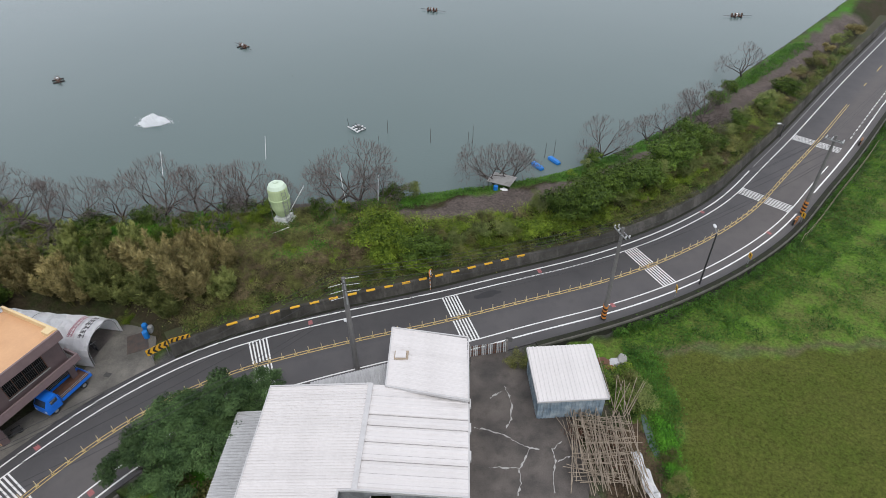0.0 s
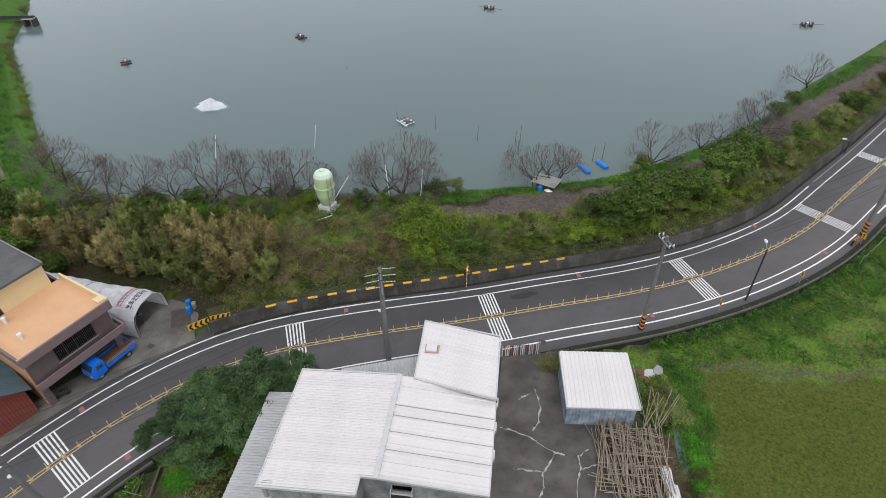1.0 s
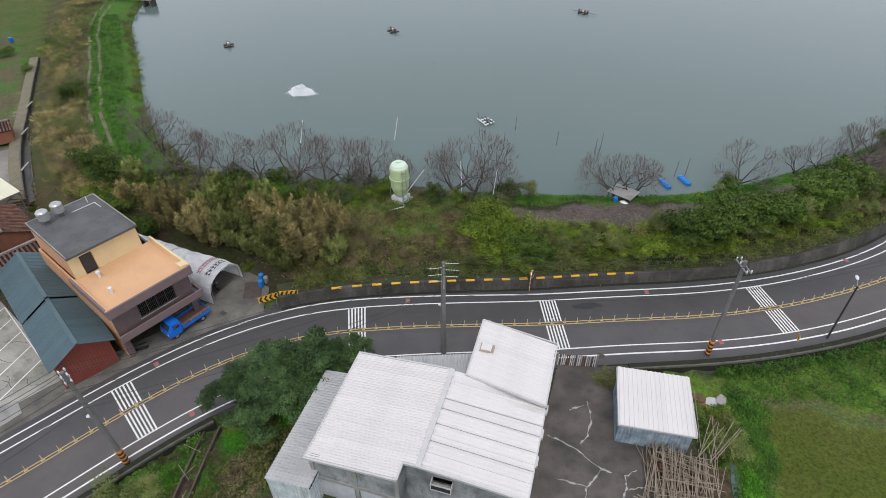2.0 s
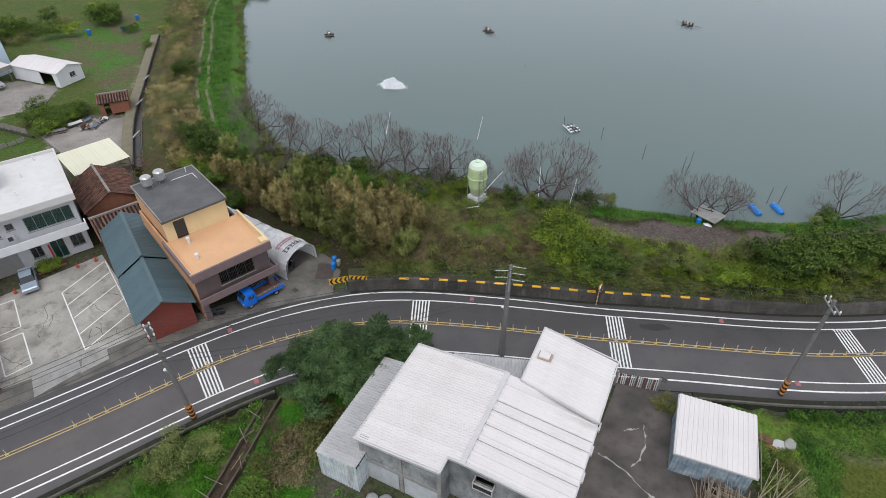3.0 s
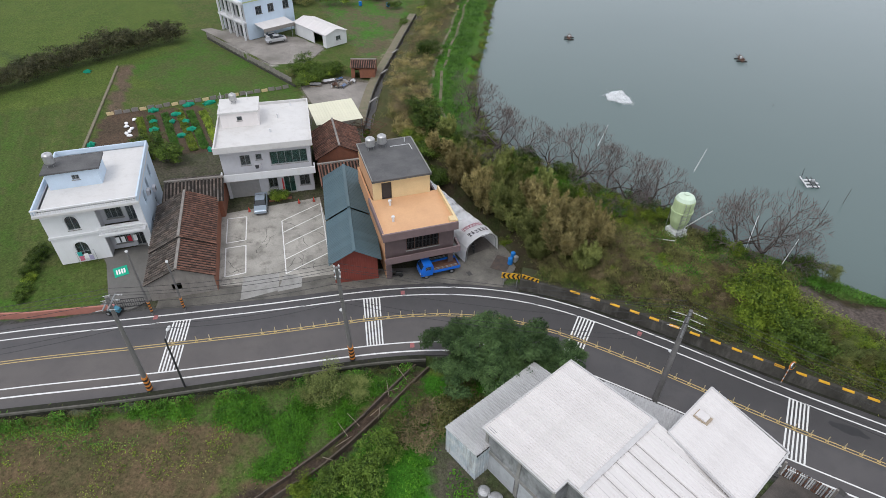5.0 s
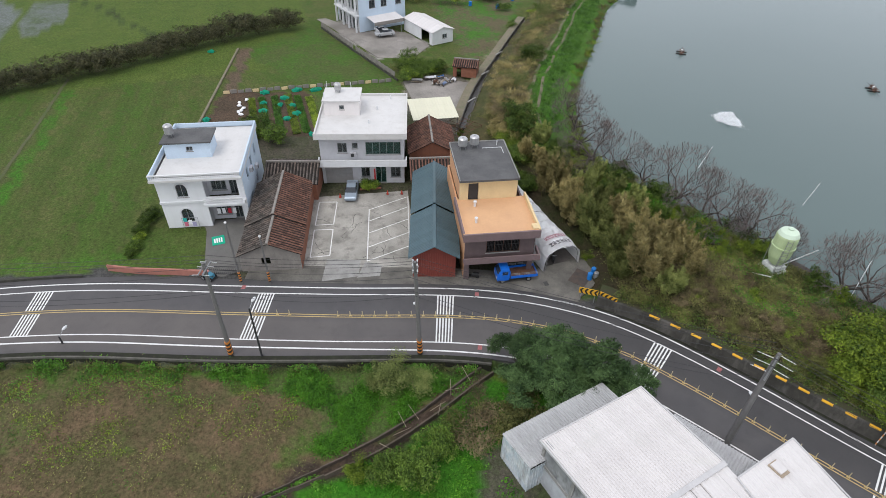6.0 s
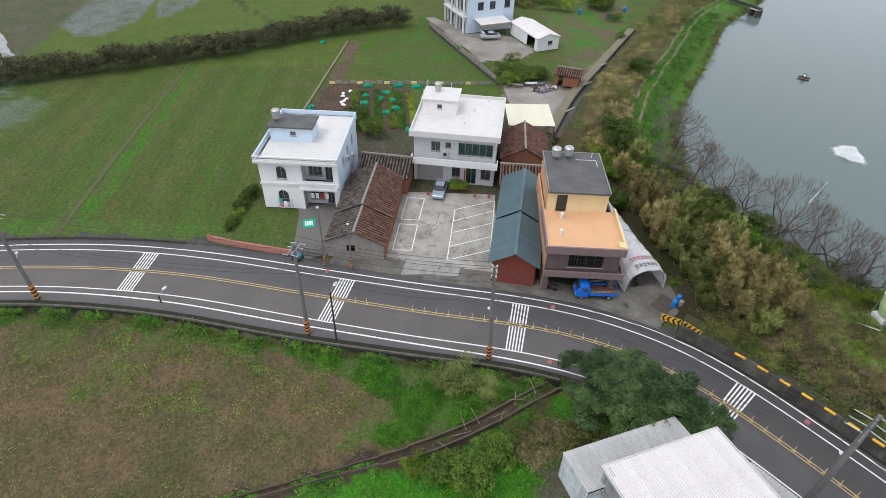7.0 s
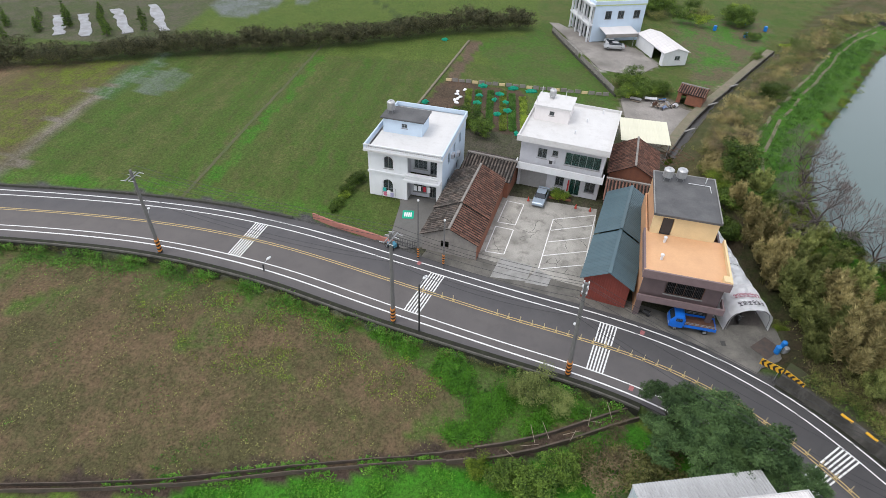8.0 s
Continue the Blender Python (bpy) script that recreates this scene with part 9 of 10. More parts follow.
gate()
rr = random.Random(12)
t = thing("bamboo_pole_heap", "loose heap of long grey bamboo poles beside the shed", "heap of poles", pose(12.4, 33.4, 0.0))
for k in range(120):
    lengthwise = k % 3
    if lengthwise:
        x, y, a, L = rr.uniform(-2.6, 2.8), rr.uniform(-1.0, 1.0), math.radians(rr.gauss(104, 7)), rr.uniform(5, 8)
    else:
        x, y, a, L = rr.uniform(-0.8, 0.8), rr.uniform(-3.4, 3.4), math.radians(rr.gauss(8, 9)), rr.uniform(3.5, 5)
    z = rr.uniform(0.25, 1.25)
    bm = bmesh.new()
    d = Vector((math.cos(a), math.sin(a), rr.uniform(-0.07, 0.07))) * L / 2
    c = Vector((x, y, z))
    tube(bm, c - d, c + d, 0.036, 0.024, 6)
    part("bamboo_pole", bm, WOOD, t)
for k in range(9):
    c, a, L = Vector((rr.uniform(0.5, 2), rr.uniform(2.5, 4.5), 0.6)), math.radians(rr.uniform(60, 130)), rr.uniform(3, 5)
    bm = bmesh.new()
    tube(bm, c, c + Vector((math.cos(a) * L, math.sin(a) * L, 1.3)), 0.04, 0.025, 6)
    part("bamboo_pole", bm, WOOD, t)
part("brush_bed", raw("brush_bed", *leaf_cloud(77, [(-1.8, 1.4, 0.2, 1.6, 1.2, 0.5), (0.6, 0.2, 0.2, 1.6, 2.6, 0.35)], 900, 0.3, 0.2)), RUST, t)
t = thing("plastic_sheet", "crumpled white plastic sheeting on the bank", "plastic sheet", pose(15.9, 31.9, -0.15, 0, 0, 112))
bm = bmesh.new()
rows = [[bm.verts.new((x * 0.35 - 2, y * 0.3 - 0.4, 0.25 + rr.uniform(-0.16, 0.2) + 0.2 * math.sin(x * 1.3))) for y in range(4)] for x in range(13)]
for p, q in zip(rows, rows[1:]):
    for k in range(3):
        bm.faces.new((p[k], p[k + 1], q[k + 1], q[k]))
bmesh.ops.solidify(bm, geom=bm.faces[:], thickness=0.02)
part("sheet", bm, CLOTH_WHITE, t)
# filled cracks in the yard
CRACKS = [((3.3, 38.1), (3.9, 37.2), (4.3, 36.2), (4.5, 34.8), (4.2, 33.4)), ((1.4, 33.1), (2.8, 33.2), (4.2, 33.0), (5.4, 32.5), (6.5, 32.3), (7.4, 32.3)), ((6.5, 32.3), (6.2, 31.2), (5.9, 30.2), (6.2, 29.0), (6.1, 27.6)), ((2.2, 36.6), (2.8, 37.2), (3.3, 37.6)), ((9.0, 33.6), (8.3, 32.6), (8.7, 31.6), (8.6, 30.2), (9.0, 28.4)), ((8.8, 31.5), (9.5, 32.1), (10.1, 32.4)), ((5.9, 30.2), (4.5, 30.0), (3.2, 29.6))]
FILL = mat("pale_crack_filler", (0.42, 0.41, 0.39), 0.9, 0.25, 3.0, 0.1, stain=0.5, stain_colour=(0.12, 0.12, 0.1))
for line in CRACKS:
    bm = bmesh.new()
    pts = []
    for a, b_ in zip(line, line[1:]):
        for k in range(5):
            f = k / 5
            pts.append(Vector((a[0] + (b_[0] - a[0]) * f + rr.uniform(-0.08, 0.08), a[1] + (b_[1] - a[1]) * f + rr.uniform(-0.08, 0.08))))
    top = []
    for k, p in enumerate(pts):
        q = pts[min(k + 1, len(pts) - 1)] - pts[max(k - 1, 0)]
        n_ = Vector((-q.y, q.x)).normalized() * rr.choice((0.012, 0.03, 0.05, 0.1)) * rr.uniform(0.6, 1.2)
        top.append((bm.verts.new((p.x + n_.x, p.y + n_.y, 0.016)), bm.verts.new((p.x - n_.x, p.y - n_.y, 0.016))))
    for p, q in zip(top, top[1:]):
        bm.faces.new((p[0], q[0], q[1], p[1]))
    part("crack_filling", bm, FILL, yard)

# ---------------------------------------------------------------- forecourt markings and things
BAYS = [[(-57.9, 8.1), (-57.3, 10.4), (-52.4, 9.15), (-52.8, 6.85)], [(-51.8, 6.6), (-51.3, 8.9), (-46.2, 7.7), (-46.5, 5.4)]]
SEGS = [(q[k], q[(k + 1) % 4]) for q in BAYS for k in range(4)] + [((-54.3, 14.2), (-55.9, 19.8)), ((-51.8, 13.7), (-53.5, 19.2)), ((-49.3, 13.2), (-50.8, 18.6)), ((-46.5, 12.5), (-48.0, 18.0)), ((-43.9, 11.8), (-45.3, 17.3)), ((-54.3, 14.2), (-43.9, 11.8)), ((-56.0, 19.95), (-45.4, 17.4))]
for a, b_ in SEGS:
    bm = bmesh.new()
    d = Vector((b_[0] - a[0], b_[1] - a[1]))
    n_ = Vector((-d.y, d.x)).normalized() * 0.06
    slab(bm, [(a[0] + n_.x, a[1] + n_.y), (a[0] - n_.x, a[1] - n_.y), (b_[0] - n_.x, b_[1] - n_.y), (b_[0] + n_.x, b_[1] + n_.y)], -0.05, 0.006)
    part("bay_line", bm, WHITE_PAINT, court)
for q in ([(-45.6, 7.3), (-44.3, 11.1), (-41.5, 10.3), (-41.8, 6.1)], [(-43.9, 11.6), (-42.6, 13.3), (-40.9, 12.7), (-41.3, 10.1)]):
    bm = bmesh.new()
    slab(bm, q, -0.05, 0.022)
    part("slab_patch", bm, CONCRETE, court)
DARK_CRACK = mat("dark_crack", (0.06, 0.058, 0.052), 0.95, 0.2, 3.0, 0.0)
for k in range(16):
    x, y = rr.uniform(-56, -42), rr.uniform(7, 17)
    a = rr.uniform(0, math.tau)
    bm = bmesh.new()
    top = []
    for i in range(8):
        a += rr.uniform(-0.7, 0.7)
        x, y = x + 0.4 * math.cos(a), y + 0.4 * math.sin(a)
        w = rr.uniform(0.012, 0.035)
        top.append((bm.verts.new((x - w * math.sin(a), y + w * math.cos(a), 0.005)), bm.verts.new((x + w * math.sin(a), y - w * math.cos(a), 0.005))))
    for p, q in zip(top, top[1:]):
        bm.faces.new((p[0], q[0], q[1], p[1]))
    part("crack", bm, DARK_CRACK, court)
for x, y in ((-58.3, 11.0), (-57.3, 17.4), (-56.8, 19.3)):
    t = thing("traffic_cone", "small red traffic cone on the court", "traffic cone", pose(x, y, 0.0), "cones before the white house")
    part("base", boxes((-0.18, 0.18, -0.18, 0.18, 0.0, 0.04)), RED_SHEET, t)
    bm = bmesh.new()
    lathe(bm, [(0.15, 0.04), (0.03, 0.65), (0.02, 0.66)], 12)
    part("cone", bm, mat("red_cone_plastic", (0.5, 0.06, 0.04), 0.5, 0.1, 3, 0), t)
t = thing("planter", "brick-edged planting bed before the white house", "planter", front((-59.4, 13.9), (-58.9, 16.9)))
part("edge", boxes((0, 3.0, -0.12, 0.0, 0, 0.25)), BRICK_WALL, t)
part("soil", boxes((0, 3.0, 0.0, 1.4, 0, 0.2)), mat("dark_soil", (0.05, 0.035, 0.025), 0.95, 0.2, 3, 0.3), t)
part("plants", raw("plants", *leaf_cloud(91, [(1.2, 0.6, 0.7, 1.1, 0.7, 0.7), (2.2, 0.6, 0.5, 0.8, 0.6, 0.6), (0.5, 0.5, 0.5, 0.5, 0.5, 0.5)], 900, 0.2, 0.5)), DEEP_LEAF, t)

# garden wall, drive and gate of the white and blue house
drive = tagged(new("driveway"), "dark stained concrete drive before the pale blue house", "driveway", kind="structure")
bm = bmesh.new()
slab(bm, [(-55.2, -6.4), (-57.6, -6.8), (-56.9, -1.2), (-49, -0.2), (-46.4, -2.5), (-45.8, -4.6), (-47.2, -8.3), (-48.9, -6.6)], -0.3, 0.01)
part("slab", bm, mat("dark_drive_concrete", (0.15, 0.145, 0.135), 0.85, 0.2, 0.5, 0.2, stain=0.4, stain_colour=(0.08, 0.078, 0.07)), drive)
t = tagged(new("wall_garden"), "low pinkish garden wall along the road", "garden wall", kind="structure")
PINK_WALL = mat("pinkish_red_wall", (0.4, 0.17, 0.13), 0.85, 0.15, 1.0, 0.15, stain=0.35, stain_colour=(0.2, 0.1, 0.08), streak=0.6)
for a, b_ in (((-50.8, -17.2), (-49.3, -14.0)), ((-49.3, -14.0), (-48.0, -10.2)), ((-48.0, -10.2), (-46.7, -6.6))):
    bm = bmesh.new()
    d = Vector((b_[0] - a[0], b_[1] - a[1]))
    n_ = Vector((-d.y, d.x)).normalized() * 0.1
    slab(bm, [(a[0] + n_.x, a[1] + n_.y), (a[0] - n_.x, a[1] - n_.y), (b_[0] - n_.x, b_[1] - n_.y), (b_[0] + n_.x, b_[1] + n_.y)], -0.4, 0.7)
    part("wall_body", bm, PINK_WALL, t)
t = thing("garden_gate", "low dark sliding gate with an arched top rail", "gate", front((-46.8, -6.4), (-45.6, -2.8)))
for k in range(16):
    part("bar", boxes((k * 0.23 + 0.05, k * 0.23 + 0.09, -0.02, 0.02, 0.05, 1.2)), DARK_METAL, t)
for z in (0.1, 0.65, 1.2):
    part("rail", boxes((0, 3.75, -0.025, 0.025, z - 0.03, z + 0.03)), DARK_METAL, t)
t = thing("net_cover", "green net spread on the drive", "net", front((-52.0, -5.7), (-52.1, -4.2), 0.02))
part("net", boxes((0, 1.5, 0, 1.8, 0.0, 0.03)), NET_GREEN, t)
for k in range(4):
    part("white_item", boxes((0.25 + 0.27 * k, 0.42 + 0.27 * k, 0.4, 1.3, 0.03, 0.07)), CLOTH_WHITE, t)
t = thing("small_tractor", "small blue tiller parked behind the gate", "tiller", front((-46.3, -6.6), (-45.4, -5.4), 0.0))
part("body", shell([(0.0, 0.3, 0.3, 0.7, 0.25), (0.8, 0.35, 0.3, 0.9, 0.3), (1.3, 0.3, 0.3, 0.75, 0.25)], 0.04), mat("faded_teal_paint", (0.05, 0.2, 0.28), 0.5, 0.2, 3, 0), t)
part("hood", boxes((0.2, 0.7, -0.28, 0.28, 0.86, 1.05)), mat("faded_pink_cover", (0.5, 0.22, 0.2), 0.6, 0.2, 3, 0), t)
for x in (0.2, 1.1):
    for y in (-0.42, 0.42):
        wheel(t, x, y, 0.3, 0.16)
# washing on the blue house's front
WASH = [(mat("teal_cloth", (0.03, 0.4, 0.36), 0.8, 0.2, 4, 0.1)), mat("pink_cloth", (0.6, 0.16, 0.24), 0.8, 0.2, 4, 0.1), CLOTH_WHITE, mat("lilac_cloth", (0.4, 0.38, 0.55), 0.8, 0.2, 4, 0.1), mat("red_cloth", (0.5, 0.03, 0.05), 0.8, 0.2, 4, 0.1)]
hm = front((-57.3, -10.9), (-55.5, -1.1))
t = thing("washing_rack", "rack hung with teal, pink and white washing", "washing", hm @ Matrix.Translation((2.0, -0.45, 0)))
bm = bmesh.new()
tube(bm, (0, 0, 1.75), (1.9, 0, 1.75), 0.02, sides=6), tube(bm, (0, 0, 0), (0, 0, 1.75), 0.02, sides=6), tube(bm, (1.9, 0, 0), (1.9, 0, 1.75), 0.02, sides=6)
part("rack", bm, GREY_METAL, t)
for k, (x, z0, c) in enumerate(((0.15, 1.1, 0), (0.2, 0.5, 1), (0.75, 0.8, 2), (1.2, 0.5, 3))):
    part("garment", boxes((x, x + 0.45, -0.05 - 0.03 * k, -0.01 - 0.03 * k, z0, z0 + 0.65)), WASH[c], t)
t = thing("washing_line", "red and white washing hung in the porch", "washing", hm @ Matrix.Translation((6.2, 0.6, 0)))
bm = bmesh.new()
tube(bm, (-0.6, 0, 2.2), (2.8, 0, 2.2), 0.012, sides=6)
part("line", bm, GREY_METAL, t)
for x, c in ((0.0, 2), (0.6, 2), (1.3, 4), (1.9, 2)):
    part("garment", boxes((x, x + 0.4, -0.02, 0.02, 1.4, 2.2)), WASH[c], t)

# concrete ditch beside the warehouse
ditch = tagged(new("ditch"), "narrow concrete ditch with broken brown edges", "ditch", kind="structure")
BROWN_EDGE = mat("brown_mossy_concrete", (0.11, 0.082, 0.065), 0.95, 0.3, 1.0, 0.3, second=(0.07, 0.06, 0.045), stain=0.5, stain_colour=(0.035, 0.03, 0.025))
dl = smooth_line([DITCH[0]] + DITCH + [DITCH[-1]], 1.2)
for o0, o1, z1 in ((0.62, 0.8, -0.42), (-0.8, -0.62, -0.5)):
    tn = np.gradient(dl, axis=0)
    tn /= np.hypot(*tn.T)[:, None]
    nn = np.stack((-tn[:, 1], tn[:, 0]), 1)
    for k in range(0, len(dl) - 2, 2):
        wide = 0.4 + 0.45 * min(1.0, max(0.0, (dl[k][1] - 1) / 7))
        p0, p1 = dl[k], dl[k + 2]
        q = [tuple(p0 + nn[k] * o0 * wide), tuple(p1 + nn[k + 2] * o0 * wide), tuple(p1 + nn[k + 2] * o1 * wide), tuple(p0 + nn[k] * o1 * wide)]
        bm = bmesh.new()
        slab(bm, q, -1.4, z1 + rr.uniform(-0.06, 0.06))
        part("edge_block", bm, BROWN_EDGE, ditch)
for k in range(9):
    x, y = dl[2 + k][0], dl[2 + k][1]
    a = rr.uniform(0, math.tau)
    bm = bmesh.new()
    tube(bm, (x, y, -0.5), (x + 1.6 * math.cos(a), y + 1.6 * math.sin(a), -0.1), 0.03, 0.02, 6)
    tagged(part("cane", bm, WOOD), "dry bamboo cane fallen over the ditch", "cane", "canes over the ditch")


# ---------------------------------------------------------------- behind the houses
def pale_canopy():
    t = thing("canopy", "pale cream flat sheet canopy on posts behind the houses", "canopy", front((-72.4, 25.2), (-71.6, 32.0)))
    sheets(t, "roof_sheet", mat("cream_sheet", (0.62, 0.6, 0.46), 0.6, 0.06, 0.6, 0.05, stain=0.2, stain_colour=(0.45, 0.44, 0.36), obj=0.03), (0, 0, 2.9), (0, 7.6, 0.15), (7.4, 0, 0), 8, 2, 0.03)
    for x in (0.2, 7.1):
        for y in (0.2, 7.2):
            part("post", boxes((x, x + 0.1, y, y + 0.1, -0.4, 2.88)), GREY_METAL, t)


pale_canopy()
SCRAP_BLUE = mat("grey_blue_sheet", (0.26, 0.33, 0.5), 0.6, 0.2, 2, 0.1)
for k, (x, y, m_, w, l) in enumerate(((-94.4, 31.8, OLD_SHEET, 1.3, 2.4), (-94.9, 34.6, CLOTH_WHITE, 1.3, 2.8), (-94.6, 36.6, BLUE_PLASTIC, 0.8, 1.8), (-91.4, 36.2, SCRAP_BLUE, 1.2, 1.6), (-92.6, 38.6, CLOTH_WHITE, 1.3, 1.3), (-92.4, 35.0, RUST, 1.4, 2.0), (-92.8, 37.4, OLD_SHEET, 1.0, 2.0))):
    t = thing("scrap_pile", "heap of loose boards and sheeting on the bare yard", "scrap pile", pose(x, y, -0.3, 0, 0, 70 + 19 * k), "scrap piles by the hut")
    for i in range(9):
        bm = boxes((-l * rr.uniform(0.3, 0.6), l * rr.uniform(0.3, 0.6), -0.1, 0.1, 0, 0.05))
        bmesh.ops.transform(bm, matrix=pose(rr.uniform(-0.2, 0.2), rr.uniform(-w / 2, w / 2), 0.03 + 0.055 * i, rr.uniform(-5, 5), rr.uniform(-4, 4), rr.gauss(0, 12)), verts=bm.verts)
        part("board", bm, (BARK, OLD_SHEET, WOOD)[i % 3], t)
    bm = bmesh.new()
    rows = [[bm.verts.new((l * (i / 5 - 0.5) * 0.8, w * (j / 4 - 0.5) * 0.75, 0.62 + rr.uniform(-0.06, 0.08) - 0.22 * abs(j - 2) / 2)) for j in range(5)] for i in range(6)]
    for p, q in zip(rows, rows[1:]):
        for j in range(4):
            bm.faces.new((p[j], p[j + 1], q[j + 1], q[j]))
    bmesh.ops.solidify(bm, geom=bm.faces[:], thickness=0.02)
    part("cover", bm, m_, t)
# canal bridges
for x, y in ((-82.2, 38.6), (-93.2, 45.3), (-102.4, 51.8)):
    t = thing("canal_beam", "thin concrete beam across the canal", "beam", pose(x, y, 0.42, 0, 0, 125), "beams over the canal")
    part("beam", boxes((-1.2, 1.2, -0.15, 0.15, 0, 0.15)), CONCRETE, t)
t = tagged(new("canal"), "dark concrete irrigation canal with a path beside it", "canal", kind="structure")
cl = smooth_line([(-70, 32.4), (-74, 34.2), (-81, 37.9), (-85.1, 40.2), (-90.4, 43.5), (-101.9, 51.9), (-112.5, 59.4), (-124, 67.8), (-128, 70.6)], 2.0)
tn = np.gradient(cl, axis=0)
tn /= np.hypot(*tn.T)[:, None]
nn = np.stack((-tn[:, 1], tn[:, 0]), 1)
MUD = mat("dark_wet_mud", (0.035, 0.03, 0.024), 0.35, 0.4, 1.5, 0.3)
CANAL_EDGE = mat("dark_canal_concrete", (0.12, 0.112, 0.1), 0.95, 0.3, 0.8, 0.3, second=(0.07, 0.066, 0.055), stain=0.5)
PATH_EARTH = mat("pale_path_concrete", (0.2, 0.165, 0.12), 0.95, 0.3, 0.7, 0.3, second=(0.14, 0.14, 0.085), stain=0.4)
for name_, o0, o1, z0, z1, m_ in (("channel_bed", 0.62, -0.62, -1.1, -0.5, MUD), ("canal_wall", 0.62, 0.78, -1.1, 0.16, CANAL_EDGE), ("canal_wall", -0.78, -0.62, -1.1, 0.3, CANAL_EDGE), ("path", 0.78, 2.3, -0.4, 0.12, PATH_EARTH)):
    bm = bmesh.new()
    for k in range(len(cl) - 1):
        q = [tuple(cl[i] + nn[i] * o) for i, o in ((k, o0), (k + 1, o0), (k + 1, o1), (k, o1))]
        slab(bm, q, z0, z1)
    part(name_, bm, m_, t)
t = thing("trellis", "rusty wire trellis frame over the canal end", "trellis", front((-67, 31.2), (-70, 36.0), -0.1))
for k in range(6):
    part("bar", boxes((k * 1.1, k * 1.1 + 0.05, 0, 5.0, 1.9, 1.95)), RUST, t)
for k in range(4):
    part("cross_bar", boxes((0, 5.6, k * 1.6, k * 1.6 + 0.05, 1.952, 2.0)), RUST, t)
for x in (0, 5.5):
    for y in (0, 4.9):
        part("post", boxes((x, x + 0.06, y, y + 0.06, -0.3, 1.9)), RUST, t)


def far_house():
    h = thing("house", "pale blue two-storey farmhouse with a green roof terrace", "house", front((-124.8, 26.7), (-128.2, 38.2), -0.3))
    W, D = 12.0, 11.2
    wins = [(2.6, 4.1, 4.9, 6.6), (5.6, 7.1, 4.9, 6.6), (9.4, 10.9, 4.9, 6.6)]
    walls(h, BLUE_WALL, ("x", 0, W, 0, 0.2, 0, 8.0, wins), ("y", 0.2, D - 0.2, W - 0.2, W, 0, 8.0), ("x", 0, W, D - 0.2, D, 0, 8.0))
    fr = [(1.0, 3.6, 0.0, 2.6), (4.4, 6.6, 0.0, 2.6), (7.4, 10.2, 0.0, 2.6), (1.0, 3.6, 4.4, 6.8), (4.4, 6.6, 4.4, 6.8), (7.4, 10.2, 4.4, 6.8)]
    walls(h, LILAC_TILE, ("y", 0.2, D - 0.2, 0, 0.2, 0, 8.0, fr))
    for q in wins:
        window(h, "x", q[0], q[1], 0.06, q[2], q[3], grille=True)
    for q in fr:
        window(h, "y", q[0], q[1], 0.08, q[2] + 0.02, q[3], bars=2)
    for y in (0.2, 3.9, 6.9, 10.4):
        part("column", boxes((-0.9, -0.55, y, y + 0.35, 0, 8.0)), WHITE_WALL, h)
    pieces("balcony", ((-0.95, 0, 0, D, 3.5, 3.8), (-0.95, 0, 0, D, 7.6, 8.0)), WHITE_WALL, h)
    part("roof", boxes((-0.1, W + 0.1, -0.1, D + 0.1, 7.75, 8.0)), mat("lime_roof_coating", (0.42, 0.5, 0.25), 0.8, 0.12, 0.6, 0.1), h)
    pieces("parapet", ((0.1, W + 0.1, -0.1, 0.1, 8.0, 8.7), (W - 0.1, W + 0.1, 0.1, D, 8.0, 8.7), (-0.1, 0.1, -0.1, D, 8.0, 8.7)), BLUE_WALL, h)
    walls(h, BLUE_WALL, ("x", 2.5, 6.5, 3.2, 3.4, 8.0, 10.4), ("y", 3.4, 8.8, 2.5, 2.7, 8.0, 10.4), ("y", 3.4, 8.8, 6.3, 6.5, 8.0, 10.4), ("x", 2.5, 6.5, 8.8, 9.0, 8.0, 10.4), name="roof_room")
    part("flat_roof", boxes((2.3, 6.7, 3.0, 9.2, 10.4, 10.6)), mat("lime_top_coating", (0.42, 0.5, 0.25), 0.8, 0.12, 0.6, 0.1), h)
    part("store", boxes((6.5, 8.4, 3.6, 5.0, 8.0, 10.0)), OLD_PLASTER, h)
    c = thing("car_port", "white steel car port beside the farmhouse", "car port", front((-121.4, 29.4), (-123.4, 37.0), -0.3))
    sheets(c, "roof_sheet", METAL_ROOF, (0, 0, 2.9), (0, 7.0, 0.5), (7.6, 0, 0), 9, 2, 0.04)
    part("fascia", boxes((0, 7.6, -0.05, 0.0, 2.2, 2.95)), mat("tan_grey_fascia", (0.26, 0.24, 0.215), 0.7, 0.2, 1.5, 0.05), c)
    for x in (0.1, 6.7):
        part("post", boxes((x, x + 0.1, 0.0, 0.1, 0, 2.9)), GREY_METAL, c)
    a = thing("outbuilding", "low white outbuilding with a white steel gable roof", "outbuilding", front((-112.4, 40.2), (-113.9, 45.4), -0.3))
    W, D, e, r = 5.4, 12.2, 2.8, 3.6
    walls(a, WHITE_WALL, ("x", 0, W, 0, 0.15, 0, e, [(2.6, 3.8, 1.1, 2.0)]), ("y", 0.15, D - 0.15, 0, 0.15, 0, e, [(1.2, 4.6, 0, 2.4)]), ("y", 0.15, D - 0.15, W - 0.15, W, 0, e), ("x", 0, W, D - 0.15, D, 0, e))
    window(a, "x", 2.6, 3.8, 0.06, 1.1, 2.0)
    bm = bmesh.new()
    tri = [(0, e), (W, e), (W / 2, r - 0.05)]
    p, q = [bm.verts.new((x, 0, z)) for x, z in tri], [bm.verts.new((x, 0.15, z)) for x, z in tri]
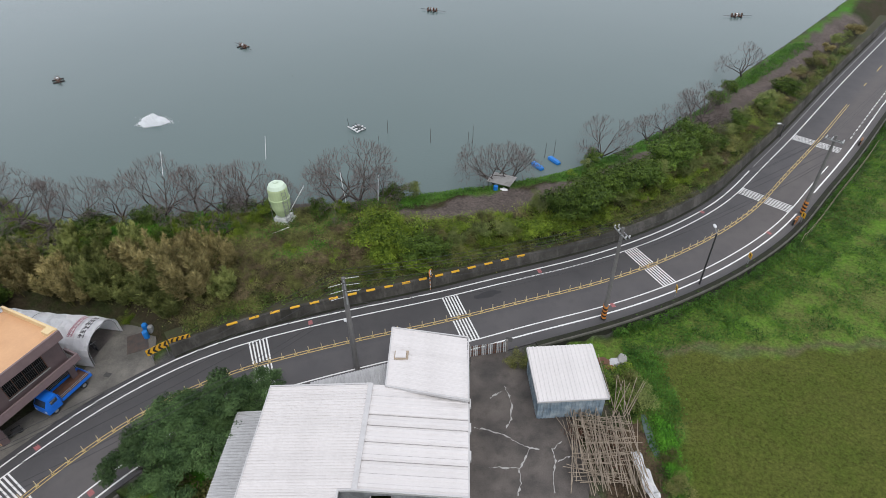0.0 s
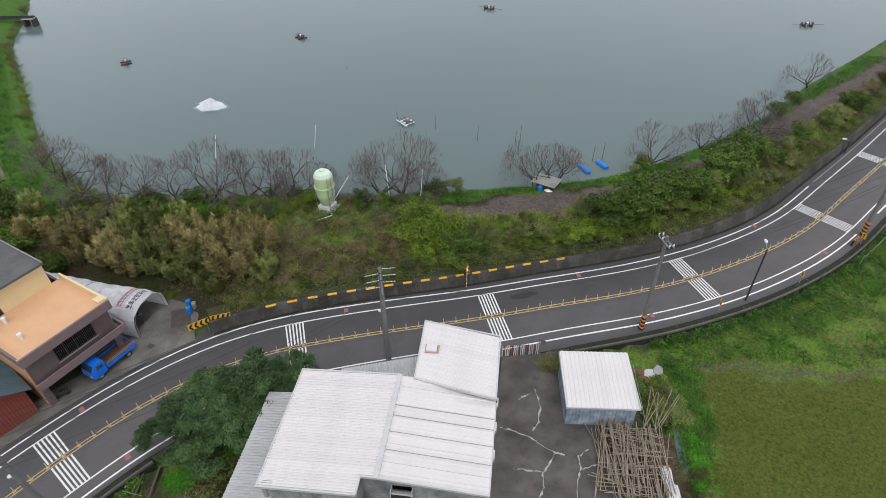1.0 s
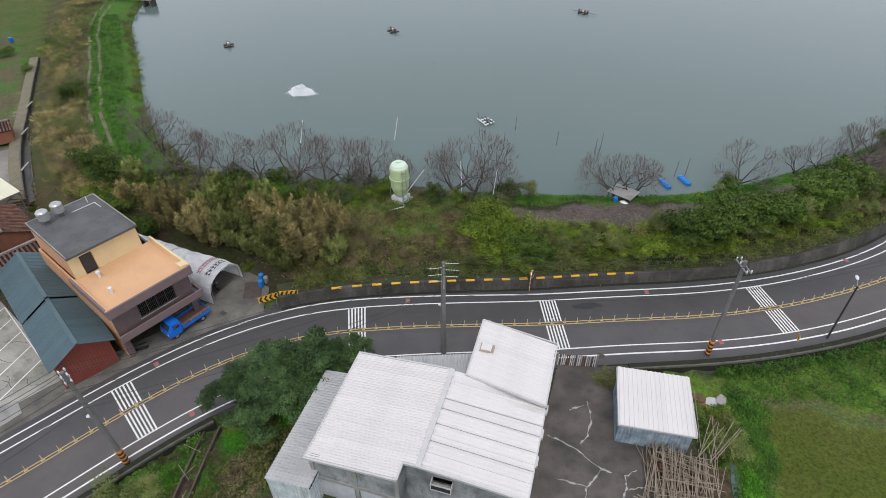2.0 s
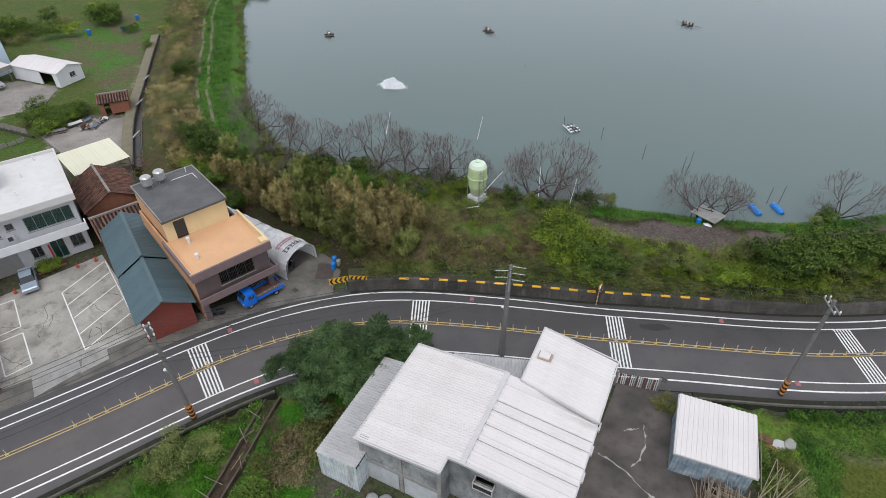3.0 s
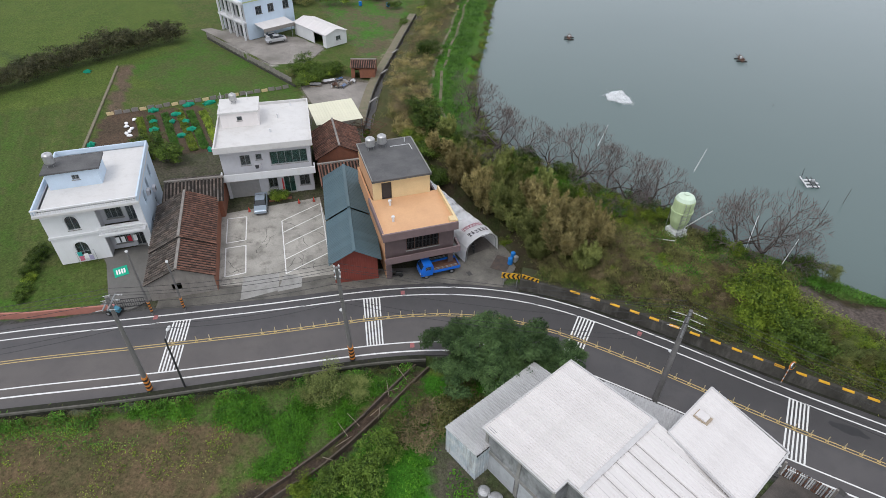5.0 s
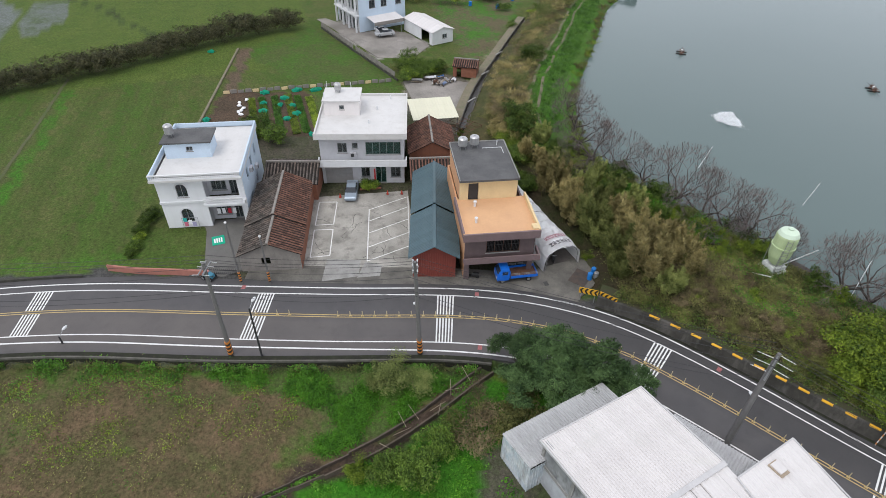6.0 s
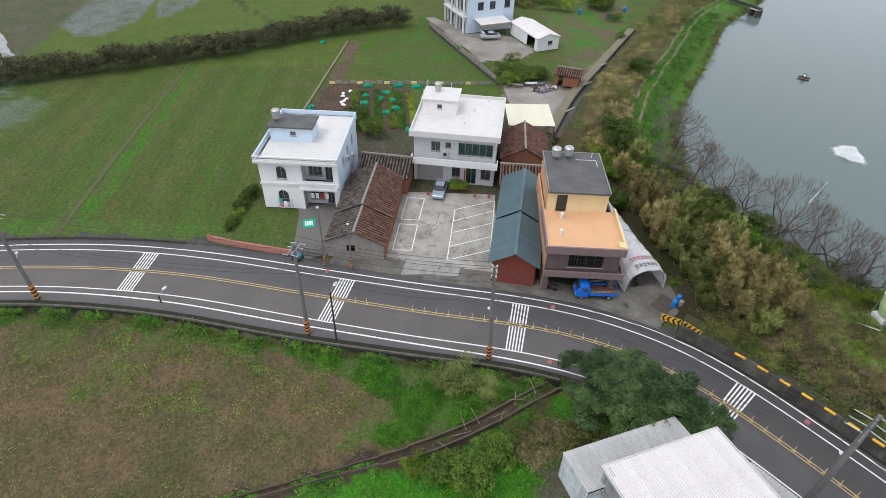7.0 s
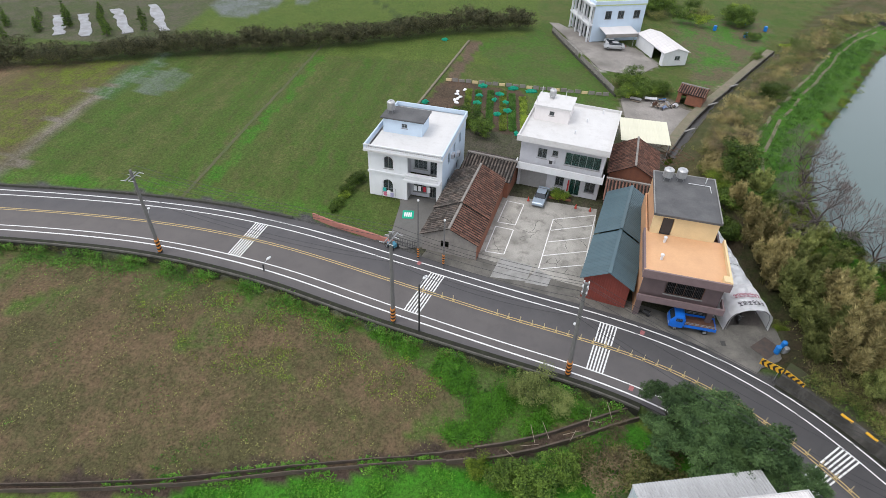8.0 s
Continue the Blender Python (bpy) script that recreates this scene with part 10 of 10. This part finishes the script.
    bm.faces.new(p), bm.faces.new(q[::-1])
    for i in range(3):
        bm.faces.new((p[i], p[(i + 1) % 3], q[(i + 1) % 3], q[i]))
    part("gable", bm, WHITE_WALL, a)
    for x in (-0.25, W + 0.25):
        sheets(a, "roof_sheet", METAL_ROOF, (x, -0.3, e - 0.05), (W / 2 - x, 0, r - e + 0.05), (0, D + 0.4, 0), 11, 2, 0.04)


far_house()
FARM_FLOOR = mat("pale_yard_concrete", (0.3, 0.275, 0.25), 0.9, 0.35, 0.16, 0.25, second=(0.15, 0.138, 0.12), fine=22, stain=0.7, stain_colour=(0.12, 0.115, 0.1))
for name_, label_, pts_, z_ in (("farmyard", "pale stained concrete yard before the farmhouse", [(-108.6, 27.2), (-128, 21.4), (-137, 18.4), (-137, 20.6), (-128, 26.2), (-124.6, 27.2), (-122.6, 36.6), (-112.6, 39.6), (-106.4, 34)], -0.3), ("back_yard", "bare dirty concrete yard behind the houses", [(-95.4, 29.2), (-95, 36), (-93.4, 38.4), (-91, 41.6), (-80.4, 36.2), (-79, 28.4)], -0.3)):
    bm = bmesh.new()
    slab(bm, pts_, -0.8, z_)
    tagged(part(name_, bm, FARM_FLOOR), label_, "yard", kind="structure")
# fence of the farmhouse yard
fl = [(-130, 18.6), (-124, 20.2), (-112.6, 23.4), (-95.8, 28.3)]
for a, b_ in zip(fl, fl[1:]):
    L = math.hypot(b_[0] - a[0], b_[1] - a[1])
    t = thing("yard_fence", "grey slatted fence round the farmhouse yard", "fence", front(a, b_, -0.3), "fence of the farmhouse yard")
    part("footing", boxes((0, L, -0.1, 0.1, -0.2, 0.35)), DARK_CONCRETE, t)
    for k in range(int(L / 1.5)):
        part("post", boxes((k * 1.5, k * 1.5 + 0.12, -0.06, 0.06, 0.35, 1.5)), OLD_PLASTER, t)
        part("panel", boxes((k * 1.5 + 0.12, k * 1.5 + 1.5, -0.02, 0.02, 0.5, 1.4)), OLD_PLASTER, t)

# vegetable garden: beds, nets, bags, edging
for k, (x, y, l) in enumerate(((-96.8, 3.5, 2.6), (-93.4, 6.8, 2.2), (-89.1, 2.7, 2.0), (-90.8, 5.8, 2.0), (-89.9, 7.8, 2.4), (-85.0, 6.4, 2.0), (-88.2, -6.6, 2.0), (-95.6, 12.6, 3.0), (-96.4, 9.2, 3.6), (-78.2, 9.6, 1.8), (-120.8, -5.8, 2.6), (-86.6, 8.2, 2.2), (-92.2, 3.0, 1.6))):
    t = thing("net_tunnel", "low bright green net tunnel over a vegetable bed", "net tunnel", pose(x, y, -0.35, 0, 0, 85 + rr.uniform(-25, 25)), "net tunnels in the garden")
    l *= rr.uniform(0.45, 0.8)
    bm = bmesh.new()
    rows = [[bm.verts.new((l * (i / 6 - 0.5), (0.7 - 0.3 * abs(i - 3) / 3) * math.cos(math.pi * j / 6) + rr.uniform(-0.08, 0.08), 0.55 * (1 - 0.5 * abs(i - 3) / 3) * math.sin(math.pi * j / 6) + rr.uniform(-0.03, 0.06))) for j in range(7)] for i in range(7)]
    for p, q in zip(rows, rows[1:]):
        for j in range(6):
            bm.faces.new((p[j], p[j + 1], q[j + 1], q[j]))
    bmesh.ops.solidify(bm, geom=bm.faces[:], thickness=0.02)
    part("net", bm, NET_GREEN, t)
for x, y in ((-93.5, -1.1), (-91, -0.5), (-89.7, -1.4), (-92.3, -1.2), (-90.2, -0.9), (-94.4, 0.2), (-88.6, -1.0)):
    t = thing("white_bag", "white plastic bag lying on a vegetable bed", "bag", pose(x, y, -0.3, 0, 0, x * 50), "bags in the garden")
    part("bag", shell([(-0.4, 0.15, 0, 0.15, 0.1), (0, 0.3, 0, 0.35, 0.2), (0.45, 0.12, 0, 0.2, 0.08)], 0.04), CLOTH_WHITE, t)
for x0, x1, y0, m_ in ((-95, -79, 1.0, BUSH_LEAF), (-94, -79, 9.0, WEED_LEAF), (-95, -79, 5.0, WEED_LEAF), (-95, -80, 2.8, WEED_LEAF), (-95, -79, 7.4, BUSH_LEAF), (-93, -80, 11.0, BUSH_LEAF)):
    rngv = np.random.default_rng(int(-x0 + y0))
    q = np.column_stack((rngv.uniform(x0, x1, 1700), y0 + rngv.uniform(-0.55, 0.55, 1700)))
    weeds("crop_row", "row of leafy vegetables in the garden", q, 3, 0.22, m_, int(y0 * 7) + 3, 0.1, 0.25)
for k in range(24):
    f = k / 24
    t = thing("edging_board", "pale weathered board edging the garden", "board", pose(-98.3 + 2.6 * f, -3.2 + 31 * f, -0.35, 0, 0, 85 + (k % 3) * 3), "boards edging the garden")
    part("board", boxes((-0.55, 0.55, -0.05, 0.05, 0, 0.55 + 0.15 * (k % 2))), OLD_PLASTER if k % 4 else CREAM_WALL, t)
t = thing("fence_line", "thin pale edge strip between field and garden", "edging", front((-86.4, -8.0), (-121.2, -0.4), -0.35))
part("strip", boxes((0, 35.6, -0.2, 0.2, -0.1, 0.2)), PATH_EARTH, t)
for x, y in ((-138, 58), (-144.1, 67.1), (-139.5, 70.4), (-134, 64)):
    t = thing("drum", "blue plastic drum in the far garden", "drum", pose(x, y, -0.3), "drums in the far garden")
    bm = bmesh.new()
    lathe(bm, [(0.4, 0), (0.42, 0.5), (0.42, 1.0), (0.35, 1.1)], 14)
    part("body", bm, BLUE_PLASTIC, t)
# nursery beds with a pale dry surface beyond the hedge, with conifers between them
PALE_BED = mat("pale_bed_surface", (0.3, 0.31, 0.325), 0.4, 0.35, 0.6, 0.05, second=(0.17, 0.165, 0.16), stain=0.6, stain_colour=(0.16, 0.13, 0.1))
bed_rnd = random.Random(77)
BEDS = [((-110.4, -89.0), (-122.5, -96.7)), ((-110.4, -83.1), (-124.2, -91.6)), ((-113.6, -75.4), (-129.1, -86.3)), ((-116.4, -68.3), (-134.0, -79.6))]
for a, b_ in BEDS:
    a, b_ = Vector(a), Vector(b_)
    n_ = (b_ - a).normalized()
    n_ = Vector((-n_.y, n_.x))
    line = [a.lerp(b_, i / 9) for i in range(10)]
    left = [tuple(p + n_ * bed_rnd.uniform(0.7, 1.5)) for p in line]
    right = [tuple(p - n_ * bed_rnd.uniform(0.7, 1.5)) for p in line]
    bm = bmesh.new()
    slab(bm, left + right[::-1], -0.5, -0.27)
    tagged(part("puddle", bm, PALE_BED), "long nursery bed with a pale dry surface", "puddle", "flooded beds")


def conifer(seed, h):
    """An upright dark tree in uneven tiers, with gaps between its boughs."""
    t = thing("conifer", "upright dark green conifer in the nursery", "tree", group="nursery trees")
    bm = bmesh.new()
    tube(bm, (0, 0, -0.2), (0.1, 0, h), 0.09, 0.02, 6)
    part("trunk", bm, BARK, t)
    rnd_ = random.Random(seed)
    blobs = []
    z = 0.5
    while z < h:
        reach = 1.25 * (1 - z / (h * 1.08)) + 0.15
        turn = rnd_.uniform(0, math.tau)
        for k in range(4):
            q = reach * rnd_.uniform(0.3, 0.95)
            a_ = turn + k * math.tau / 4 + rnd_.uniform(-0.4, 0.4)
            blobs.append((q * math.cos(a_), q * math.sin(a_), z + 0.25 * q, reach * 0.4, reach * 0.4, 0.22))
        z += rnd_.uniform(0.4, 0.6)
    part("crown", raw("crown", *leaf_cloud(seed, blobs, 1500, 0.28, 0.34, 0.1, 0.4)), DEEP_LEAF, t)
    return t


trees = [conifer(61, 4.2), conifer(62, 3.6), conifer(63, 4.8)]
spots = []
for x, y in ((-107, -99), (-109, -93), (-109.3, -86), (-111.4, -79.2), (-114.0, -71.4), (-105, -103)):
    for k in range(7):
        if bed_rnd.random() < 0.35:
            continue
        spots.append((x - 2.0 * k + bed_rnd.uniform(-0.5, 0.5), y - 1.25 * k + bed_rnd.uniform(-0.6, 0.6), bed_rnd.uniform(0.6, 1.0)))
place(trees, spots, rnd, 0.8, 1.15)
for k in trees:
    drop_thing(k)
# weeds closing in over the ditch and tufts on the mown field
weeds("weeds", "green weeds hanging over the ditch", scatter([(-18.9, 3), (-17.2, -9), (-13.6, -25), (-12.6, -25), (-15.6, -9), (-17.6, 3)], 420, 91, clumpy), 8, 0.17, WEED_LEAF, 91, 0.1, 0.3)
weeds("weeds", "scattered green tufts on the mown field", scatter([(-42, -22), (-36, -8), (-30, 8), (-24, 0), (-26, -22), (-34, -34)], 520, 92, lambda q: (to_line(q, CENTRE)[0] < -7.5) & clumpy(q)), 8, 0.15, BUSH_LEAF, 92, 0.35, 0.25)
# water tanks by the warehouse wall
for x, y, r_ in ((-10.45, 18.3, 0.5), (-9.45, 18.75, 0.62)):
    t = thing("water_tank", "squat steel water tank beside the warehouse wall", "water tank", pose(x, y, -0.9), "tanks by the warehouse")
    water_tank(t, 0, 0, 0, r_, 1.3, 0.1)
# wet trickle between the heap and the paddy
bm = bmesh.new()
line = [(15.9, 38.6, 0.2), (16.3, 37.2, 0.32), (16.7, 35.8, 0.36), (17.2, 34.4, 0.24)]
zs = ground_height(np.array([q[:2] for q in line]))
rows = [[bm.verts.new((x + o, y + 0.3 * o, z + 0.05)) for o in (-w, w)] for (x, y, w), z in zip(line, zs)]
for p, q in zip(rows, rows[1:]):
    bm.faces.new((p[0], p[1], q[1], q[0]))
tagged(part("trickle", bm, WATER_MAT), "narrow wet trickle beside the paddy", "water", kind="structure")
weeds("weeds", "bright green grass along the paddy's trickle", scatter([(17.0, 38.8), (18.4, 37.6), (18.8, 33), (17.9, 32.6), (17.4, 36)], 420, 81), 10, 0.18, LUSH_LEAF, 81, 0.2, 0.4)
weeds("weeds", "dark green weeds behind the shed", scatter([(11.8, 42.6), (14.6, 43.6), (16, 40), (15, 37.4), (13.2, 38)], 500, 82), 11, 0.17, DEEP_LEAF, 82, 0.3, 0.8)
weeds("dry_litter", "brown dead stalks on the bank by the paddy", scatter([(13.8, 35), (17.6, 34), (18.6, 30), (15, 28.6)], 500, 83, clumpy), 9, 0.26, BROWN_LEAF, 83, 0.3, 0.35, 0.1)
# lumps of scrap beside the shed
for k, (x, y, c) in enumerate(((12.2, 44.0, RUST), (13.2, 44.2, OLD_SHEET), (14.0, 44.8, CONCRETE), (12.6, 42.2, CONCRETE), (12.9, 43.2, BRICK_WALL))):
    t = thing("rubble", "broken slabs and scrap beside the shed", "rubble", pose(x, y, ground_z(x, y), 4, 3, 40 * k), "rubble by the shed")
    part("slab", shell([(-0.6, 0.4, 0, 0.25, 0.3), (0.0, 0.5, 0, 0.4, 0.4), (0.6, 0.35, 0, 0.3, 0.25)], 0.05), c, t)
